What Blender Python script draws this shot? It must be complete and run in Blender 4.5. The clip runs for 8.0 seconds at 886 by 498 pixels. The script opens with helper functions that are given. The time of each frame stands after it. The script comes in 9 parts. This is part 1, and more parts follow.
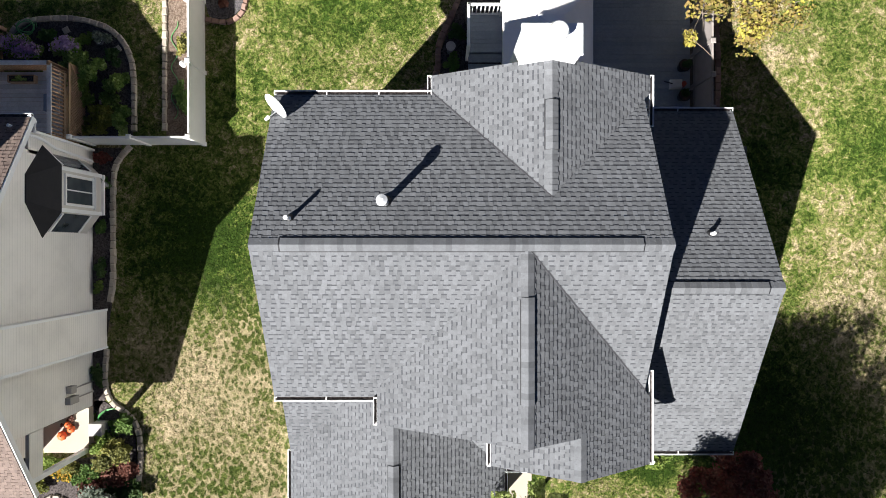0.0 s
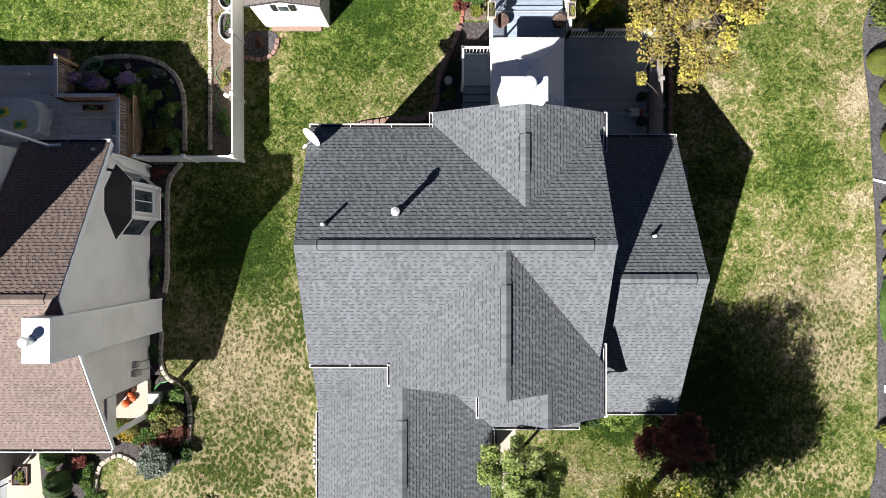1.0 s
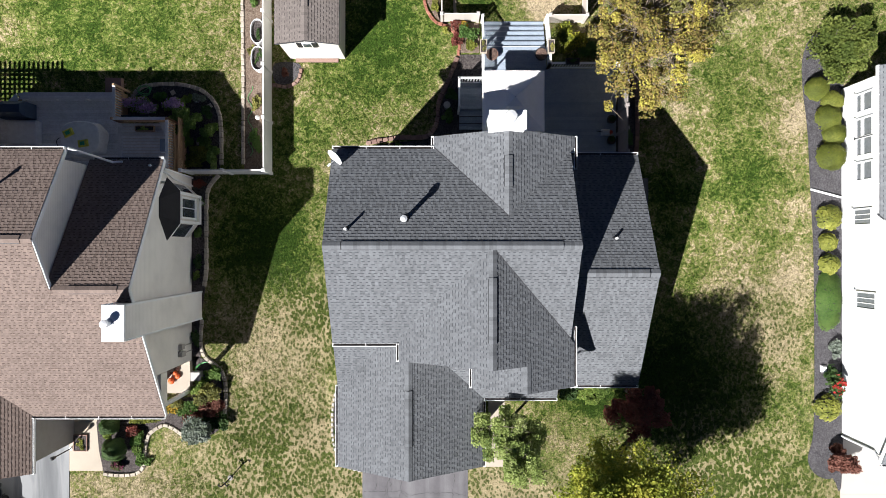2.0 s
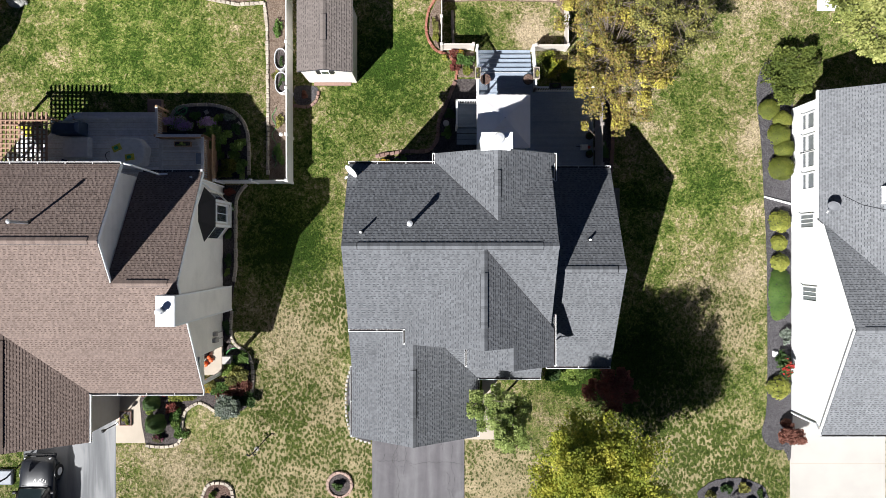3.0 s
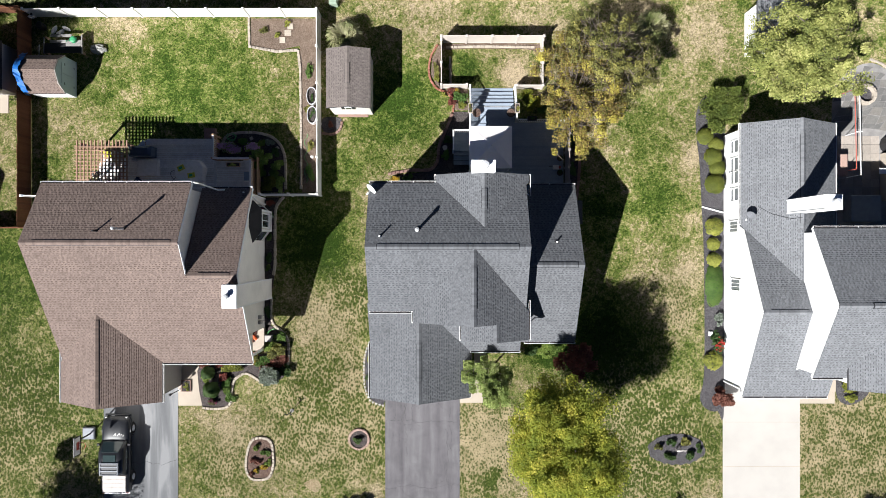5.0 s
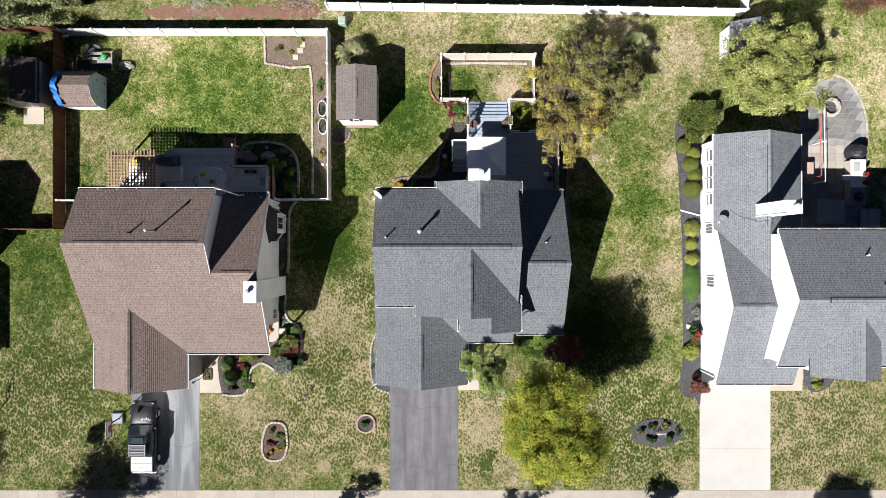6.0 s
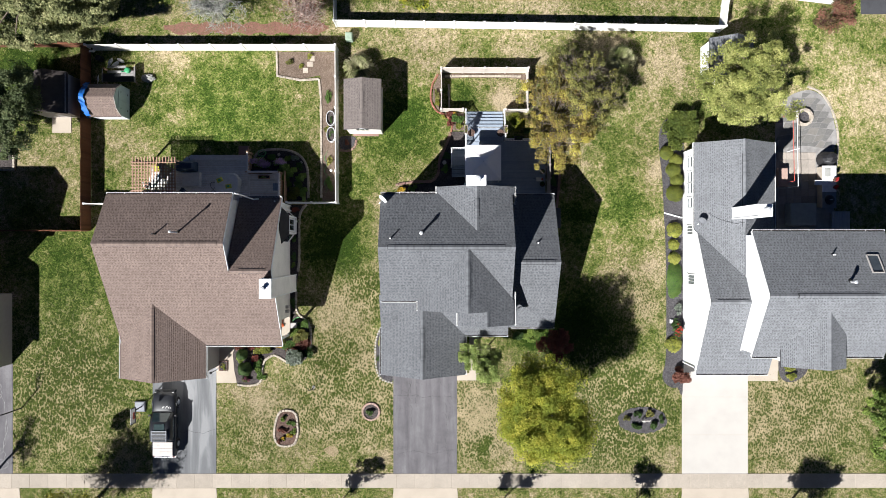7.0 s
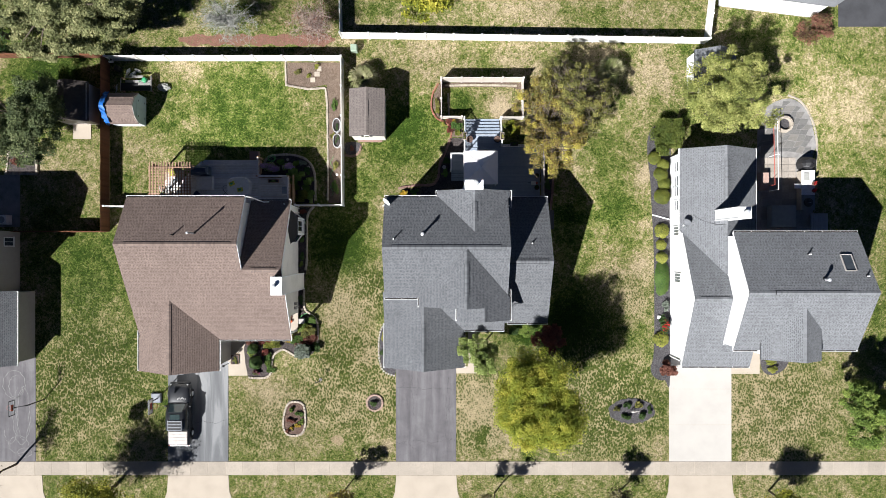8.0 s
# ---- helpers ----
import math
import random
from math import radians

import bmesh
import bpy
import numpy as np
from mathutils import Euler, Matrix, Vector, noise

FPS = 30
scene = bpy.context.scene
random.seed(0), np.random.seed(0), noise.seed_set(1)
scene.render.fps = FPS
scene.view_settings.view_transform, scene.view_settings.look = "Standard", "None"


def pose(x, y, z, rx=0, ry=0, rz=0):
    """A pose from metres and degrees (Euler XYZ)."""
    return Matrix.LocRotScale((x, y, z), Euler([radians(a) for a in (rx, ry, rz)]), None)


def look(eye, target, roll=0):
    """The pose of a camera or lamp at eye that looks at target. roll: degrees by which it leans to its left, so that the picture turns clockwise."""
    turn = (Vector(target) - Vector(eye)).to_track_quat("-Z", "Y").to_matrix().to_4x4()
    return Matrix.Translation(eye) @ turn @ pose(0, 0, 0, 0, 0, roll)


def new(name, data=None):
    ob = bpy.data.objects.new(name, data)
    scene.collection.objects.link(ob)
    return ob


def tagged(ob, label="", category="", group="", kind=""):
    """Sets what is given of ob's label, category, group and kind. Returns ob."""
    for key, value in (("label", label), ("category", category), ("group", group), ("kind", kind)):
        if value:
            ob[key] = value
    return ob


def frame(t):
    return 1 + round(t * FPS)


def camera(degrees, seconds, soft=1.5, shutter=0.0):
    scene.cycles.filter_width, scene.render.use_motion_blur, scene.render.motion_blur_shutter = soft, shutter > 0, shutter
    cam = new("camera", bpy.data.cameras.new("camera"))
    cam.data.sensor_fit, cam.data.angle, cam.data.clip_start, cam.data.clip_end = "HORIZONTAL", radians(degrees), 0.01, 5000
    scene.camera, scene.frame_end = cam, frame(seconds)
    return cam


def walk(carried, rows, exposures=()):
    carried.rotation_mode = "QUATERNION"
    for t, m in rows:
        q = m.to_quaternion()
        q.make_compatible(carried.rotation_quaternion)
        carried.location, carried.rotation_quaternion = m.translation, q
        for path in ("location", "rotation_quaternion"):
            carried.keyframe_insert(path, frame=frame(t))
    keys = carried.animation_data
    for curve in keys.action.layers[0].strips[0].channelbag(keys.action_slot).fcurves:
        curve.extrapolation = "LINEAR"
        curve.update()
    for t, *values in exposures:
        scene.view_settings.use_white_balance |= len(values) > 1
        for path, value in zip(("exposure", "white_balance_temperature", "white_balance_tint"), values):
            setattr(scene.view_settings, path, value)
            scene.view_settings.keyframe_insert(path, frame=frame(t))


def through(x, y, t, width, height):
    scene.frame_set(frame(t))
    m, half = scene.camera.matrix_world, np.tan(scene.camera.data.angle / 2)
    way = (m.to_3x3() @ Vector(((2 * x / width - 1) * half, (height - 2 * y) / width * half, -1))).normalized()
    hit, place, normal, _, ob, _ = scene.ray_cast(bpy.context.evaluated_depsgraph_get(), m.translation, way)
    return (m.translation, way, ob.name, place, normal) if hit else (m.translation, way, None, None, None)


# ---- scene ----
cam = camera(69.0, 8.0, soft=0.5)
# seconds, x, y, height of the eye over the lawn
PATH = [
    (0.0, -0.117, 0.033, 22.72), (0.5, -0.094, 0.022, 24.90), (1.0, -0.073, 0.014, 27.27), (1.5, -0.056, 0.008, 29.56),
    (3.0, -0.021, 0.001, 36.42), (3.5, -0.01, 0.0, 38.61), (4.0, 0.0, 0.0, 40.79), (4.5, 0.009, 0.0, 42.98),
    (6.0, 0.028, 0.001, 49.11), (6.5, 0.034, 0.0, 51.05), (7.0, 0.038, -0.001, 52.73), (7.5, 0.042, -0.003, 54.31), (8.0, 0.045, -0.006, 55.71),
]
walk(cam, [(t, pose(x, y, z)) for t, x, y, z in PATH], exposures=[(0.0, 1.63, 6260, 10), (1.0, 1.49, 6150, 10), (3.5, 1.21, 6060, 10), (8.0, 1.22, 6060, 10)])

# ---- light: clear autumn noon ----
SUN_EL, SUN_AZ = 43.6, 221.9          # degrees; azimuth clockwise from +y
world = bpy.data.worlds.new("clear_sky")
scene.world = world
world.use_nodes = True
wn = world.node_tree
sky = wn.nodes.new("ShaderNodeTexSky")
sky.sky_type, sky.sun_disc = "NISHITA", False
sky.air_density, sky.dust_density, sky.ozone_density = 0.14, 0.012, 8.0
sky.sun_elevation, sky.sun_rotation = radians(SUN_EL), radians(SUN_AZ)
wn.nodes["Background"].inputs["Strength"].default_value = 0.05
wn.links.new(sky.outputs[0], wn.nodes["Background"].inputs["Color"])
sun = new("sun", bpy.data.lights.new("sun", "SUN"))
sun.data.energy, sun.data.angle, sun.data.color = 5.0, radians(0.53), (1.0, 0.955, 0.89)
sx, sy = math.sin(radians(SUN_AZ)), math.cos(radians(SUN_AZ))
sun.matrix_world = look((sx * 40, sy * 40, 40 * math.tan(radians(SUN_EL))), (0, 0, 0))


# ---- materials ----
def nodes_of(name, rough=0.8, metal=0.0, spec=0.3):
    m = bpy.data.materials.new(name)
    m.use_nodes = True
    nt = m.node_tree
    b = nt.nodes["Principled BSDF"]
    b.inputs["Roughness"].default_value, b.inputs["Metallic"].default_value = rough, metal
    b.inputs["Specular IOR Level"].default_value = spec
    return m, nt, b


def coords(nt):
    return nt.nodes.new("ShaderNodeNewGeometry").outputs["Position"]


def noise_of(nt, scale, detail=4.0, rough=0.55, vec=None, dist=0.0):
    n = nt.nodes.new("ShaderNodeTexNoise")
    n.inputs["Scale"].default_value, n.inputs["Detail"].default_value = scale, detail
    n.inputs["Roughness"].default_value, n.inputs["Distortion"].default_value = rough, dist
    nt.links.new(vec if vec is not None else coords(nt), n.inputs["Vector"])
    return n.outputs["Fac"]


def ramp(nt, fac, stops):
    r = nt.nodes.new("ShaderNodeValToRGB")
    e = r.color_ramp.elements
    while len(e) < len(stops):
        e.new(0.5)
    for el, (p, c) in zip(e, stops):
        el.position, el.color = p, (c if len(c) == 4 else (*c, 1))
    nt.links.new(fac, r.inputs["Fac"])
    return r.outputs["Color"]


def grey(v):
    return (v, v, v)


def mix(nt, fac, a, b, kind="MIX"):
    n = nt.nodes.new("ShaderNodeMix")
    n.data_type, n.blend_type = "RGBA", kind
    for sock, v in ((n.inputs[0], fac), (n.inputs[6], a), (n.inputs[7], b)):
        if isinstance(v, (int, float)):
            sock.default_value = v
        elif isinstance(v, tuple):
            sock.default_value = (*v[:3], 1)
        else:
            nt.links.new(v, sock)
    return n.outputs[2]


def bump(nt, b, fac, strength=0.4, dist=0.02):
    n = nt.nodes.new("ShaderNodeBump")
    n.inputs["Strength"].default_value, n.inputs["Distance"].default_value = strength, dist
    nt.links.new(fac, n.inputs["Height"])
    nt.links.new(n.outputs[0], b.inputs["Normal"])


def plain(name, colour, rough=0.6, metal=0.0, vary=0.12, scale=3.0, fine=60.0, spec=0.3, bumps=0.15):
    """A painted or bare surface with soft stains and a fine grain."""
    m, nt, b = nodes_of(name, rough, metal, spec)
    big, small = noise_of(nt, scale, 5), noise_of(nt, fine, 3)
    dark = tuple(c * (1 - 2 * vary) for c in colour)
    lite = tuple(min(1, c * (1 + vary)) for c in colour)
    c = ramp(nt, big, [(0.3, dark), (0.55, colour), (0.75, lite)])
    c = mix(nt, 0.35, c, ramp(nt, small, [(0.35, dark), (0.65, lite)]))
    nt.links.new(c, b.inputs["Base Color"])
    if bumps:
        bump(nt, b, small, bumps, 0.004)
    return m


def pieces_mat(name, tones, rough=0.9, island=True, grain=220.0, stain=0.5, spec=0.15, grit=0.55):
    """Pieces that each take a tone of their own; grit on top, faint streaks over many pieces."""
    m, nt, b = nodes_of(name, rough, 0, spec)
    if island:
        rnd = nt.nodes.new("ShaderNodeNewGeometry").outputs["Random Per Island"]
    else:
        rnd = nt.nodes.new("ShaderNodeObjectInfo").outputs["Random"]
    n = len(tones)
    c = ramp(nt, rnd, [(i / max(1, n - 1), t) for i, t in enumerate(tones)])
    g = noise_of(nt, grain, 2)
    c = mix(nt, grit, c, ramp(nt, g, [(0.3, grey(0.55)), (0.7, grey(1.0))]), "MULTIPLY")
    s = noise_of(nt, stain, 5, 0.6)
    c = mix(nt, 0.6, c, ramp(nt, s, [(0.3, grey(0.78)), (0.62, grey(1.0))]), "MULTIPLY")
    c = mix(nt, 1.0, c, ramp(nt, noise_of(nt, 11.0, 3, 0.6), [(0.3, grey(0.84)), (0.7, grey(1.0))]), "MULTIPLY")
    nt.links.new(c, b.inputs["Base Color"])
    bump(nt, b, g, 0.35, 0.004)
    return m


GREY_TONES = [(0.114, 0.118, 0.125), (0.134, 0.139, 0.147), (0.145, 0.149, 0.158), (0.150, 0.156, 0.165), (0.158, 0.163, 0.173), (0.169, 0.175, 0.186)]
WHITEH_TONES = [(0.160, 0.164, 0.172), (0.185, 0.191, 0.200), (0.197, 0.203, 0.213), (0.203, 0.209, 0.220), (0.211, 0.217, 0.228), (0.227, 0.234, 0.245)]
BROWN_TONES = [(0.163, 0.125, 0.107), (0.189, 0.145, 0.125), (0.201, 0.154, 0.132), (0.207, 0.159, 0.137), (0.216, 0.165, 0.142), (0.233, 0.178, 0.153)]
SHED_TONES = [(0.160, 0.137, 0.125), (0.194, 0.167, 0.152), (0.213, 0.182, 0.167), (0.175, 0.148, 0.137)]
M = {}
M["shingle_grey"] = pieces_mat("grey_shingles", GREY_TONES)
M["shingle_grey_one"] = pieces_mat("grey_shingle", GREY_TONES, island=False)
M["shingle_white_house_one"] = pieces_mat("light_grey_shingle", WHITEH_TONES, island=False)
M["shingle_brown_one"] = pieces_mat("brown_shingle", BROWN_TONES, island=False)
M["shingle_shed_one"] = pieces_mat("taupe_shingle", SHED_TONES, island=False)
M["shingle_white_house"] = pieces_mat("light_grey_shingles", WHITEH_TONES)
M["shingle_brown"] = pieces_mat("brown_shingles", BROWN_TONES)
M["shingle_shed"] = pieces_mat("taupe_shingles", SHED_TONES)
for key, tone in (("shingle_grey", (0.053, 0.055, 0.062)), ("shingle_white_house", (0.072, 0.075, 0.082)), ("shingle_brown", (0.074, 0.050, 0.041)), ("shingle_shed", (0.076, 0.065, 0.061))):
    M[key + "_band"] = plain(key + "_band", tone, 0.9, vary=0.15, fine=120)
M["felt"] = plain("roof_felt", (0.05, 0.05, 0.055), 0.95)
M["bay_roof"] = plain("dark_bay_roof", (0.03, 0.029, 0.03), 0.9)
M["white"] = plain("white_paint", (0.80, 0.80, 0.79), 0.5, vary=0.04)
M["vinyl"] = plain("white_vinyl", (0.71, 0.70, 0.665), 0.45, vary=0.05, scale=1.2)


def siding(name, colour, lap=0.115):
    """Lapped vinyl siding: a faint line under every lap, soft dirt streaks."""
    m, nt, b = nodes_of(name, 0.55, 0, 0.3)
    sep = nt.nodes.new("ShaderNodeSeparateXYZ")
    nt.links.new(coords(nt), sep.inputs[0])
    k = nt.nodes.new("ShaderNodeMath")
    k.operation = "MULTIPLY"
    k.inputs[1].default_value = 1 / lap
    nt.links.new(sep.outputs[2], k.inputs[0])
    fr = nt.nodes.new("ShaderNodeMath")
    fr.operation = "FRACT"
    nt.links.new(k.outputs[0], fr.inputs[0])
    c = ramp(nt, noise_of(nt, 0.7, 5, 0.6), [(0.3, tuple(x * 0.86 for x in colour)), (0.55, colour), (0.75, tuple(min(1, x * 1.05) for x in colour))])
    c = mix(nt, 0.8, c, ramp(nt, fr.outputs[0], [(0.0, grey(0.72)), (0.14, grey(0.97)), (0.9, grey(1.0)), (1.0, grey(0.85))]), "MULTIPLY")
    nt.links.new(c, b.inputs["Base Color"])
    bump(nt, b, fr.outputs[0], 0.3, 0.01)
    return m


M["beige"] = siding("beige_siding", (0.82, 0.785, 0.73))
M["cream"] = plain("cream_siding", (0.60, 0.565, 0.515), 0.6, vary=0.04, scale=0.8)
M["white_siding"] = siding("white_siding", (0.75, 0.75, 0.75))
M["metal"] = plain("galvanised_metal", (0.52, 0.53, 0.54), 0.5, 0.4, vary=0.1)
M["black"] = plain("black_plastic", (0.02, 0.02, 0.022), 0.45)
M["pale_concrete"] = plain("pale_concrete", (0.395, 0.373, 0.342), 0.9, vary=0.05, scale=0.7, fine=90)
M["concrete"] = plain("concrete", (0.365, 0.315, 0.255), 0.9, vary=0.08, scale=0.7, fine=90)


def patched_asphalt():
    """Old asphalt: long sealer strokes, paler worn patches, coarse grit."""
    m, nt, b = nodes_of("asphalt", 0.9, 0, 0.25)
    v = coords(nt)
    mp = nt.nodes.new("ShaderNodeMapping")
    mp.inputs["Scale"].default_value = (1.5, 0.16, 1)
    nt.links.new(v, mp.inputs["Vector"])
    stroke = noise_of(nt, 1.1, 3, 0.6, mp.outputs[0], 0.3)
    blot = noise_of(nt, 0.8, 5, 0.65, v, 0.6)
    grit = noise_of(nt, 70, 3, 0.7, v)
    c = ramp(nt, stroke, [(0.32, (0.094, 0.088, 0.094)), (0.5, (0.116, 0.110, 0.116)), (0.68, (0.144, 0.139, 0.144))])
    c = mix(nt, 0.7, c, ramp(nt, blot, [(0.3, grey(0.72)), (0.55, grey(1.0)), (0.75, grey(1.18))]), "MULTIPLY")
    c = mix(nt, 0.6, c, ramp(nt, grit, [(0.3, grey(0.6)), (0.7, grey(1.25))]), "MULTIPLY")
    nt.links.new(c, b.inputs["Base Color"])
    bump(nt, b, grit, 0.4, 0.006)
    return m


M["asphalt"] = patched_asphalt()
M["asphalt_dark"] = plain("dark_asphalt", (0.052, 0.053, 0.058), 0.9, vary=0.2, scale=0.9, fine=45)


M["slab_tone"] = pieces_mat("concrete_slab", [(0.365, 0.320, 0.265), (0.395, 0.347, 0.288), (0.42, 0.368, 0.306)], 0.9, False, 90, 1.0)


def worn_asphalt():
    """Grey asphalt with paler, worn wheel tracks along it."""
    m, nt, b = nodes_of("worn_asphalt", 0.85, 0, 0.3)
    v = coords(nt)
    mp = nt.nodes.new("ShaderNodeMapping")
    mp.inputs["Scale"].default_value = (1.1, 0.12, 1)
    nt.links.new(v, mp.inputs["Vector"])
    track = noise_of(nt, 1.0, 4, 0.6, mp.outputs[0], 0.4)
    grit = noise_of(nt, 140, 3, 0.6, v)
    c = ramp(nt, track, [(0.35, (0.098, 0.101, 0.106)), (0.52, (0.130, 0.133, 0.138)), (0.64, (0.205, 0.208, 0.212))])
    c = mix(nt, 0.35, c, ramp(nt, grit, [(0.35, grey(0.6)), (0.65, grey(1.1))]), "MULTIPLY")
    nt.links.new(c, b.inputs["Base Color"])
    bump(nt, b, grit, 0.3, 0.004)
    return m


M["asphalt_worn"] = worn_asphalt()
M["deck_grey"] = pieces_mat("grey_blue_deck_boards", [(0.275, 0.325, 0.395), (0.35, 0.405, 0.48), (0.295, 0.345, 0.415), (0.325, 0.375, 0.45)], 0.6, False, 40, 2, 0.3)
M["deck_wood"] = pieces_mat("weathered_deck_boards", [(0.62, 0.60, 0.59), (0.86, 0.83, 0.82), (0.72, 0.70, 0.69), (0.80, 0.77, 0.76)], 0.85, False, 30, 3, 0.2, 0.25)
M["rail_wood"] = pieces_mat("tan_cedar", [(0.43, 0.28, 0.165), (0.55, 0.37, 0.23), (0.48, 0.31, 0.19)], 0.8, False, 30, 2, 0.2)
M["pergola_wood"] = plain("brown_pergola_wood", (0.32, 0.20, 0.14), 0.8, vary=0.2)
M["fence_wood"] = pieces_mat("red_brown_fence_boards", [(0.152, 0.065, 0.034), (0.198, 0.087, 0.046), (0.122, 0.053, 0.030)], 0.85, False, 30, 2, 0.2)
M["stone_tan"] = pieces_mat("tan_edging_stone", [(0.44, 0.385, 0.315), (0.52, 0.455, 0.375), (0.38, 0.33, 0.275)], 0.9, False, 60, 3)
M["stone_white"] = pieces_mat("pale_stone", [(0.471, 0.441, 0.410), (0.547, 0.524, 0.502), (0.380, 0.357, 0.334)], 0.9, False, 60, 3)
M["brick_red"] = pieces_mat("red_edging_brick", [(0.319, 0.137, 0.091), (0.395, 0.182, 0.129), (0.274, 0.114, 0.076)], 0.9, False, 60, 3)
M["brick_pale"] = pieces_mat("pale_pink_edging_brick", [(0.43, 0.30, 0.25), (0.50, 0.36, 0.30), (0.37, 0.26, 0.215)], 0.9, False, 60, 3)
M["brick_pink"] = pieces_mat("brown_pink_edging_brick", [(0.258, 0.160, 0.129), (0.319, 0.213, 0.175), (0.213, 0.129, 0.106)], 0.9, False, 60, 3)
M["paver"] = pieces_mat("tan_patio_paver", [(0.36, 0.32, 0.275), (0.43, 0.38, 0.33), (0.32, 0.285, 0.245)], 0.9, False, 60, 3)
M["flag"] = pieces_mat("grey_flagstone_piece", [(0.150, 0.147, 0.142), (0.195, 0.190, 0.180), (0.235, 0.220, 0.198), (0.170, 0.165, 0.158), (0.205, 0.198, 0.188)], 0.85, False, 30, 3.5)
M["canvas"] = plain("pale_canvas", (0.90, 0.86, 0.85), 0.85, vary=0.03)
M["screen"] = plain("tan_screen_fabric", (0.258, 0.228, 0.213), 0.85, vary=0.08)
M["table_cover"] = plain("grey_table_cover", (0.66, 0.65, 0.64), 0.75, vary=0.1, scale=5)
M["pen_vinyl"] = plain("cream_vinyl", (0.502, 0.456, 0.410), 0.5, vary=0.06, scale=1.5)
M["dish_grey"] = plain("grey_dish_paint", (0.129, 0.133, 0.144), 0.6)
M["chalk"] = plain("pale_chalk", (0.205, 0.201, 0.198), 0.9, vary=0.3, scale=4)
M["cover"] = plain("grey_cover", (0.30, 0.30, 0.28), 0.8, vary=0.1)
M["tarp"] = plain("blue_tarp", (0.015, 0.11, 0.38), 0.5, vary=0.2)
M["bag"] = plain("yellow_green_bag", (0.48, 0.45, 0.05), 0.5, vary=0.2, scale=9)
M["teal"] = plain("pale_blue_door", (0.42, 0.52, 0.55), 0.6, vary=0.05)
M["blue_dark"] = plain("dark_blue_cover", (0.05, 0.07, 0.11), 0.6)
M["terracotta"] = plain("terracotta", (0.15, 0.085, 0.065), 0.8)
M["orange"] = plain("pumpkin_skin", (0.62, 0.11, 0.03), 0.5)
M["red_paint"] = plain("red_paint", (0.42, 0.085, 0.06), 0.5)
M["green_paint"] = plain("green_paint", (0.05, 0.28, 0.12), 0.5)
M["box_green"] = plain("grey_green_box", (0.26, 0.33, 0.25), 0.6)
M["hose"] = plain("green_hose", (0.10, 0.30, 0.10), 0.4)
M["bark_silver"] = plain("silver_bark", (0.29, 0.285, 0.265), 0.9, vary=0.2, scale=8, fine=40)
M["bark_rose"] = plain("rosy_bark", (0.33, 0.25, 0.215), 0.9, vary=0.25, scale=8, fine=40)
M["bark"] = plain("bark", (0.152, 0.122, 0.095), 0.95, vary=0.25, scale=8, fine=40, bumps=0.8)
M["car_black"] = plain("black_car_paint", (0.016, 0.017, 0.02), 0.3, vary=0.05, spec=0.5, bumps=0)
M["car_glass"] = plain("tinted_car_glass", (0.03, 0.045, 0.045), 0.08, vary=0.1, spec=0.7, bumps=0)
M["rubber"] = plain("tyre_rubber", (0.02, 0.02, 0.02), 0.9)
M["chrome"] = plain("bright_metal", (0.8, 0.8, 0.81), 0.4, 0.5, vary=0.05, bumps=0)
M["stone_block"] = plain("grey_flagstone", (0.258, 0.247, 0.236), 0.9, vary=0.25, scale=1.2)
M["dark_roof"] = plain("dark_brown_shed_roof", (0.060, 0.050, 0.046), 0.95, vary=0.2)
M["grey_siding"] = plain("grey_beige_siding", (0.350, 0.327, 0.304), 0.6, vary=0.05)
M["burlap"] = plain("chalk_white", (0.75, 0.74, 0.72), 0.8)


def glass_material():
    m, nt, b = nodes_of("window_glass", 0.06, 0, 0.6)
    b.inputs["Base Color"].default_value = (0.05, 0.06, 0.07, 1)
    s = noise_of(nt, 1.5, 2)
    nt.links.new(ramp(nt, s, [(0.3, (0.035, 0.045, 0.055)), (0.7, (0.07, 0.08, 0.09))]), b.inputs["Base Color"])
    return m


M["glass"] = glass_material()
M["blind"] = plain("pale_blind_behind_glass", (0.16, 0.17, 0.18), 0.15, vary=0.15, scale=5, spec=0.6, bumps=0)
M["acrylic"], _nt, _b = nodes_of("clear_acrylic", 0.03, 0, 0.4)
_b.inputs["Transmission Weight"].default_value, _b.inputs["IOR"].default_value = 1.0, 1.05
_b.inputs["Base Color"].default_value = (0.9, 0.93, 0.93, 1)
M["crack"] = plain("crack_shadow", (0.057, 0.053, 0.055), 0.9)


def add(nt, a, b, k):
    """a * k + b"""
    n = nt.nodes.new("ShaderNodeMath")
    n.operation = "MULTIPLY_ADD"
    nt.links.new(a, n.inputs[0])
    n.inputs[1].default_value = k
    nt.links.new(b, n.inputs[2])
    return n.outputs[0]


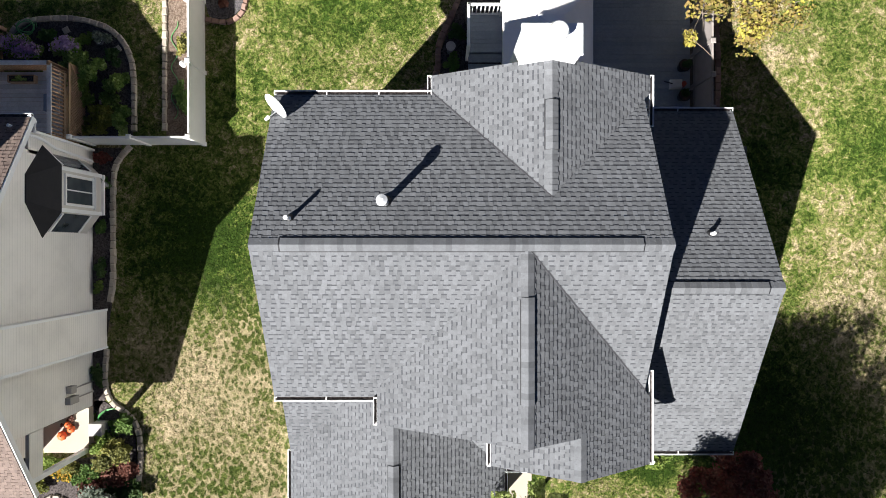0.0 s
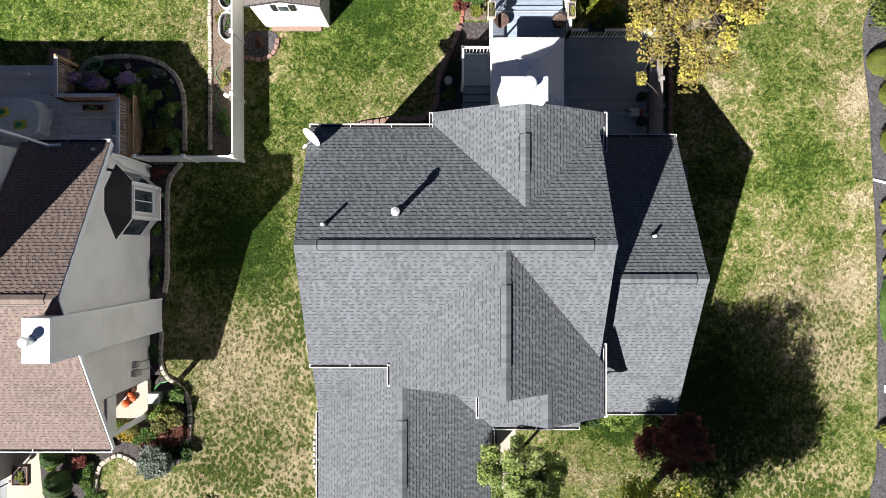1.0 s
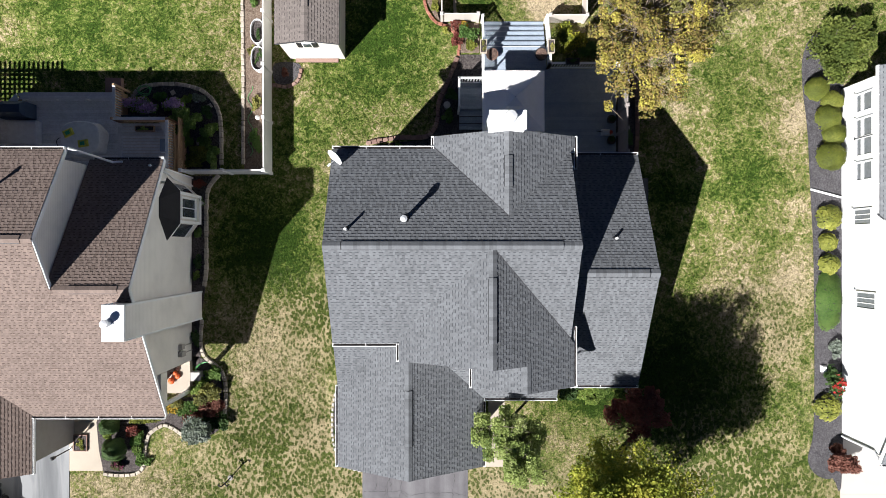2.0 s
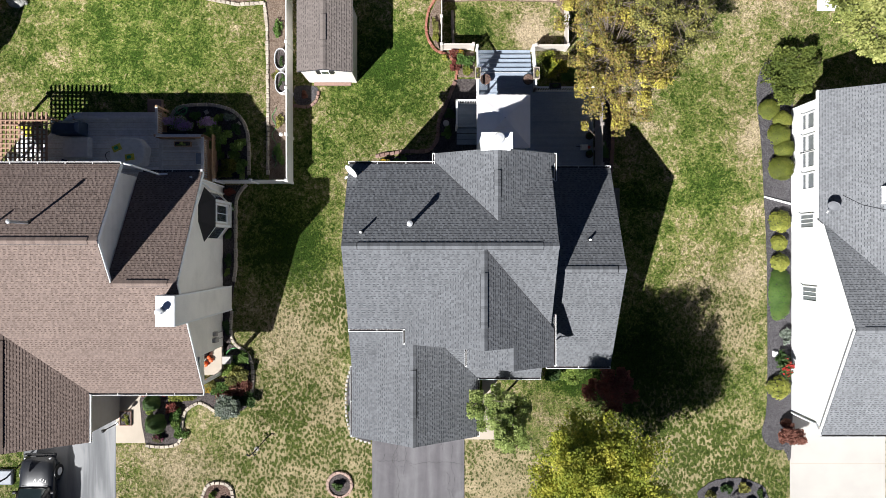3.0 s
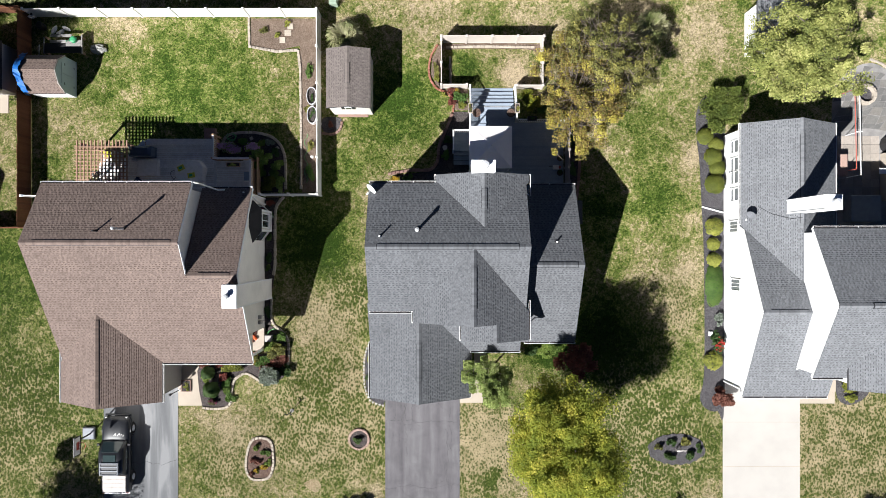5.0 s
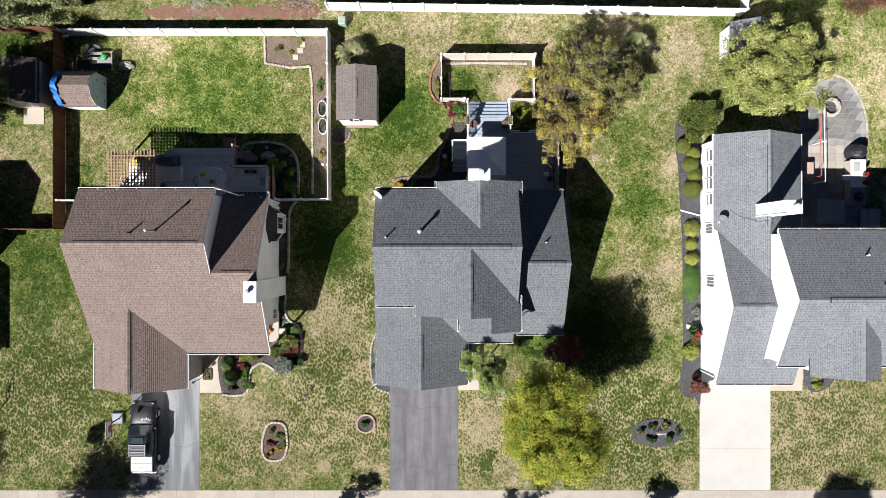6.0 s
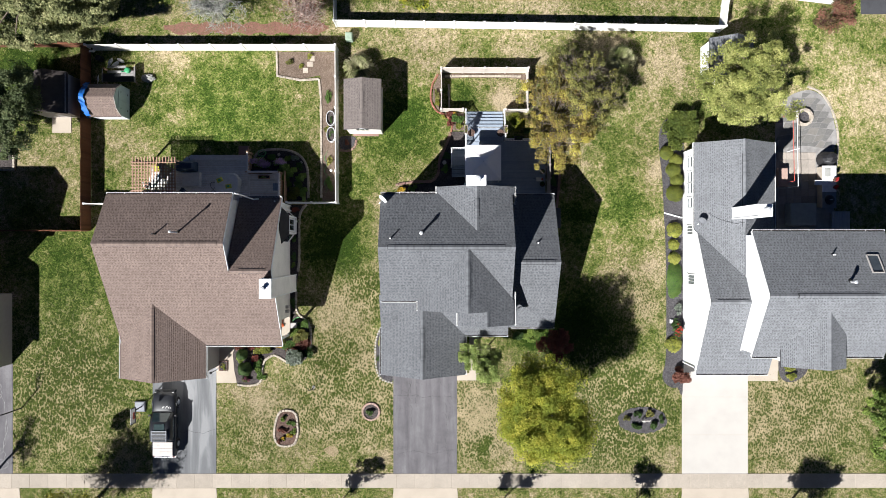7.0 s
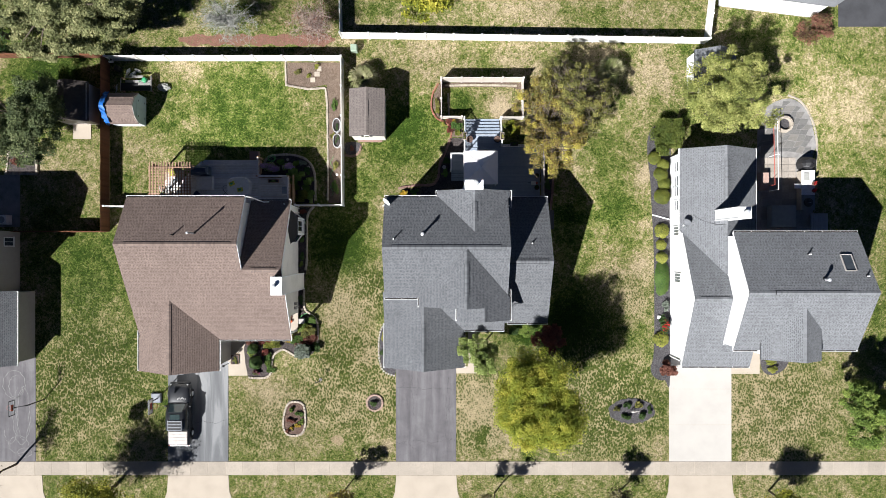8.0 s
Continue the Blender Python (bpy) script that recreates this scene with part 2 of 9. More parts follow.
def leaf_material(name, tones, through=0.35):
    """Leaves: a tone each, partly letting the light through."""
    m, nt, b = nodes_of(name, 0.65, 0, 0.25)
    rnd = nt.nodes.new("ShaderNodeNewGeometry").outputs["Random Per Island"]
    n = len(tones)
    # leaves of one bough are alike
    sway = nt.nodes.new("ShaderNodeMapRange")
    sway.inputs[1].default_value, sway.inputs[2].default_value = 0.32, 0.68
    nt.links.new(noise_of(nt, 0.9, 3), sway.inputs[0])
    own = nt.nodes.new("ShaderNodeMapRange")
    own.inputs[3].default_value, own.inputs[4].default_value = -0.28, 0.28
    nt.links.new(rnd, own.inputs[0])
    c = ramp(nt, add(nt, sway.outputs[0], own.outputs[0], 1.0), [(i / max(1, n - 1), t) for i, t in enumerate(sorted(tones, key=sum))])
    c = mix(nt, 0.6, c, ramp(nt, noise_of(nt, 1.1, 3), [(0.3, grey(0.7)), (0.7, grey(1.15))]), "MULTIPLY")
    nt.links.new(c, b.inputs["Base Color"])
    t = nt.nodes.new("ShaderNodeBsdfTranslucent")
    nt.links.new(c, t.inputs["Color"])
    mx = nt.nodes.new("ShaderNodeMixShader")
    mx.inputs[0].default_value = through
    nt.links.new(b.outputs[0], mx.inputs[1])
    nt.links.new(t.outputs[0], mx.inputs[2])
    nt.links.new(mx.outputs[0], nt.nodes["Material Output"].inputs["Surface"])
    return m


M["rack_grey"] = plain("grey_painted_rack", (0.16, 0.17, 0.19), 0.5, 0.2)
M["bed_cover"] = plain("off_white_cover", (0.46, 0.42, 0.39), 0.7)
M["leaf_yellowgreen"] = leaf_material("yellow_green_leaves", [(0.085, 0.105, 0.012), (0.215, 0.230, 0.022), (0.350, 0.340, 0.036), (0.135, 0.160, 0.018), (0.500, 0.440, 0.070)])
M["leaf_front"] = leaf_material("front_tree_leaves", [(0.165, 0.205, 0.024), (0.255, 0.280, 0.030), (0.350, 0.355, 0.044), (0.205, 0.240, 0.027), (0.470, 0.435, 0.070)], 0.45)
M["leaf_green"] = leaf_material("green_leaves", [(0.057, 0.114, 0.023), (0.091, 0.160, 0.034), (0.125, 0.194, 0.046)])
M["leaf_olive"] = leaf_material("olive_leaves", [(0.10, 0.105, 0.03), (0.23, 0.225, 0.06), (0.38, 0.35, 0.10), (0.15, 0.15, 0.045)])
M["leaf_pale"] = leaf_material("pale_yellow_green_leaves", [(0.205, 0.228, 0.061), (0.334, 0.350, 0.099), (0.471, 0.464, 0.175), (0.144, 0.167, 0.042)])
M["leaf_autumn"] = leaf_material("yellow_autumn_leaves", [(0.33, 0.29, 0.055), (0.50, 0.44, 0.085), (0.20, 0.19, 0.04), (0.24, 0.16, 0.06), (0.10, 0.085, 0.03)])
M["leaf_red"] = leaf_material("dark_red_leaves", [(0.085, 0.020, 0.016), (0.175, 0.042, 0.034), (0.13, 0.052, 0.036), (0.24, 0.088, 0.060)])
M["leaf_rust"] = leaf_material("rust_leaves", [(0.181, 0.074, 0.053), (0.255, 0.117, 0.085), (0.138, 0.064, 0.043)])
M["leaf_brown"] = leaf_material("rust_brown_leaves", [(0.070, 0.030, 0.024), (0.185, 0.078, 0.054), (0.13, 0.105, 0.045), (0.25, 0.125, 0.09)])
M["leaf_silver"] = leaf_material("silver_green_leaves", [(0.205, 0.236, 0.190), (0.319, 0.342, 0.296), (0.137, 0.167, 0.114)])
M["leaf_lime"] = leaf_material("lime_leaves", [(0.129, 0.144, 0.024), (0.220, 0.232, 0.038), (0.319, 0.319, 0.068), (0.091, 0.110, 0.023)])
M["leaf_bush"] = leaf_material("yellow_green_bush_leaves", [(0.070, 0.100, 0.018), (0.150, 0.180, 0.036), (0.260, 0.285, 0.075), (0.105, 0.135, 0.025)])
M["leaf_clip"] = leaf_material("clipped_yellow_green_leaves", [(0.091, 0.110, 0.017), (0.152, 0.171, 0.027), (0.228, 0.236, 0.046), (0.122, 0.141, 0.023)])
M["leaf_dark"] = leaf_material("dark_green_leaves", [(0.030, 0.061, 0.015), (0.049, 0.091, 0.023), (0.076, 0.118, 0.034)])
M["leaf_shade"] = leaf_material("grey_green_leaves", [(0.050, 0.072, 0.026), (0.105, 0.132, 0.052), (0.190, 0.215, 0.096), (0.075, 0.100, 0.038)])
M["leaf_fresh"] = leaf_material("fresh_green_leaves", [(0.075, 0.125, 0.022), (0.150, 0.215, 0.040), (0.260, 0.320, 0.072), (0.105, 0.155, 0.028)])
M["leaf_bright"] = leaf_material("bright_green_leaves", [(0.120, 0.205, 0.040), (0.245, 0.350, 0.075), (0.410, 0.480, 0.165), (0.170, 0.250, 0.050)])
M["leaf_porch"] = leaf_material("pale_green_leaves", [(0.11, 0.16, 0.04), (0.24, 0.30, 0.08), (0.42, 0.46, 0.18), (0.16, 0.21, 0.05)])
M["leaf_sage"] = leaf_material("sage_green_leaves", [(0.115, 0.130, 0.052), (0.235, 0.245, 0.105), (0.40, 0.395, 0.195), (0.15, 0.165, 0.066)])
M["leaf_straw"] = leaf_material("straw_grass_blades", [(0.228, 0.236, 0.099), (0.365, 0.350, 0.198), (0.167, 0.205, 0.068), (0.418, 0.395, 0.243)])
M["leaf_bare"] = leaf_material("sparse_brown_leaves", [(0.144, 0.122, 0.068), (0.198, 0.167, 0.091), (0.114, 0.106, 0.053), (0.182, 0.175, 0.061)])
M["flower_lilac"] = leaf_material("lilac_petals", [(0.60, 0.40, 0.62), (0.74, 0.55, 0.72), (0.46, 0.28, 0.50)])
M["flower_red"] = leaf_material("red_petals", [(0.380, 0.023, 0.023), (0.456, 0.046, 0.038), (0.228, 0.023, 0.023)])
M["flower_pink"] = leaf_material("magenta_petals", [(0.304, 0.038, 0.167), (0.190, 0.023, 0.091), (0.076, 0.091, 0.023)])
M["flower_gold"] = leaf_material("golden_petals", [(0.456, 0.274, 0.015), (0.342, 0.213, 0.023), (0.114, 0.122, 0.023)])
M["flower_white"] = leaf_material("white_petals", [(0.532, 0.532, 0.502), (0.456, 0.456, 0.418), (0.114, 0.152, 0.061)])


# drier (+) and greener (-) stretches of the lawns, some greens painted to deepen cast shadows: x, y, radius, amount
DRY_SHADE = [(4.9, 12.4, 1.7, 0.30), (-4.7, -16.9, 1.0, 0.22), (13.0, 16.3, 4.0, 0.22), (18.5, 14.5, 3.5, 0.14), (14.5, 7.5, 4.5, -0.04), (17.2, 6.0, 0.9, 0.15), (17.4, 2.0, 0.9, 0.15), (15.2, 3.5, 3.0, -0.20), (17.4, -1.5, 1.6, 0.16), (17.5, 6.8, 1.4, 0.18),
       (3.0, -14.0, 3.6, 0.34), (5.4, -16.6, 2.6, 0.22), (3.3, -16.3, 0.75, -0.7), (3.75, -15.6, 0.6, -0.7), (7.2, -7.1, 1.7, -0.5), (16.2, -5.0, 3.4, 0.12), (11.5, -6.5, 5.0, -0.32), (10.8, 2.5, 3.2, -0.14), (-8.2, -5.0, 3.2, 0.20), (-5.6, -3.0, 1.7, -0.12), (-8.6, -12.6, 4.2, 0.10),
       (-6.3, -9.0, 1.6, 0.18), (29.0, -13.0, 7.0, 0.08), (36.0, 12.0, 9.0, 0.06), (6.0, 21.5, 9.0, 0.10), (-18.0, 11.5, 9.0, -0.13), (-12.0, 7.6, 3.5, -0.12), (-31.0, -1.0, 6.5, -0.16), (-13.5, 10.5, 4.0, -0.06), (-22.0, 15.3, 2.4, 0.12), (-3.2, 10.5, 5.5, -0.22), (1.6, 12.8, 1.7, -0.25), (-7.2, 5.0, 2.4, -0.16),
       (-9.0, 0.5, 4.5, -0.30), (-34.0, 14.5, 5.5, -0.25), (-31.5, 6.0, 4.0, 0.04), (15.0, -11.5, 8.0, -0.13), (16.0, -15.6, 4.5, -0.05), (-8.0, -10.0, 3.5, -0.08), (2.6, -12.5, 2.2, 0.06), (-4.9, -12.0, 1.2, 0.12), (-15.2, -12.6, 2.6, 0.14), (-30.0, -10.0, 9.0, -0.16), (9.9, 9.0, 2.6, 0.06), (-2.0, 16.2, 5.0, 0.12)]


# fresher, paler grass (+) and sparse dark turf (-)
FRESH = [(-18.0, 11.5, 10.0, 0.62), (-3.5, 10.5, 6.0, 0.45), (-7.0, 6.0, 3.0, 0.3), (13.5, 3.0, 7.0, 0.40), (14.0, 12.0, 7.0, 0.25), (32.0, 13.0, 12.0, 0.5), (16.0, -9.0, 5.0, 0.2), (4.0, 21.0, 8.0, 0.25), (-30.0, -10.0, 8.0, -0.12), (-14.0, -14.0, 6.0, -0.1), (29.0, -14.0, 7.0, -0.05)]


# sparse turf of single tufts: x, y, radius, amount
TUFTS = [(-7.5, -11.5, 8.0, 1.5), (-5.6, -3.5, 3.4, 1.2), (2.8, -14.0, 5.5, 1.6), (14.0, -13.5, 9.0, 1.1), (29.0, -14.0, 10.0, 1.0), (-15.0, -15.0, 5.0, 0.8), (-31.0, -12.0, 11.0, 0.9), (16.0, -4.0, 4.5, 0.7), (-9.0, -4.0, 4.0, 0.6), (13.0, 14.0, 5.0, 0.3)]


def spread_of(nt, v, spots):
    """A smooth sum of round spots on the ground."""
    total = None
    for x, y, r, k in spots:
        d = nt.nodes.new("ShaderNodeVectorMath")
        d.operation = "DISTANCE"
        nt.links.new(v, d.inputs[0])
        d.inputs[1].default_value = (x, y, 0)
        f = nt.nodes.new("ShaderNodeMapRange")
        f.interpolation_type = "SMOOTHSTEP"
        f.inputs[2].default_value, f.inputs[3].default_value, f.inputs[4].default_value = r, k, 0.0
        nt.links.new(d.outputs["Value"], f.inputs[0])
        total = f.outputs[0] if total is None else add(nt, f.outputs[0], total, 1.0)
    return total


def lawn_material():
    """Grass: matted wisps of green and straw, more or less of it from place to place."""
    m, nt, b = nodes_of("lawn", 0.95, 0, 0.1)
    v = coords(nt)
    patch = noise_of(nt, 0.2, 4, 0.6, v)
    mid = noise_of(nt, 0.9, 4, 0.62, v, 0.5)
    clump = noise_of(nt, 3.9, 5, 0.68, v, 1.3)
    fine = noise_of(nt, 12.0, 4, 0.7, v, 0.9)
    blade = noise_of(nt, 46.0, 3, 0.7, v, 0.6)
    total = add(nt, patch, add(nt, mid, add(nt, fine, clump, 0.5), 0.5), 0.5)
    total = add(nt, spread_of(nt, v, DRY_SHADE), total, 1.0)
    mp = nt.nodes.new("ShaderNodeMapRange")
    mp.inputs[1].default_value, mp.inputs[2].default_value = 1.03, 1.45
    nt.links.new(total, mp.inputs[0])
    c = ramp(nt, mp.outputs[0], [(0.0, (0.024, 0.046, 0.006)), (0.28, (0.074, 0.104, 0.018)), (0.50, (0.140, 0.150, 0.043)), (0.70, (0.225, 0.192, 0.098)), (1.0, (0.390, 0.315, 0.205))])
    # wisps: light tips and dark roots
    tuft = noise_of(nt, 8.0, 4, 0.72, v, 1.3)
    c = mix(nt, 0.8, c, ramp(nt, tuft, [(0.36, grey(0.25)), (0.5, grey(0.95)), (0.64, grey(1.45))]), "MULTIPLY")
    # sparse turf: single dark tufts with sharp edges on straw, their small shadows coloured in
    vo = nt.nodes.new("ShaderNodeTexVoronoi")
    vo.voronoi_dimensions = "2D"
    vo.inputs["Scale"].default_value = 5.2
    bent = nt.nodes.new("ShaderNodeMapping")
    bent.inputs["Scale"].default_value = (1.2, 0.82, 1)
    bent.inputs["Rotation"].default_value = (0, 0, 0.5)
    wob = nt.nodes.new("ShaderNodeTexNoise")
    wob.inputs["Scale"].default_value = 2.2
    nt.links.new(v, wob.inputs["Vector"])
    nt.links.new(mix(nt, 0.22, v, wob.outputs["Color"], "ADD"), bent.inputs["Vector"])
    nt.links.new(bent.outputs[0], vo.inputs["Vector"])
    field = add(nt, fine, add(nt, clump, vo.outputs["Distance"], 0.75), 0.55)
    field = add(nt, add(nt, patch, add(nt, mid, spread_of(nt, v, DRY_SHADE), 1.1), 0.5), field, 0.75)
    cover = nt.nodes.new("ShaderNodeMapRange")
    cover.inputs[1].default_value, cover.inputs[2].default_value = 1.63, 1.80
    cover.inputs[3].default_value, cover.inputs[4].default_value = 1.0, 0.0
    nt.links.new(field, cover.inputs[0])
    blot = cover.outputs[0]
    straw = ramp(nt, add(nt, fine, mid, 0.6), [(0.55, (0.160, 0.144, 0.066)), (0.8, (0.272, 0.226, 0.128)), (1.05, (0.385, 0.313, 0.19))])
    green = ramp(nt, add(nt, tuft, clump, 0.5), [(0.5, (0.018, 0.030, 0.005)), (0.72, (0.046, 0.064, 0.012)), (1.0, (0.120, 0.138, 0.034))])
    w = nt.nodes.new("ShaderNodeClamp")
    w.inputs["Max"].default_value = 0.82
    nt.links.new(spread_of(nt, v, TUFTS), w.inputs[0])
    c = mix(nt, w.outputs[0], c, mix(nt, blot, straw, green))
    c = mix(nt, 0.6, c, ramp(nt, blade, [(0.32, grey(0.42)), (0.66, grey(1.3))]), "MULTIPLY")
    fresh = nt.nodes.new("ShaderNodeMath")
    fresh.operation = "ADD"
    fresh.inputs[1].default_value = 1.0
    nt.links.new(spread_of(nt, v, FRESH), fresh.inputs[0])
    c = mix(nt, 1.0, c, fresh.outputs[0], "MULTIPLY")
    nt.links.new(c, b.inputs["Base Color"])
    bump(nt, b, fine, 1.0, 0.06)
    return m


def chips(name, tones, scale=22.0):
    """Mulch or gravel: chips of several tones, lying unevenly."""
    m, nt, b = nodes_of(name, 0.95, 0, 0.15)
    v = coords(nt)
    vo = nt.nodes.new("ShaderNodeTexVoronoi")
    vo.inputs["Scale"].default_value = scale
    nt.links.new(v, vo.inputs["Vector"])
    sep = nt.nodes.new("ShaderNodeSeparateColor")
    nt.links.new(vo.outputs["Color"], sep.inputs[0])
    n = len(tones)
    c = ramp(nt, sep.outputs[0], [(i / (n - 1), t) for i, t in enumerate(tones)])
    c = mix(nt, 0.6, c, ramp(nt, noise_of(nt, 2.0, 4, 0.6, v), [(0.3, grey(0.65)), (0.7, grey(1.1))]), "MULTIPLY")
    nt.links.new(c, b.inputs["Base Color"])
    bump(nt, b, sep.outputs[1], 0.9, 0.03)
    return m


M["mulch"] = chips("dark_mulch", [(0.030, 0.026, 0.025), (0.065, 0.054, 0.051), (0.106, 0.091, 0.087), (0.046, 0.038, 0.036)])
M["soil"] = chips("dry_brown_mulch", [(0.091, 0.065, 0.046), (0.144, 0.106, 0.080), (0.205, 0.160, 0.125), (0.114, 0.076, 0.057)])
M["brown_mulch"] = chips("red_brown_mulch", [(0.060, 0.038, 0.030), (0.105, 0.068, 0.053), (0.150, 0.102, 0.082), (0.080, 0.052, 0.041)])
M["red_mulch"] = chips("red_mulch", [(0.167, 0.076, 0.057), (0.243, 0.122, 0.095), (0.198, 0.106, 0.084), (0.122, 0.114, 0.046)])
M["dry_soil"] = chips("dry_soil", [(0.228, 0.175, 0.106), (0.274, 0.205, 0.129), (0.319, 0.251, 0.160), (0.152, 0.144, 0.061)], 14)
M["gravel"] = chips("dark_gravel", [(0.038, 0.036, 0.038), (0.065, 0.061, 0.065), (0.122, 0.114, 0.118), (0.049, 0.046, 0.049)], 26)
M["lawn"] = lawn_material()


# ---- building helpers ----
class Mesh:
    """Vertices and faces gathered for one mesh."""
    def __init__(self):
        self.v, self.f, self.mi = [], [], []

    def face(self, pts):
        k = len(self.v)
        self.v += [tuple(p) for p in pts]
        self.f.append(tuple(range(k, k + len(pts))))

    def prism(self, low, top):
        """A closed solid between two rings of points in the same order, counter-clockwise from above."""
        n, k = len(low), len(self.v)
        self.v += [tuple(p) for p in low] + [tuple(p) for p in top]
        self.f.append(tuple(k + n - 1 - i for i in range(n)))
        self.f.append(tuple(k + n + i for i in range(n)))
        for i in range(n):
            j = (i + 1) % n
            self.f.append((k + i, k + j, k + n + j, k + n + i))
        return self

    def box(self, x0, x1, y0, y1, z0, z1, c=0.0):
        """A box; c: its upper edges cut back by so much."""
        lo = [(x0, y0, z0), (x1, y0, z0), (x1, y1, z0), (x0, y1, z0)]
        if c:
            up = [(x, y, z1 - c) for x, y, _ in lo]
            top = [(x0 + c, y0 + c, z1), (x1 - c, y0 + c, z1), (x1 - c, y1 - c, z1), (x0 + c, y1 - c, z1)]
            k = len(self.v)
            self.v += lo + up + top
            self.f.append((k + 3, k + 2, k + 1, k))
            for r in (0, 4):
                for i in range(4):
                    j = (i + 1) % 4
                    self.f.append((k + r + i, k + r + j, k + r + 4 + j, k + r + 4 + i))
            self.f.append((k + 8, k + 9, k + 10, k + 11))
            return self
        return self.prism(lo, [(x, y, z1) for x, y, _ in lo])

    def beam(self, a, b, w, h, up=(0, 0, 1)):
        """A square bar from a to b, w wide and h high."""
        a, b = Vector(a), Vector(b)
        d = (b - a).normalized()
        s = d.cross(Vector(up))
        s = (s if s.length > 1e-4 else Vector((1, 0, 0))).normalized()
        u = s.cross(d)
        ring = [s * (-w / 2) + u * (-h / 2), s * (w / 2) + u * (-h / 2), s * (w / 2) + u * (h / 2), s * (-w / 2) + u * (h / 2)]
        return self.prism([a + r for r in ring][::-1], [b + r for r in ring][::-1])

    def tube(self, pts, radii, n=10, caps=True):
        """A round bar through the points, of the given radius at each."""
        rings = []
        pts = [Vector(p) for p in pts]
        if isinstance(radii, (int, float)):
            radii = [radii] * len(pts)
        for i, p in enumerate(pts):
            d = (pts[min(i + 1, len(pts) - 1)] - pts[max(i - 1, 0)]).normalized()
            s = d.cross(Vector((0, 0, 1)) if abs(d.z) < 0.95 else Vector((1, 0, 0))).normalized()
            u = d.cross(s)
            k = len(self.v)
            for j in range(n):
                a = 2 * math.pi * j / n
                self.v.append(tuple(p + (s * math.cos(a) + u * math.sin(a)) * radii[i]))
            rings.append(k)
        for r0, r1 in zip(rings, rings[1:]):
            for j in range(n):
                q = (j + 1) % n
                self.f.append((r0 + j, r0 + q, r1 + q, r1 + j))
        if caps:
            self.f.append(tuple(rings[0] + n - 1 - j for j in range(n)))
            self.f.append(tuple(rings[-1] + j for j in range(n)))
        return self

    def data(self, name, smooth=False):
        me = bpy.data.meshes.new(name)
        me.from_pydata(self.v, [], self.f)
        if self.mi:
            me.polygons.foreach_set("material_index", self.mi)
        if smooth:
            me.polygons.foreach_set("use_smooth", [True] * len(me.polygons))
        me.update()
        return me


def thing(name, label="", category="", group="", kind="", at=(0, 0, 0), turn=0.0):
    """An Empty at a thing's base, that parents its parts."""
    ob = new(name)
    ob.empty_display_size = 0.2
    ob.matrix_basis = Matrix.Translation(at) @ Matrix.Rotation(turn, 4, "Z")
    return tagged(ob, label, category, group, kind)


def part(name, mesh, material, parent=None, label="", smooth=False, kind=""):
    me = mesh.data(name, smooth) if isinstance(mesh, Mesh) else mesh
    if material is not None and not me.materials:
        me.materials.append(M[material])
    ob = new(name, me)
    ob.parent = parent
    return tagged(ob, label, kind=kind)


def single(name, mesh, material, label, category, group="", kind="", smooth=False):
    ob = part(name, mesh, material, None, label, smooth)
    return tagged(ob, "", category, group, kind)


# ---- roofs ----
PITCH = 7 / 12
COURSE = 0.13
TABS = (0.09, 0.10, 0.115, 0.14)


class Plane:
    """A roof slope: height h0 at (x0, y0), falling towards the compass side that it faces."""
    def __init__(self, x0, y0, h0, side, pitch=PITCH):
        self.x0, self.y0, self.h0 = x0, y0, h0
        dx, dy = {"N": (0, 1), "S": (0, -1), "E": (1, 0), "W": (-1, 0)}[side]
        self.down, self.pitch = (dx, dy), pitch
        self.across = (-dy, dx)

    def h(self, x, y):
        return self.h0 - self.pitch * ((x - self.x0) * self.down[0] + (y - self.y0) * self.down[1])

    def up(self, poly, lift=0.0):
        return [(x, y, self.h(x, y) + lift) for x, y in poly]


def area2(poly):
    return sum(a[0] * b[1] - b[0] * a[1] for a, b in zip(poly, poly[1:] + poly[:1]))


def clip(poly, against):
    """The part of a convex polygon inside another convex polygon, both counter-clockwise."""
    out = poly
    for a, b in zip(against, against[1:] + against[:1]):
        src, out = out, []
        ex, ey = b[0] - a[0], b[1] - a[1]
        for p, q in zip(src, src[1:] + src[:1]):
            sp = ex * (p[1] - a[1]) - ey * (p[0] - a[0])
            sq = ex * (q[1] - a[1]) - ey * (q[0] - a[0])
            if sp >= 0:
                out.append(p)
            if sp * sq < 0:
                t = sp / (sp - sq)
                out.append((p[0] + t * (q[0] - p[0]), p[1] + t * (q[1] - p[1])))
        if len(out) < 3:
            return []
    return out


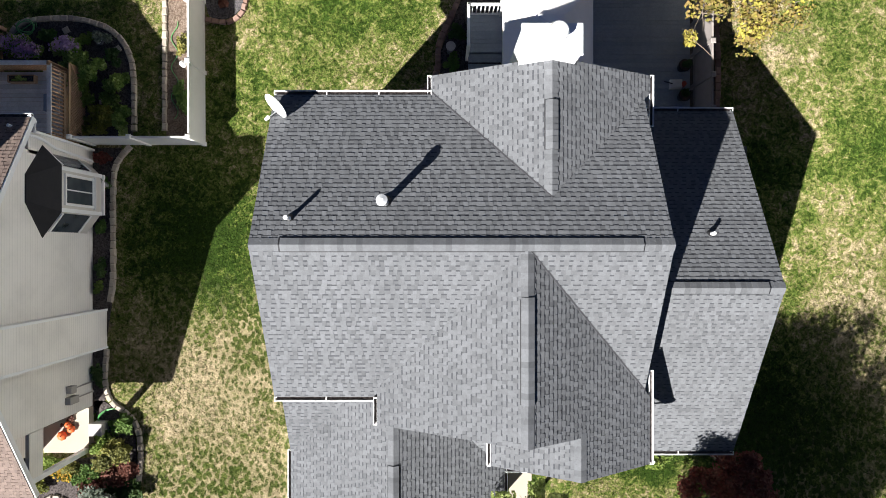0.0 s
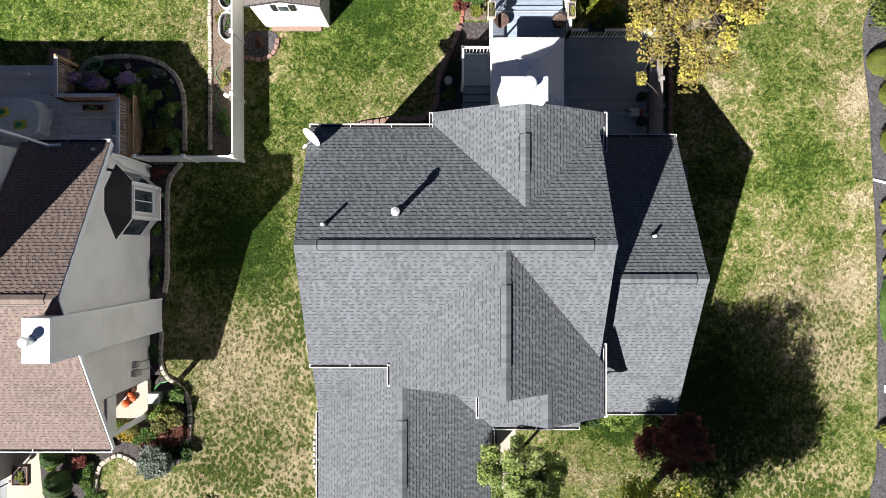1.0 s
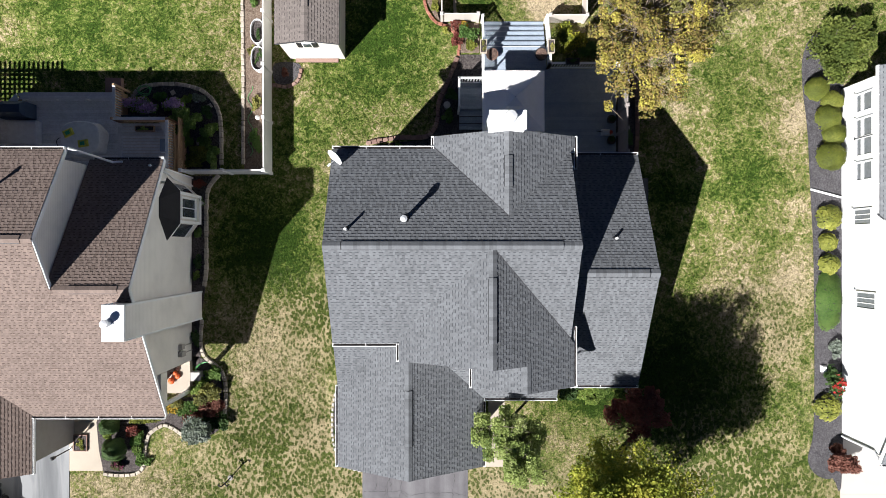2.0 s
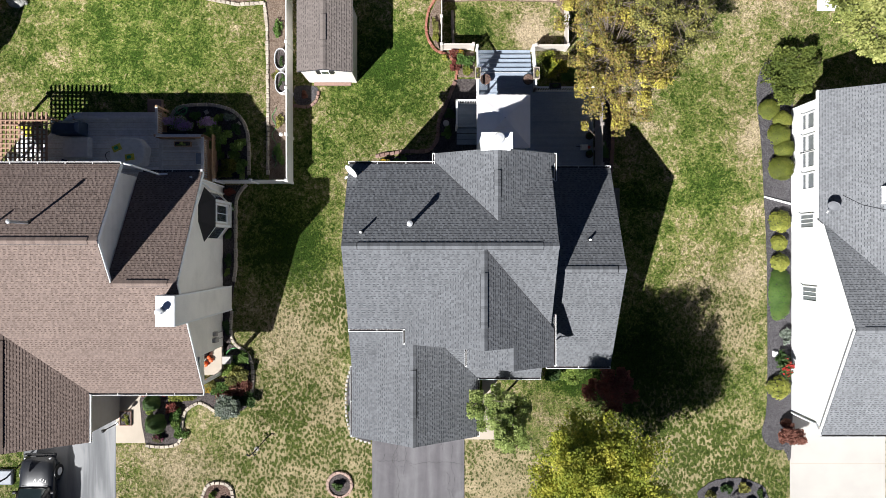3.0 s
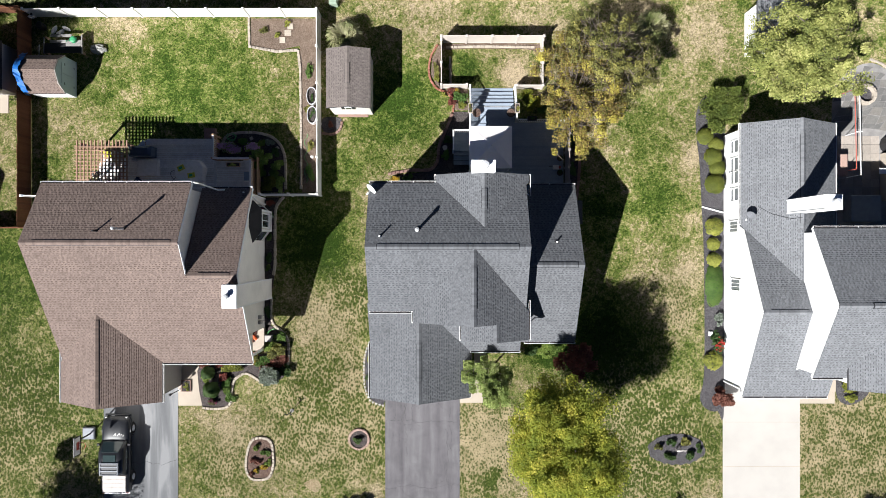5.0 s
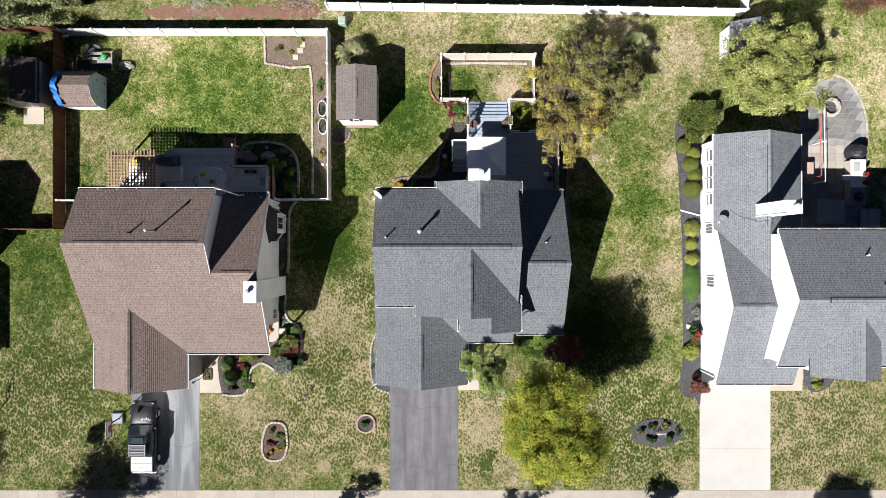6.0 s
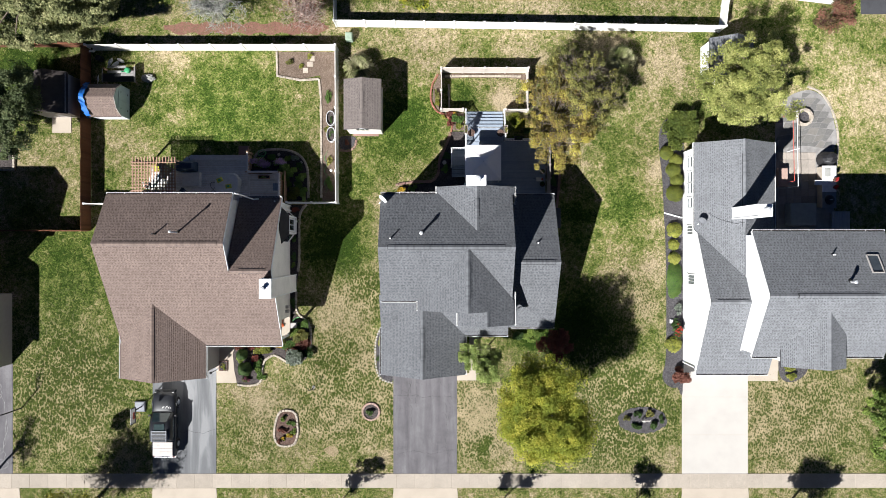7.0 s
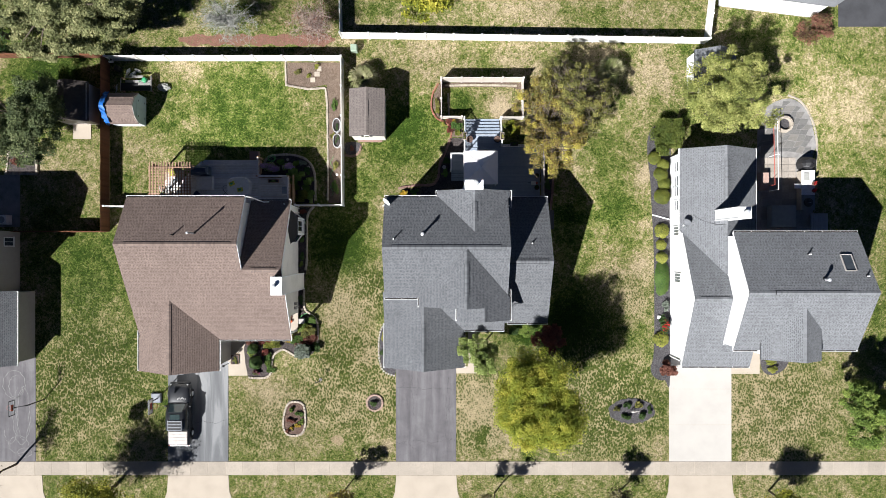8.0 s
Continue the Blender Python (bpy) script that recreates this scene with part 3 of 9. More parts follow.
def shingle(mesh, plane, poly, rng, tabs=TABS, skip=None, course=COURSE):
    """Lays laminated shingle tabs over a convex stretch of a slope: each tab a thin wedge, some thicker than their neighbours."""
    if area2(poly) < 0:
        poly = poly[::-1]
    step = course / math.sqrt(1 + plane.pitch ** 2)
    (dx, dy), (ax, ay) = plane.down, plane.across
    us = [p[0] * ax + p[1] * ay for p in poly]
    vs = [-(p[0] * dx + p[1] * dy) for p in poly]
    k0, k1 = math.floor(min(vs) / step), math.ceil(max(vs) / step)
    for k in range(k0, k1):
        r = random.Random(k * 7919 + rng)
        u = math.floor(min(us) / 3.0) * 3.0 - 3 + r.random() * 0.3
        thick = True
        while u < max(us):
            w = r.choice(tabs)
            thick = not thick if r.random() < 0.9 else thick
            low = 0.022 if thick else 0.012
            jut = r.uniform(0, 0.006) if thick else -0.004
            u0, u1, v0, v1 = u, u + w, k * step - jut, (k + 1) * step + 0.004
            u += w
            if u1 < min(us):
                continue
            if skip and skip(u0, w, k * step, thick):
                continue
            rect = [(ax * a - dx * b, ay * a - dy * b) for a, b in ((u0, v0), (u1, v0), (u1, v1), (u0, v1))]
            if area2(rect) < 0:
                rect = rect[::-1]
            cut = clip(rect, poly)
            if len(cut) < 3 or abs(area2(cut)) < 2e-4:
                continue
            top = []
            for x, y in cut:
                v = -(x * dx + y * dy)
                f = (v - v0) / (v1 - v0)
                top.append((x, y, plane.h(x, y) + low * (1 - f) + 0.002 * f))
            n, b = len(cut), len(mesh.v)
            mesh.v += [(x, y, z - low - 0.003) for x, y, z in top] + top
            mesh.f.append(tuple(b + n + i for i in range(n)))
            for i in range(n):
                j = (i + 1) % n
                mesh.f.append((b + i, b + j, b + n + j, b + n + i))
            mesh.mi += [0] * (n + 1)
            if not thick:          # dark band across the head of a recessed tab: granules plus painted-in overlap shade
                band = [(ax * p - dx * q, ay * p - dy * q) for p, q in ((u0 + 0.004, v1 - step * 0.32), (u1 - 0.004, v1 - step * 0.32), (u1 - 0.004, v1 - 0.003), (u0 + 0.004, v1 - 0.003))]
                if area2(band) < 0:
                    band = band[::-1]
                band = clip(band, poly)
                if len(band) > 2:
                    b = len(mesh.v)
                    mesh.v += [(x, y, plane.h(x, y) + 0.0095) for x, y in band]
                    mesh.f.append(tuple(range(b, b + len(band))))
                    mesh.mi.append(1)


def deck_solid(mesh, plane, poly, depth=0.16):
    if area2(poly) < 0:
        poly = poly[::-1]
    mesh.prism(plane.up(poly, -depth), plane.up(poly, -0.004))


def roof(parent, planes, material, seed, skip=None, tabs=TABS, course=COURSE):
    """planes: (Plane, convex plan polygon) of one roof. Each slope is a part with its shingles; returns the slopes."""
    made = []
    for i, (pl, poly) in enumerate(planes):
        deck, sh = Mesh(), Mesh()
        deck_solid(deck, pl, poly)
        ob = part("roof_slope", deck, "felt", parent)
        shingle(sh, pl, poly, seed, tabs, skip if i == 0 else None, course)
        so = part("shingles", sh, material, ob, kind="stuff")
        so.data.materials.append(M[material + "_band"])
        made.append(ob)
    return made


def ridge_cap(parent, a, b, material, width=0.15, lift=0.012, step=0.14, drop=PITCH, vent=None):
    """Overlapping cap shingles folded over a ridge from a to b; vent: (from, to) shares of it raised on a ridge vent."""
    a, b = Vector(a), Vector(b)
    d = b - a
    n = max(1, int(d.length / step))
    s = Vector((-d.y, d.x, 0)).normalized()
    base = Mesh()
    for sg in (-1, 1):
        e = s * sg * (width - 0.02) - Vector((0, 0, (width - 0.02) * drop))
        pts = [a, a + e, b + e, b]
        pts = [p + Vector((0, 0, lift)) for p in (pts[::-1] if sg > 0 else pts)]
        base.prism([p - Vector((0, 0, 0.02)) for p in pts], pts)
    ob = part("ridge_cap", base, "felt", parent)
    m = Mesh()
    run = d / n
    for sg in (-1, 1):
        e = s * sg * width - Vector((0, 0, width * drop))
        q = run * 1.12
        z0, z1 = Vector((0, 0, 0.014)), Vector((0, 0, 0.003))
        pts = [z0, e + z0, q + e + z1, q + z1]
        if sg > 0:
            pts = pts[::-1]
        m.prism([v - Vector((0, 0, 0.012)) for v in pts], pts)
    me = m.data("cap_shingle")
    me.materials.append(M[material + "_one"])
    for i in range(n):
        up = 0.037 if vent and vent[0] <= (i + 0.5) / n <= vent[1] else 0.0
        c = new("cap_shingle", me)
        c.parent = ob
        c.location = a + run * i + Vector((0, 0, lift + up))
    if vent:
        vm = Mesh()
        p, q = a + d * vent[0], a + d * vent[1]
        for sg in (-1, 1):
            e = s * sg * (width + 0.02) - Vector((0, 0, (width + 0.02) * drop))
            up = Vector((0, 0, 0.034))
            pts = [p + up, p + e + up, q + e + up, q + up]
            if sg > 0:
                pts = pts[::-1]
            vm.prism([v - Vector((0, 0, 0.04)) for v in pts], pts)
        part("ridge_vent", vm, "black", parent, "black ridge vent under the cap shingles")
    return ob


def gutter(parent, a, b, material="white", out=(0, -1), w=0.12, h=0.11, straps=1.3):
    """An open gutter trough along an eave from a to b, with straps across; out: the way it faces."""
    a, b = Vector(a), Vector(b)
    o = Vector((out[0], out[1], 0))
    m = Mesh()
    z = Vector((0, 0, 1))
    for off, ww, lo, hi in ((0.004, 0.008, -h, -0.03), (w - 0.009, 0.018, -h, 0.0), (w / 2, w, -h - 0.012, -h)):
        c = o * off + z * ((lo + hi) / 2)
        m.beam(a + c, b + c, ww, hi - lo)
    n = max(1, int((b - a).length / straps))
    for i in range(n + 1):
        p = a + (b - a) * (i / n)
        m.beam(p + z * 0.004, p + o * w + z * 0.004, 0.025, 0.006)
    gt = part("gutter", m, material, parent, "white aluminium gutter")
    # dark floor strip: the shade within the trough, put in as colour
    f = Mesh().beam(a + o * (w / 2) - z * (h - 0.012), b + o * (w / 2) - z * (h - 0.012), w - 0.03, 0.018)
    part("debris", f, "mulch", gt, "dark strip standing in for the shade inside the gutter")
    return gt


def block(mesh, x0, x1, y0, y1, eave, ridge=None, axis="x"):
    """Walls of a gabled block standing on the ground; axis: the way its ridge runs."""
    if ridge is None:
        return mesh.box(x0, x1, y0, y1, -0.3, eave)
    if axis == "x":
        ym = (y0 + y1) / 2
        ring = lambda x: [(x, y0, -0.3), (x, y0, eave), (x, ym, ridge), (x, y1, eave), (x, y1, -0.3)]
        return mesh.prism(ring(x1), ring(x0))
    xm = (x0 + x1) / 2
    ring = lambda y: [(x0, y, -0.3), (x0, y, eave), (xm, y, ridge), (x1, y, eave), (x1, y, -0.3)]
    return mesh.prism(ring(y0), ring(y1))


# ---- ground ----
g = Mesh()
g.box(-400, 400, -400, 400, -1.0, 0.0)
single("ground", g, "lawn", "mown lawn, green with dry tan patches", "lawn", kind="structure")

# ---- the middle house ----
house = thing("house", "two-storey house with grey shingle roofs and white gutters", "house")
RZ, RY = 8.4, 0.13          # main ridge
w = Mesh()
block(w, -4.1, 4.75, -3.4, 3.6, 5.95, 5.95 + 3.5 * PITCH, "x")
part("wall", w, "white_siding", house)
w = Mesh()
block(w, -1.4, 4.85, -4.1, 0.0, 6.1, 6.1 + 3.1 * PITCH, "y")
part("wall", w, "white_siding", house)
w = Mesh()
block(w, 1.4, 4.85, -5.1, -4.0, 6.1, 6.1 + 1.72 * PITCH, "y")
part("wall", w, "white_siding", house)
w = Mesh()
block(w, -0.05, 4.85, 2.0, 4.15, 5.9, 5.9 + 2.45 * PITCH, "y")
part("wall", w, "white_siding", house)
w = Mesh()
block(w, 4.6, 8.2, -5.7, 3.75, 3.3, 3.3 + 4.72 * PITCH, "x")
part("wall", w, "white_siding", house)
w = Mesh()
block(w, -4.4, 1.4, -9.3, -4.0, 3.0, 3.0 + 2.9 * PITCH, "y")
part("wall", w, "white_siding", house)

mS, mN = Plane(0, RY, RZ, "S"), Plane(0, RY, RZ, "N")
GX, GZ = 1.78, 8.36        # front cross gable: ridge
gW, gE = Plane(GX, 0, GZ, "W"), Plane(GX, 0, GZ, "E", 0.65)
G2X = 3.15                 # small front gable, its east slope in one plane with the larger one
g2Z = gE.h(G2X, 0)
g2W = Plane(G2X, 0, g2Z, "W")
NX, NZ = 2.42, 7.75        # rear gable
nW, nE = Plane(NX, 0, NZ, "W"), Plane(NX, 0, NZ, "E")


def meet_y(sl, x, z):
    """The y at which a north or south slope has the height z."""
    return sl.y0 + (sl.h0 - z) / sl.pitch * sl.down[1]


S_EAVE, N_EAVE, W_RAKE, E_RAKE = -3.77, 4.0, -4.45, 5.04
gw_e, ge_e, gs = -1.80, 5.20, -4.45
yv_w = meet_y(mS, 0, gW.h(gw_e, 0))      # where the valleys reach the eaves
yv_e = meet_y(mS, 0, gE.h(E_RAKE, 0))
ytop = meet_y(mS, 0, GZ)
nw_e, ne_e, nn = -0.42, 5.22, 4.5
ytn = meet_y(mN, 0, NZ)
yn_w = meet_y(mN, 0, nW.h(nw_e, 0))
yn_e = meet_y(mN, 0, nE.h(E_RAKE, 0))
LOOSE = []                 # tabs laid one by one at the end of the file


def keep_apart(u, wide, v, thick):
    if -3.6 < u < -1.95 - wide and -3.55 < v < -0.6 and len(LOOSE) < 300:
        LOOSE.append((u, wide, v, thick))
        return True
    return False


main_slopes = roof(house, [
    (mS, [(W_RAKE, RY), (W_RAKE, S_EAVE), (gw_e, S_EAVE), (gw_e, RY)]),
    (mS, [(gw_e, RY), (gw_e, yv_w), (GX, ytop), (GX, RY)]),
    (mS, [(GX, RY), (GX, ytop), (E_RAKE, yv_e), (E_RAKE, RY)]),
    (mN, [(W_RAKE, RY), (nw_e, RY), (nw_e, N_EAVE), (W_RAKE, N_EAVE)]),
    (mN, [(nw_e, RY), (NX, RY), (NX, ytn), (nw_e, yn_w)]),
    (mN, [(NX, RY), (E_RAKE, RY), (E_RAKE, yn_e), (NX, ytn)]),
    (gW, [(GX, ytop), (gw_e, yv_w), (gw_e, gs), (GX, gs)]),
    (gE, [(GX, ytop), (GX, gs), (ge_e, gs), (ge_e, meet_y(mS, 0, gE.h(ge_e, 0)))]),
    (gE, [(G2X, gs), (G2X, -5.5), (ge_e, -5.5), (ge_e, gs)]),
    (g2W, [(G2X, -4.15), (1.1, -4.15), (1.1, -5.5), (G2X, -5.5)]),
    (nW, [(NX, ytn), (NX, nn), (nw_e, nn), (nw_e, yn_w)]),
    (nE, [(NX, ytn), (ne_e, meet_y(mN, 0, nE.h(ne_e, 0))), (ne_e, nn), (NX, nn)]),
], "shingle_grey", 11, skip=keep_apart)
WY, WZ = -0.95, 6.45       # east wing
wS, wN = Plane(0, WY, WZ, "S"), Plane(0, WY, WZ, "N")
roof(house, [
    (wS, [(4.8, WY), (4.8, -5.99), (8.53, -5.99), (8.53, WY)]),
    (wN, [(4.8, WY), (8.53, WY), (8.53, 4.14), (4.8, 4.14)]),
], "shingle_grey", 23)
KX, KZ = -1.47, 5.1        # garage
kW, kE = Plane(KX, 0, KZ, "W"), Plane(KX, 0, KZ, "E")
leanS = Plane(0, -6.12, kW.h(-4.72, 0), "S")
porchS = Plane(0, -6.62, kE.h(1.75, 0), "S")
yk = -4.05
xk_w = KX - (KZ - leanS.h(0, -3.4)) / PITCH
xk_e = KX + (KZ - porchS.h(0, yk)) / PITCH
roof(house, [
    (kW, [(xk_w, -3.4), (-4.72, -6.12), (-4.72, -9.66), (KX, -9.66), (KX, -3.4)]),
    (leanS, [(-4.72, -3.4), (-4.72, -6.12), (xk_w, -3.4)]),
    (kE, [(KX, yk), (KX, -9.66), (1.75, -9.66), (1.75, -6.62), (xk_e, yk)]),
    (porchS, [(xk_e, yk), (1.75, -6.62), (5.02, -6.62), (5.02, yk)]),
], "shingle_grey", 37)

# ---- the brown house ----
bh = thing("house", "beige two-storey house with brown shingle roofs", "house")
BR, BY = 8.15, 0.37
bS, bN = Plane(0, BY, BR, "S"), Plane(0, BY, BR, "N")
w = Mesh()
block(w, -24.0, -15.5, -2.9, 3.65, 5.85, 7.75, "x")
part("wall", w, "beige", bh)
w = Mesh()
block(w, -24.0, -12.45, -5.48, 3.0, 4.25, 6.65, "x")
w.box(-12.57, -12.45, -7.06, -5.5, 2.85, 3.5)
w.box(-24.0, -12.45, 2.9, 3.55, -0.3, 3.55)
w.box(-24.0, -14.0, -6.9, -5.9, -0.3, 3.4)
part("wall", w, "beige", bh)
w = Mesh()
block(w, -24.2, -18.3, -9.5, -5.0, 3.4, 3.4 + 2.95 * PITCH, "y")
part("wall", w, "beige", bh)
B2Y, B2Z = -1.57, bS.h(0, -1.57)
b2N = Plane(0, B2Y, B2Z, "N")
BKX, BKZ = -21.25, 5.6
bkW, bkE = Plane(BKX, 0, BKZ, "W"), Plane(BKX, 0, BKZ, "E")
ybt = meet_y(bS, 0, BKZ)
BSE = -7.32
xbe = BKX + (BKZ - bS.h(0, BSE)) / PITCH
roof(bh, [
    (bS, [(-24.35, BY), (-24.35, meet_y(bS, 0, bkW.h(-24.35, 0))), (BKX, ybt), (BKX, BY)]),
    (bS, [(BKX, BY), (BKX, ybt), (xbe, BSE), (-15.23, BSE), (-15.23, BY)]),
    (bS, [(-15.23, B2Y), (-15.23, BSE), (-12.2, BSE), (-12.2, B2Y)]),
    (bN, [(-24.35, BY), (-15.23, BY), (-15.23, 4.0), (-24.35, 4.0)]),
    (b2N, [(-15.4, B2Y), (-12.2, B2Y), (-12.2, 3.9), (-15.4, 3.9)]),
    (bkW, [(BKX, ybt), (BKX - 3.25, meet_y(bS, 0, bkW.h(BKX - 3.25, 0))), (BKX - 3.25, -9.83), (BKX, -9.83)]),
    (bkE, [(BKX, ybt), (BKX, -9.83), (-18.0, -9.83), (-18.0, meet_y(bS, 0, bkE.h(-18.0, 0)))]),
], "shingle_brown", 51)

# ---- the white house ----
wh = thing("house", "white house with grey shingle roofs", "house")
w = Mesh()
block(w, 22.44, 31.7, -7.5, 1.0, 6.0, 8.5, "x")
part("wall", w, "white_siding", wh)
w = Mesh()
block(w, 19.65, 22.8, -9.3, 1.6, 3.0, 5.72, "x")
part("wall", w, "white_siding", wh)
w = Mesh()
block(w, 19.63, 25.1, 1.0, 7.9, 3.05, 3.05 + 2.73 * PITCH, "y")
part("wall", w, "white_siding", wh)
eS, eN = Plane(0, -3.2, 8.75, "S"), Plane(0, -3.2, 8.75, "N")
FX, FZ = 26.95, 8.05
fW, fE = Plane(FX, 0, FZ, "W"), Plane(FX, 0, FZ, "E")
yft = meet_y(eS, 0, FZ)
roof(wh, [
    (eS, [(22.4, -3.2), (22.4, -7.8), (31.95, -7.8), (31.95, -3.2)]),
    (eN, [(22.4, -3.2), (31.95, -3.2), (31.95, 1.28), (22.4, 1.28)]),
    (fW, [(FX, yft), (24.3, meet_y(eS, 0, fW.h(24.3, 0))), (24.3, -8.45), (FX, -8.45)]),
    (fE, [(FX, yft), (FX, -8.45), (28.6, -8.45), (28.6, meet_y(eS, 0, fE.h(28.6, 0)))]),
], "shingle_white_house", 61)
w = Mesh()
block(w, 24.7, 28.4, -8.2, -7.4, 6.3, 7.6, "y")
part("wall", w, "white_siding", wh)
lS, lN = Plane(0, -3.85, 6.0, "S", 0.5), Plane(0, -3.85, 6.0, "N", 0.5)
roof(wh, [
    (lS, [(19.5, -3.85), (19.5, -9.6), (22.75, -9.6), (22.75, -3.85)]),
    (lS, [(22.75, -7.4), (22.75, -9.6), (25.05, -9.6), (25.05, -7.4)]),
    (lN, [(19.5, -3.85), (22.7, -3.85), (22.7, -2.43), (19.5, 1.29)]),
], "shingle_white_house", 67)
XX, XZ = 22.37, 5.1
xW, xE = Plane(XX, 0, XZ, "W"), Plane(XX, 0, XZ, "E")
roof(wh, [
    (xW, [(XX, -2.05), (19.3, 1.52), (19.3, 8.15), (XX, 8.15)]),
    (xE, [(XX, -2.0), (XX, 8.15), (25.45, 8.15), (25.45, 1.0)]),
], "shingle_white_house", 71)

# ---- paths ----
def slab(name, x0, x1, y0, y1, material, label, z=0.03):
    return single(name, Mesh().box(x0, x1, y0, y1, -0.1, z), material, label, "paving", kind="structure")

pave = thing("pavement", "pale concrete pavement of square slabs", "pavement", kind="structure")
me = Mesh().box(-0.742, 0.742, -0.585, 0.585, -0.1, 0.0, 0.012).data("slab")
me.materials.append(M["slab_tone"])
for i in range(64):
    ob = new("slab", me)
    ob.parent = pave
    ob.matrix_basis = pose(-48 + i * 1.5, -18.955, 0.03)
part("joint_bed", Mesh().box(-48.7, 48.7, -19.53, -18.38, -0.1, 0.018), "concrete", pave)
slab("driveway", -4.02, 1.18, -18.36, -9.0, "asphalt", "cracked grey asphalt driveway")
slab("driveway", -23.7, -18.5, -18.36, -9.0, "asphalt_worn", "worn grey asphalt driveway")
slab("driveway", 19.58, 24.96, -18.36, -9.0, "pale_concrete", "bright concrete driveway")
for a, b in ((-4.0, 1.2), (-23.7, -18.5), (19.6, 25.0), (-45.0, -34.6)):
    ap = Mesh().prism([(a, -19.56, -0.1), (a - 0.1, -21.0, -0.1), (a - 0.8, -23.0, -0.1), (b + 0.8, -23.0, -0.1), (b + 0.1, -21.0, -0.1), (b, -19.56, -0.1)],
                      [(a, -19.56, 0.03), (a - 0.1, -21.0, 0.03), (a - 0.8, -23.0, 0.03), (b + 0.8, -23.0, 0.03), (b + 0.1, -21.0, 0.03), (b, -19.56, 0.03)])
    single("driveway_apron", ap, "concrete", "concrete driveway apron", "paving", kind="structure")


def cracks(x0, x1, y0, y1, count, seed):
    """Crooked cracks that run along and across a driveway, with short branches."""
    rs, m = random.Random(seed), Mesh()

    def run(x, y, ang, steps, wide):
        for k in range(steps):
            a = ang + rs.uniform(-0.75, 0.75)
            d = rs.uniform(0.06, 0.16)
            nx, ny = x + d * math.cos(a), y + d * math.sin(a)
            if not (x0 < nx < x1 and y0 < ny < y1):
                break
            w = wide * rs.uniform(0.4, 1.0)
            px, py = -math.sin(a) * w, math.cos(a) * w
            m.face([(x - px, y - py, 0.0345), (nx - px, ny - py, 0.0345), (nx + px, ny + py, 0.0345), (x + px, y + py, 0.0345)])
            if wide > 0.008 and rs.random() < 0.06:
                run(nx, ny, a + rs.choice((-1.2, 1.2)), rs.randint(3, 9), wide * 0.6)
            x, y = nx, ny

    for i in range(count):
        if i % 2:
            run(x0 + 0.02, rs.uniform(y0 + 0.5, y1 - 0.5), rs.uniform(-0.15, 0.15), 60, 0.012)
        else:
            run(rs.uniform(x0 + 0.4, x1 - 0.4), y1 - rs.uniform(0.1, 3.0), -math.pi / 2 + rs.uniform(-0.1, 0.1), rs.randint(15, 50), 0.011)
    return m


single("crack_lines", cracks(-3.98, 1.14, -18.3, -9.7, 9, 4), "crack", "thin crooked cracks in the asphalt driveway", "cracks", kind="structure")
single("crack_lines", cracks(-23.6, -18.6, -18.3, -9.9, 2, 8), "crack", "thin dark cracks in the worn driveway", "cracks", kind="structure")
for y in (-12.1, -15.2):
    single("joint", Mesh().box(19.6, 24.94, y - 0.012, y + 0.012, 0.02, 0.0335), "concrete", "joint across the concrete driveway", "joint", kind="structure")


# ---- fittings of roofs and walls ----
def vent_pipe(parent, x, y, z0, h, r, material="metal", cap=False, boot=True, name="vent_pipe", label=""):
    m = Mesh().tube([(x, y, z0 - 0.15), (x, y, z0 + h)], r, 12)
    p = part(name, m, material, parent, label, smooth=False)
    if boot:
        part("flashing", Mesh().tube([(x, y, z0 - 0.06), (x, y, z0 + 0.1)], [r * 2.2, r * 1.15], 12), "black", p)
    if cap:
        c = Mesh().tube([(x, y, z0 + h - 0.04), (x, y, z0 + h - 0.02), (x, y, z0 + h + 0.09), (x, y, z0 + h + 0.13)], [r * 1.1, r * 1.5, r * 1.5, r * 0.5], 16)
        part("cap", c, material, p)
    return p


def chimney(parent, x0, x1, y0, y1, top, material, flue=(0.0, 0.0), r=0.2, trim=True, label=""):
    m = Mesh().box(x0, x1, y0, y1, -0.3, top - 0.1)
    c = part("chimney", m, material, parent, label)
    k = Mesh().box(x0 - 0.03, x1 + 0.03, y0 - 0.03, y1 + 0.03, top - 0.1, top, 0.015)
    part("chimney_cap", k, "white", c, "white painted metal chimney cap")
    fx, fy = (x0 + x1) / 2 + flue[0], (y0 + y1) / 2 + flue[1]
    f = Mesh().tube([(fx, fy, top - 0.02), (fx, fy, top + 0.02), (fx, fy, top + 0.03), (fx, fy, top + 0.3)], [r * 1.2, r * 1.2, r * 0.8, r * 0.8], 18)
    part("flue", f, "metal", c)
    d = Mesh().tube([(fx, fy, top + 0.3), (fx, fy, top + 0.33), (fx, fy, top + 0.4), (fx, fy, top + 0.43)], [r, r * 1.05, r * 0.9, r * 0.3], 18)
    part("flue_cap", d, "chrome", c)
    if trim:
        for x in (x0, x1):
            for y in (y0, y1):
                part("corner_trim", Mesh().box(x - 0.035, x + 0.035, y - 0.035, y + 0.035, -0.2, top - 0.11), "white", c)
    return c


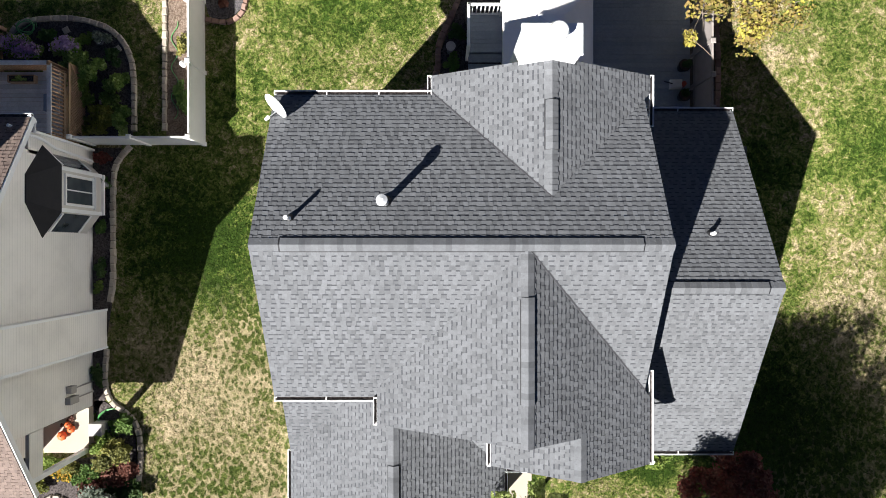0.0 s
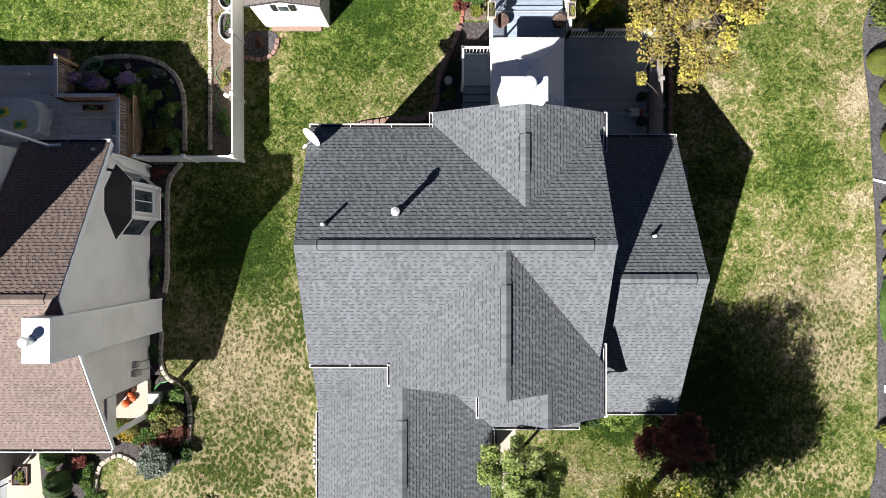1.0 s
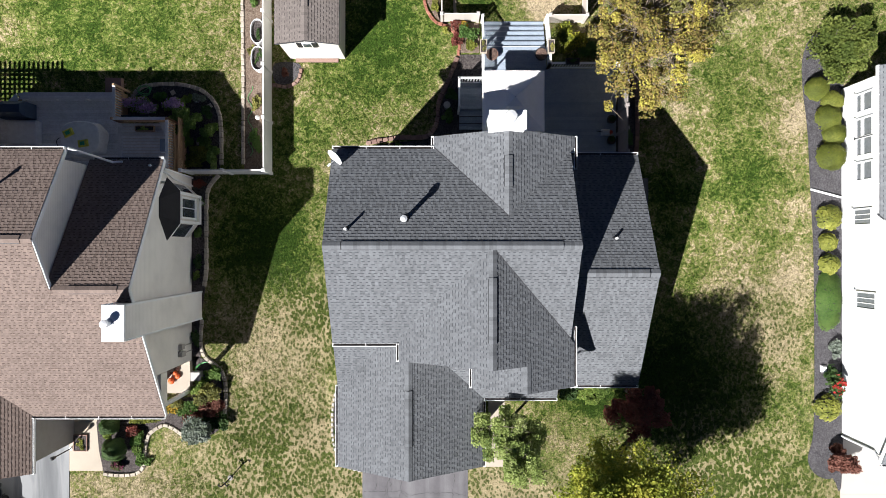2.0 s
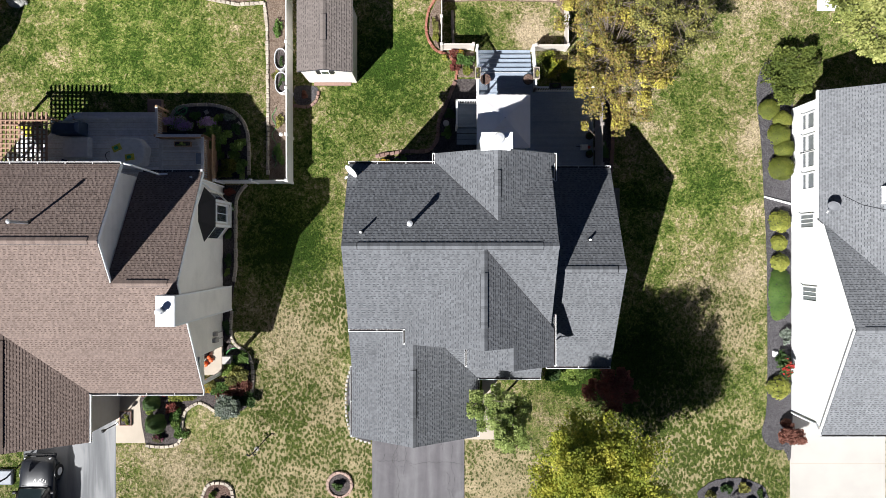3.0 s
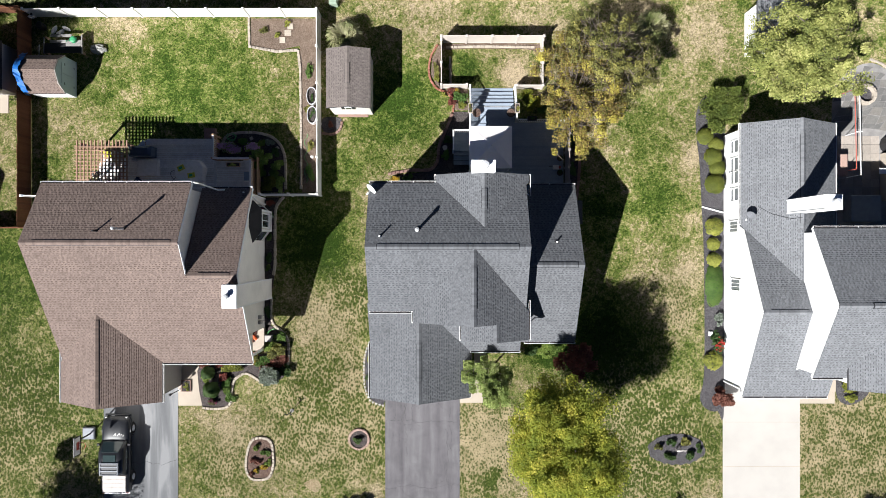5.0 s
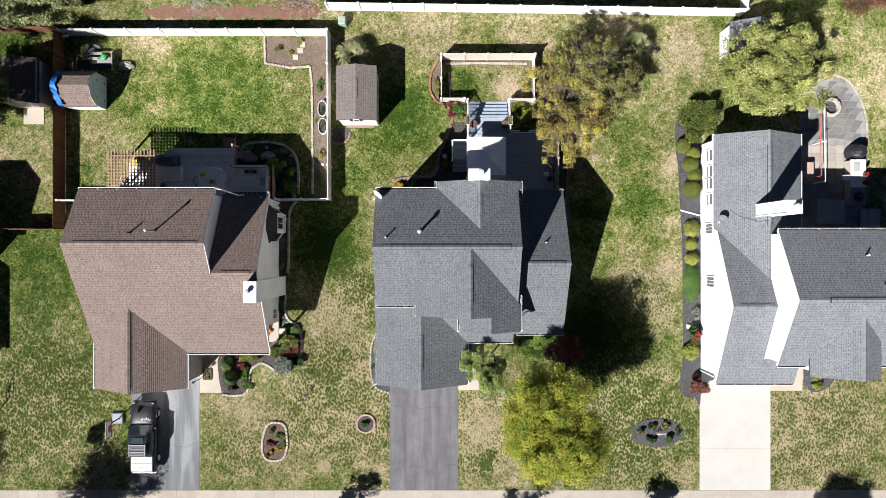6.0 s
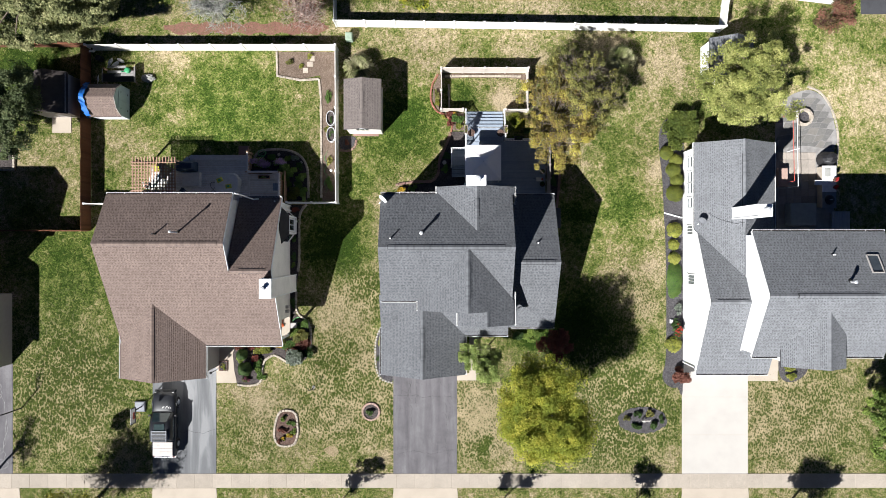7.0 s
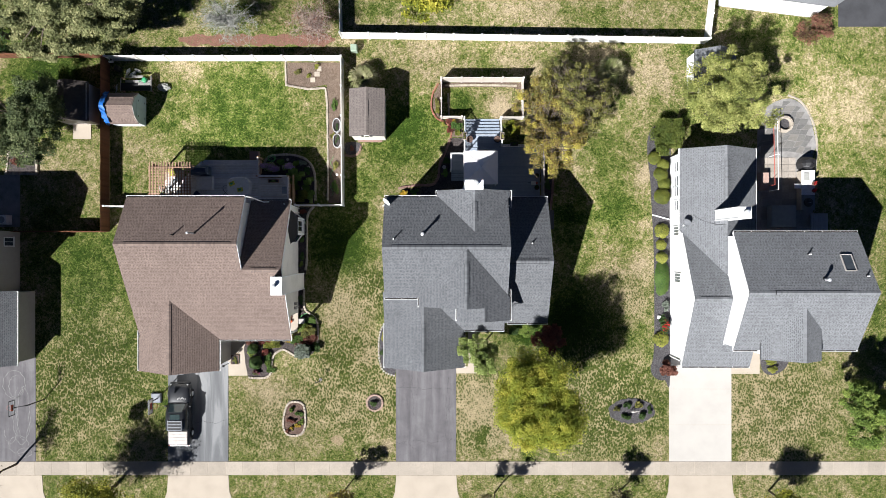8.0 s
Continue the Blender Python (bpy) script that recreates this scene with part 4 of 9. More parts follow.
def window_x(parent, x, y0, y1, z0, z1, face=-1, bars=1, name="window", glazing="glass"):
    """A sash window in a wall that faces along x; face: -1 west, 1 east."""
    o = 0.03 * face
    fr = Mesh()
    w = 0.07
    for a, b, c, d in ((y0, y1, z0, z0 + w), (y0, y1, z1 - w, z1), (y0, y0 + w, z0 + w, z1 - w), (y1 - w, y1, z0 + w, z1 - w)):
        fr.box(min(x, x + o * 2), max(x, x + o * 2), a, b, c, d)
    win = part(name, fr, "white", parent)
    part("sill", Mesh().box(min(x, x + o * 3.2), max(x, x + o * 3.2), y0 - 0.05, y1 + 0.05, z0 - 0.05, z0 - 0.002), "white", win)
    n = bars + 1
    for i in range(n):
        a, b = y0 + w + (y1 - y0 - 2 * w) * i / n, y0 + w + (y1 - y0 - 2 * w) * (i + 1) / n
        part("pane", Mesh().box(min(x + o * 0.2, x + o * 0.7), max(x + o * 0.2, x + o * 0.7), a + 0.02, b - 0.02, z0 + w, z1 - w), glazing, win)
        if i:
            part("mullion", Mesh().box(min(x, x + o * 1.5), max(x, x + o * 1.5), a - 0.018, a + 0.018, z0 + w, z1 - w), "white", win)
    return win


def rake(parent, x, pl_pts, material="white", out=0.03, sink=0.115):
    """A white rake board along sloping points (x, y, z)."""
    for a, b in zip(pl_pts, pl_pts[1:]):
        part("rake_board", Mesh().beam((a[0], a[1], a[2] - sink), (b[0], b[1], b[2] - sink), out, 0.17), material, parent)


def dish(name, at, face, diameter, label, arm=0.45, elev=18, material="white"):
    """A satellite dish on a bent mast; face: the compass direction it looks, in degrees from +x."""
    th = thing(name, label, "satellite dish", at=at)
    n = Vector((math.cos(radians(face)) * math.cos(radians(elev)), math.sin(radians(face)) * math.cos(radians(elev)), math.sin(radians(elev))))
    c = Vector((0, 0, 0.42))
    s = n.cross(Vector((0, 0, 1))).normalized()
    u = s.cross(n)
    m, rings = Mesh(), []
    for off in (0.0, -0.02):
        for i in range(5):
            f = i / 4
            k = len(m.v)
            for j in range(24):
                a = 2 * math.pi * j / 24
                p = c + (s * math.cos(a) + u * math.sin(a) * 1.1) * (diameter / 2 * max(f, 0.02)) + n * (0.09 * f * f + off)
                m.v.append(tuple(p))
            rings.append(k)
    for q in (rings[:5], rings[5:]):
        for r0, r1 in zip(q, q[1:]):
            for j in range(24):
                m.f.append((r0 + j, r0 + (j + 1) % 24, r1 + (j + 1) % 24, r1 + j))
    for j in range(24):
        m.f.append((rings[4] + j, rings[4] + (j + 1) % 24, rings[9] + (j + 1) % 24, rings[9] + j))
    part("reflector", m, material, th, smooth=True)
    part("mast", Mesh().tube([(0, 0, -0.25), (0, 0, 0.2), tuple(c - n * 0.03)], 0.025, 8), "metal", th)
    e = c + n * arm - u * 0.25
    part("feed_arm", Mesh().tube([tuple(c - u * diameter * 0.5), tuple(e)], 0.016, 6), "metal", th)
    part("receiver", Mesh().tube([tuple(e), tuple(e - n * 0.12)], [0.04, 0.055], 8), "white", th)
    return th


def valley(parent, a, b, material="felt"):
    """The cut edge of the shingles along a valley, standing a little proud; the dark colour includes its shadow."""
    part("valley_edge", Mesh().beam(Vector(a) + Vector((0, 0, 0.02)), Vector(b) + Vector((0, 0, 0.02)), 0.035, 0.022), material, parent, "cut edge along the roof valley, its shadow in the dark colour")


# middle house
valley(house, (GX, ytop, GZ), (E_RAKE, yv_e, gE.h(E_RAKE, 0)))
valley(house, (NX, ytn, NZ), (nw_e, yn_w, nW.h(nw_e, 0)))
ridge_cap(house, (W_RAKE, RY, RZ), (E_RAKE, RY, RZ), "shingle_grey", vent=(0.07, 0.93))
ridge_cap(house, (GX, gs, GZ), (GX, ytop, GZ), "shingle_grey", vent=(0.22, 0.74))
ridge_cap(house, (G2X, -5.5, g2Z), (G2X, gs + 0.1, g2Z), "shingle_grey")
ridge_cap(house, (NX, nn, NZ), (NX, ytn, NZ), "shingle_grey", vent=(0.30, 0.66))
ridge_cap(house, (4.85, WY, WZ), (8.53, WY, WZ), "shingle_grey", vent=(0.04, 0.9))
ridge_cap(house, (KX, -9.66, KZ), (KX, -4.2, KZ), "shingle_grey", vent=(0.26, 0.69))
gutter(house, (W_RAKE, N_EAVE, mN.h(0, N_EAVE)), (nw_e, N_EAVE, mN.h(0, N_EAVE)), out=(0, 1))
gutter(house, (W_RAKE, S_EAVE, mS.h(0, S_EAVE)), (gw_e, S_EAVE, mS.h(0, S_EAVE)), out=(0, -1))
for x, y0, y1, z, o in ((gw_e, gs, S_EAVE, gW.h(gw_e, 0), -1), (1.1, -5.5, -4.2, g2W.h(1.1, 0), -1), (ge_e, -5.5, -3.1, gE.h(ge_e, 0), 1),
                        (nw_e, N_EAVE, nn, nW.h(nw_e, 0), -1), (ne_e, 3.2, nn, nE.h(ne_e, 0), 1), (-4.72, -9.66, -6.05, kW.h(-4.72, 0), -1),
                        (1.75, -9.66, -6.7, kE.h(1.75, 0), 1)):
    gutter(house, (x, y0, z), (x, y1, z), out=(o, 0), w=0.1)
gutter(house, (5.25, 4.14, wN.h(0, 4.14)), (8.53, 4.14, wN.h(0, 4.14)), out=(0, 1))
gutter(house, (5.25, -5.99, wS.h(0, -5.99)), (8.53, -5.99, wS.h(0, -5.99)), out=(0, -1))
gutter(house, (1.8, -6.62, porchS.h(0, -6.62)), (5.02, -6.62, porchS.h(0, -6.62)), out=(0, -1))
rake(house, 0, [(W_RAKE + 0.02, S_EAVE, mS.h(0, S_EAVE)), (W_RAKE + 0.02, RY, RZ), (W_RAKE + 0.02, N_EAVE, mN.h(0, N_EAVE))], out=0.03, sink=0.14)
rake(house, 0, [(8.49, -5.99, wS.h(0, -5.99)), (8.49, WY, WZ), (8.49, 4.14, wN.h(0, 4.14))], out=0.03, sink=0.14)
rake(house, 0, [(gw_e, gs + 0.02, gW.h(gw_e, 0)), (GX, gs + 0.02, GZ)], out=0.03, sink=0.14)
rake(house, 0, [(1.1, -5.48, g2W.h(1.1, 0)), (G2X, -5.48, g2Z), (ge_e, -5.48, gE.h(ge_e, 0))], out=0.03, sink=0.14)
rake(house, 0, [(-4.72, -9.64, kW.h(-4.72, 0)), (KX, -9.64, KZ), (1.75, -9.64, kE.h(1.75, 0))], out=0.03, sink=0.14)
rake(house, 0, [(nw_e, nn - 0.02, nW.h(nw_e, 0)), (NX, nn - 0.02, NZ), (ne_e, nn - 0.02, nE.h(ne_e, 0))], out=0.03, sink=0.14)
chimney(house, 1.68, 3.0, 4.42, 5.07, 8.3, "white_siding", (0.08, 0.06), 0.22, trim=False)
vent_pipe(house, -1.45, 1.1, mN.h(0, 1.1), 0.8, 0.085, cap=True, name="flue_pipe", label="galvanised flue pipe with a round cap")
vent_pipe(house, -3.6, 0.73, mN.h(0, 0.73), 0.45, 0.05, "white")
vent_pipe(house, 6.97, 0.44, wN.h(0, 0.44), 0.26, 0.05, "white")
part("porch_post", Mesh().box(4.75, 4.87, -6.5, -6.38, -0.1, 3.15), "white", house)
part("porch_post", Mesh().box(3.2, 3.32, -6.5, -6.38, -0.1, 3.15), "white", house)
part("downpipe", Mesh().tube([(5.3, -5.45, 6.15), (5.3, -5.4, 5.9), (5.0, -5.2, 5.6), (4.93, -5.15, 0.1)], 0.04, 8), "white", house)
part("downpipe", Mesh().tube([(5.27, 3.3, 6.0), (5.27, 3.3, 5.8), (4.95, 3.5, 5.5), (4.92, 3.5, 4.5)], 0.04, 8), "white", house)
bo = part("bump_out", Mesh().box(8.15, 8.95, 1.75, 3.0, -0.2, 3.2), "white_siding", house, "small white bump-out on the side wall")
part("bump_out_roof", Mesh().prism([(8.15, 1.6, 3.2), (9.08, 1.6, 3.2), (9.08, 3.15, 3.2), (8.15, 3.15, 3.2)], [(8.15, 1.62, 3.75), (9.06, 1.62, 3.24), (9.06, 3.13, 3.24), (8.15, 3.13, 3.75)]), "shingle_grey_band", bo, "dark sloping roof of the bump-out")
dish("satellite_dish", (-4.2, 3.62, mN.h(0, 3.62)), 228, 0.70, "white satellite dish on the grey roof's corner")

# brown house
ridge_cap(bh, (-24.35, BY, BR), (-15.23, BY, BR), "shingle_brown", vent=(0.08, 0.95))
ridge_cap(bh, (-15.1, B2Y, B2Z), (-12.2, B2Y, B2Z), "shingle_brown", vent=(0.2, 0.85))
ridge_cap(bh, (BKX, -9.83, BKZ), (BKX, ybt, BKZ), "shingle_brown", vent=(0.05, 0.93))
gutter(bh, (-24.35, 4.0, bN.h(0, 4.0)), (-15.23, 4.0, bN.h(0, 4.0)), out=(0, 1))
gutter(bh, (-15.23, 3.9, b2N.h(0, 3.9)), (-12.2, 3.9, b2N.h(0, 3.9)), out=(0, 1))
gutter(bh, (-18.0, BSE, bS.h(0, BSE)), (-12.2, BSE, bS.h(0, BSE)), out=(0, -1))
gutter(bh, (-18.0, -9.83, bkE.h(-18.0, 0)), (-18.0, -7.4, bkE.h(-18.0, 0)), out=(1, 0), w=0.1)
gutter(bh, (BKX - 3.25, -9.83, bkW.h(BKX - 3.25, 0)), (BKX - 3.25, -6.6, bkW.h(BKX - 3.25, 0)), out=(-1, 0), w=0.1)
rake(bh, 0, [(-12.18, BSE, bS.h(0, BSE)), (-12.18, B2Y, B2Z), (-12.18, 3.9, b2N.h(0, 3.9))], out=0.04, sink=0.115)
rake(bh, 0, [(-15.21, B2Y, B2Z), (-15.21, BY, BR), (-15.21, 4.0, bN.h(0, 4.0))], out=0.04, sink=0.115)
rake(bh, 0, [(BKX - 3.25, -9.81, bkW.h(BKX - 3.25, 0)), (BKX, -9.81, BKZ), (-18.0, -9.81, bkE.h(-18.0, 0))], sink=0.14)
chimney(bh, -12.75, -11.95, -3.42, -2.1, 7.85, "beige", (-0.15, 0.0), 0.16, label="tall beige chimney chase with white corner trim")
gable = [(-1.9, 3.6), (3.62, 3.6), (3.62, bN.h(0, 3.62) - 0.2), (BY, BR - 0.2), (-1.9, bS.h(0, -1.9) - 0.2)]
part("wall", Mesh().prism([(-15.62, y, z) for y, z in gable], [(-15.45, y, z) for y, z in gable]), "beige", bh)
vent_pipe(bh, -18.5, 1.17, bN.h(0, 1.17), 1.3, 0.06, "metal", cap=True, name="flue_pipe", label="tall galvanised flue pipe")
vent_pipe(bh, -20.05, 1.05, bN.h(0, 1.05), 0.5, 0.05, "black")
part("downpipe", Mesh().tube([(-15.1, 4.05, bN.h(0, 4.0) - 0.05), (-14.9, 4.0, bN.h(0, 4.0) - 0.25), (-14.3, 3.75, b2N.h(0, 3.75) + 0.12), (-13.9, 3.78, b2N.h(0, 3.78) + 0.08)], 0.05, 8), "white", bh)
part("downpipe", Mesh().tube([(-12.3, 3.98, b2N.h(0, 3.9) - 0.05), (-12.2, 3.8, b2N.h(0, 3.9) - 0.2), (-12.35, 3.55, 3.4), (-12.38, 3.5, 0.1)], 0.05, 8), "white", bh)
part("downpipe", Mesh().tube([(-12.7, 3.62, 4.1), (-12.32, 3.35, 3.0), (-12.34, 3.2, 2.4), (-12.36, 3.1, 0.15)], 0.05, 8), "white", bh)
# bay window
bay = part("bay_window", Mesh().prism([(-12.5, 3.1, 0.4), (-12.5, 0.5, 0.4), (-11.95, 1.25, 0.4), (-11.95, 2.55, 0.4)],
                                      [(-12.5, 3.1, 2.9), (-12.5, 0.5, 2.9), (-11.95, 1.25, 2.9), (-11.95, 2.55, 2.9)]), "cream", bh, "cream bay window with white trim")
part("bay_roof", Mesh().prism([(-12.46, 3.25, 2.88), (-12.46, 0.35, 2.88), (-11.85, 1.17, 2.88), (-11.85, 2.63, 2.88)],
                              [(-12.46, 2.25, 3.72), (-12.46, 1.4, 3.72), (-12.4, 1.45, 3.72), (-12.4, 2.2, 3.72)]), "bay_roof", bay, "dark shingled bay roof")
window_x(bay, -11.95, 1.4, 2.4, 0.95, 2.6, 1)
for (ax, ay), (bx, by) in (((-12.43, 0.6), (-12.02, 1.16)), ((-12.02, 2.64), (-12.43, 3.0))):
    d = Vector((bx - ax, by - ay, 0)).normalized()
    nrm = Vector((d.y, -d.x, 0)) * 0.02
    part("pane", Mesh().beam(Vector((ax, ay, 1.78)) + nrm, Vector((bx, by, 1.78)) + nrm, 0.02, 1.5), "glass", bay)
    for z in (0.98, 2.58):
        part("window_trim", Mesh().beam(Vector((ax, ay, z)) + nrm, Vector((bx, by, z)) + nrm, 0.06, 0.09), "white", bay)
for y in (1.25, 2.55):
    part("corner_trim", Mesh().box(-12.0, -11.92, y - 0.06, y + 0.06, 0.4, 2.88), "white", bay)
part("bay_sill", Mesh().box(-12.1, -11.87, 1.2, 2.6, 0.3, 0.4), "white", bay)
part("porch_floor", Mesh().box(-14.0, -12.42, -7.05, -5.5, -0.1, 0.32), "concrete", bh, "sunlit pale porch floor")
part("porch_post", Mesh().box(-12.6, -12.44, -7.05, -6.89, 0.32, 3.6), "white", bh)
part("porch_beam", Mesh().box(-14.0, -12.44, -7.06, -6.94, 3.36, 3.6), "white", bh)
for y, z, h in ((-4.95, 1.2, 0.5), (-4.6, 1.35, 0.3)):
    part("meter_box", Mesh().box(-12.46, -12.26, y - 0.12, y + 0.12, z, z + h, 0.02), "grey_siding", bh, "grey utility meter box")
    part("conduit", Mesh().tube([(-12.38, y, z), (-12.38, y, 0.1)], 0.025, 6), "grey_siding", bh)
part("garage_wall_cap", Mesh().box(-18.32, -18.24, -9.5, -7.0, -0.2, 3.4), "grey_siding", bh)

# white house
ridge_cap(wh, (22.4, -3.2, 8.75), (31.95, -3.2, 8.75), "shingle_white_house", vent=(0.2, 0.78))
ridge_cap(wh, (19.5, -3.85, 6.0), (22.65, -3.85, 6.0), "shingle_white_house", drop=0.5, vent=(0.15, 0.85))
ridge_cap(wh, (XX, 1.3, XZ), (XX, 8.15, XZ), "shingle_white_house", vent=(0.05, 0.85))
ridge_cap(wh, (FX, -8.45, FZ), (FX, yft, FZ), "shingle_white_house")
gutter(wh, (22.4, 1.28, eN.h(0, 1.28)), (31.95, 1.28, eN.h(0, 1.28)), out=(0, 1))
gutter(wh, (19.5, -9.6, lS.h(0, -9.6)), (25.05, -9.6, lS.h(0, -9.6)), out=(0, -1))
gutter(wh, (28.6, -7.8, eS.h(0, -7.8)), (31.95, -7.8, eS.h(0, -7.8)), out=(0, -1))
gutter(wh, (22.4, -7.8, eS.h(0, -7.8)), (24.3, -7.8, eS.h(0, -7.8)), out=(0, -1))
gutter(wh, (25.45, 1.3, xE.h(25.45, 0)), (25.45, 8.15, xE.h(25.45, 0)), out=(1, 0), w=0.1)
gutter(wh, (19.3, 1.6, xW.h(19.3, 0)), (19.3, 8.15, xW.h(19.3, 0)), out=(-1, 0), w=0.1)
rake(wh, 0, [(19.5, -9.6, lS.h(0, -9.6)), (19.5, -3.85, 6.0), (19.5, 1.3, lN.h(0, 1.3))], out=0.03, sink=0.14)
rake(wh, 0, [(22.4, -7.8, eS.h(0, -7.8)), (22.4, -3.2, 8.75), (22.4, 1.28, eN.h(0, 1.28))], out=0.03, sink=0.14)
rake(wh, 0, [(31.95, -7.8, eS.h(0, -7.8)), (31.95, -3.2, 8.75), (31.95, 1.28, eN.h(0, 1.28))], out=0.03, sink=0.14)
rake(wh, 0, [(19.3, 8.15, xW.h(19.3, 0)), (XX, 8.15, XZ), (25.45, 8.15, xE.h(25.45, 0))], out=0.03, sink=0.14)
chimney(wh, 21.6, 22.5, 2.25, 3.05, 8.8, "white_siding", (0.0, 0.0), 0.2)
for y0, y1 in ((6.48, 7.27), (5.29, 6.10), (4.42, 5.20), (3.26, 4.05)):
    win = window_x(wh, 19.63, y0 - 0.07, y1 + 0.07, 1.2, 2.42, -1, 0, glazing="blind")
    part("meeting_rail", Mesh().box(19.595, 19.63, y0, y1, 1.55, 1.78), "white", win)
window_x(wh, 19.63, 1.1, 1.92, 1.0, 2.35, -1, 2, glazing="blind")
window_x(wh, 19.65, -2.82, -1.98, 1.15, 2.6, -1, 2, glazing="blind")
part("downpipe", Mesh().tube([(22.6, -7.75, 6.0), (22.6, -7.56, 5.8), (22.6, -7.54, 4.4), (22.42, -7.6, 4.22)], 0.05, 8), "white", wh)
part("downpipe", Mesh().tube([(19.55, -9.65, 3.05), (19.58, -9.4, 2.8), (19.6, -9.2, 2.5), (19.6, -9.2, 0.1)], 0.05, 8), "white", wh)
sk = part("skylight", Mesh().box(30.0, 30.8, -1.6, -0.45, 6.9, 7.0), "grey_siding", wh, "skylight with a grey frame")
sk.data.clear_geometry()
fr = Mesh()
for a, b in (((29.95, -1.62), (29.95, -0.42)), ((30.75, -1.62), (30.75, -0.42)), ((29.95, -1.62), (30.75, -1.62)), ((29.95, -0.42), (30.75, -0.42))):
    fr.beam((a[0], a[1], eN.h(0, a[1]) + 0.06), (b[0], b[1], eN.h(0, b[1]) + 0.06), 0.06, 0.12)
sk.data.from_pydata(fr.v, [], fr.f)
part("pane", Mesh().prism([(29.98, -1.6, eN.h(0, -1.6) + 0.03), (30.72, -1.6, eN.h(0, -1.6) + 0.03), (30.72, -0.45, eN.h(0, -0.45) + 0.03), (29.98, -0.45, eN.h(0, -0.45) + 0.03)],
                          [(29.98, -1.6, eN.h(0, -1.6) + 0.06), (30.72, -1.6, eN.h(0, -1.6) + 0.06), (30.72, -0.45, eN.h(0, -0.45) + 0.06), (29.98, -0.45, eN.h(0, -0.45) + 0.06)]), "glass", sk)
vent_pipe(wh, 28.2, -2.25, eN.h(0, -2.25), 0.55, 0.085, cap=True, name="flue_pipe")
vent_pipe(wh, 27.6, -0.4, eN.h(0, -0.4), 0.35, 0.05, "white")
vent_pipe(wh, 31.4, -2.0, eN.h(0, -2.0), 0.3, 0.05, "white")
dish("satellite_dish", (19.7, 2.2, xW.h(19.7, 0)), 225, 0.6, "grey satellite dish on the white house's roof", elev=25, material="dish_grey")
part("cable", Mesh().tube([(20.2, 2.7, xW.h(20.2, 0) + 0.03), (20.9, 2.2, xW.h(20.9, 0) + 0.03), (21.8, 1.9, xW.h(21.8, 0) + 0.03), (22.33, 1.95, XZ + 0.06)], 0.012, 5), "black", wh)


# ---- ground surfaces ----
def flat(name, pts, material, label, z=0.03, category="garden bed", kind="structure"):
    """A low bed or slab with a rounded outline through the points."""
    if area2(pts) < 0:
        pts = pts[::-1]
    m = Mesh().prism([(x, y, -0.05) for x, y in pts], [(x, y, z) for x, y in pts])
    return single(name, m, material, label, category, kind=kind)


def smooth(pts, n=6, closed=True):
    """Points of a soft curve through pts."""
    out, k = [], len(pts)
    for i in range(k if closed else k - 1):
        p0, p1, p2, p3 = (pts[(i + j) % k] if closed else pts[min(max(i + j, 0), k - 1)] for j in (-1, 0, 1, 2))
        for s in range(n):
            t = s / n
            out.append(tuple(0.5 * (2 * b + (c - a) * t + (2 * a - 5 * b + 4 * c - d) * t * t + (3 * b - a - 3 * c + d) * t ** 3) for a, b, c, d in zip(p0, p1, p2, p3)))
    if not closed:
        out.append(pts[-1])
    return out


def stone_mesh(rng, lx, ly, lz):
    """A rounded, slightly uneven edging stone."""
    j = lambda s: rng.uniform(-s, s)
    lo = [(-lx / 2, -ly / 2, -0.04), (lx / 2, -ly / 2, -0.04), (lx / 2, ly / 2, -0.04), (-lx / 2, ly / 2, -0.04)]
    mid = [(x + j(0.012), y + j(0.012), lz * 0.7) for x, y, _ in lo]
    top = [(x * 0.78 + j(0.012), y * 0.74 + j(0.012), lz + j(0.01)) for x, y, _ in lo]
    m = Mesh()
    m.v = lo + mid + top
    for r in (0, 4):
        for i in range(4):
            q = (i + 1) % 4
            m.f.append((r + i, r + q, r + 4 + q, r + 4 + i))
    m.f.append((8, 9, 10, 11))
    return m


def edging(pts, material, label, size=(0.26, 0.17, 0.12), closed=False, gap=1.04, piece="stone", soft=True, name="garden_edging"):
    """Stones set one by one along a line."""
    th = thing(name, label, "garden edging")
    rng = random.Random(len(pts) * 31 + int(abs(pts[0][0]) * 100))
    kinds = []
    for _ in range(4):
        me = stone_mesh(rng, size[0] * rng.uniform(0.88, 1.08), size[1] * rng.uniform(0.9, 1.15), size[2] * rng.uniform(0.85, 1.15)).data(piece)
        me.materials.append(M[material])
        kinds.append(me)
    line = smooth(pts, 8, closed) if soft else list(pts)
    if closed:
        line.append(line[0])
    step, want = size[0] * gap, 0.0
    run = 0.0
    for a, b in zip(line, line[1:]):
        seg = math.dist(a, b)
        while want <= run + seg and seg > 1e-6:
            f = (want - run) / seg
            ob = new(piece, rng.choice(kinds))
            ob.parent = th
            ang = math.atan2(b[1] - a[1], b[0] - a[0]) + rng.uniform(-0.09, 0.09)
            ob.matrix_basis = Matrix.Translation((a[0] + (b[0] - a[0]) * f, a[1] + (b[1] - a[1]) * f, 0)) @ Matrix.Rotation(ang, 4, "Z")
            want += step
        run += seg
    return th


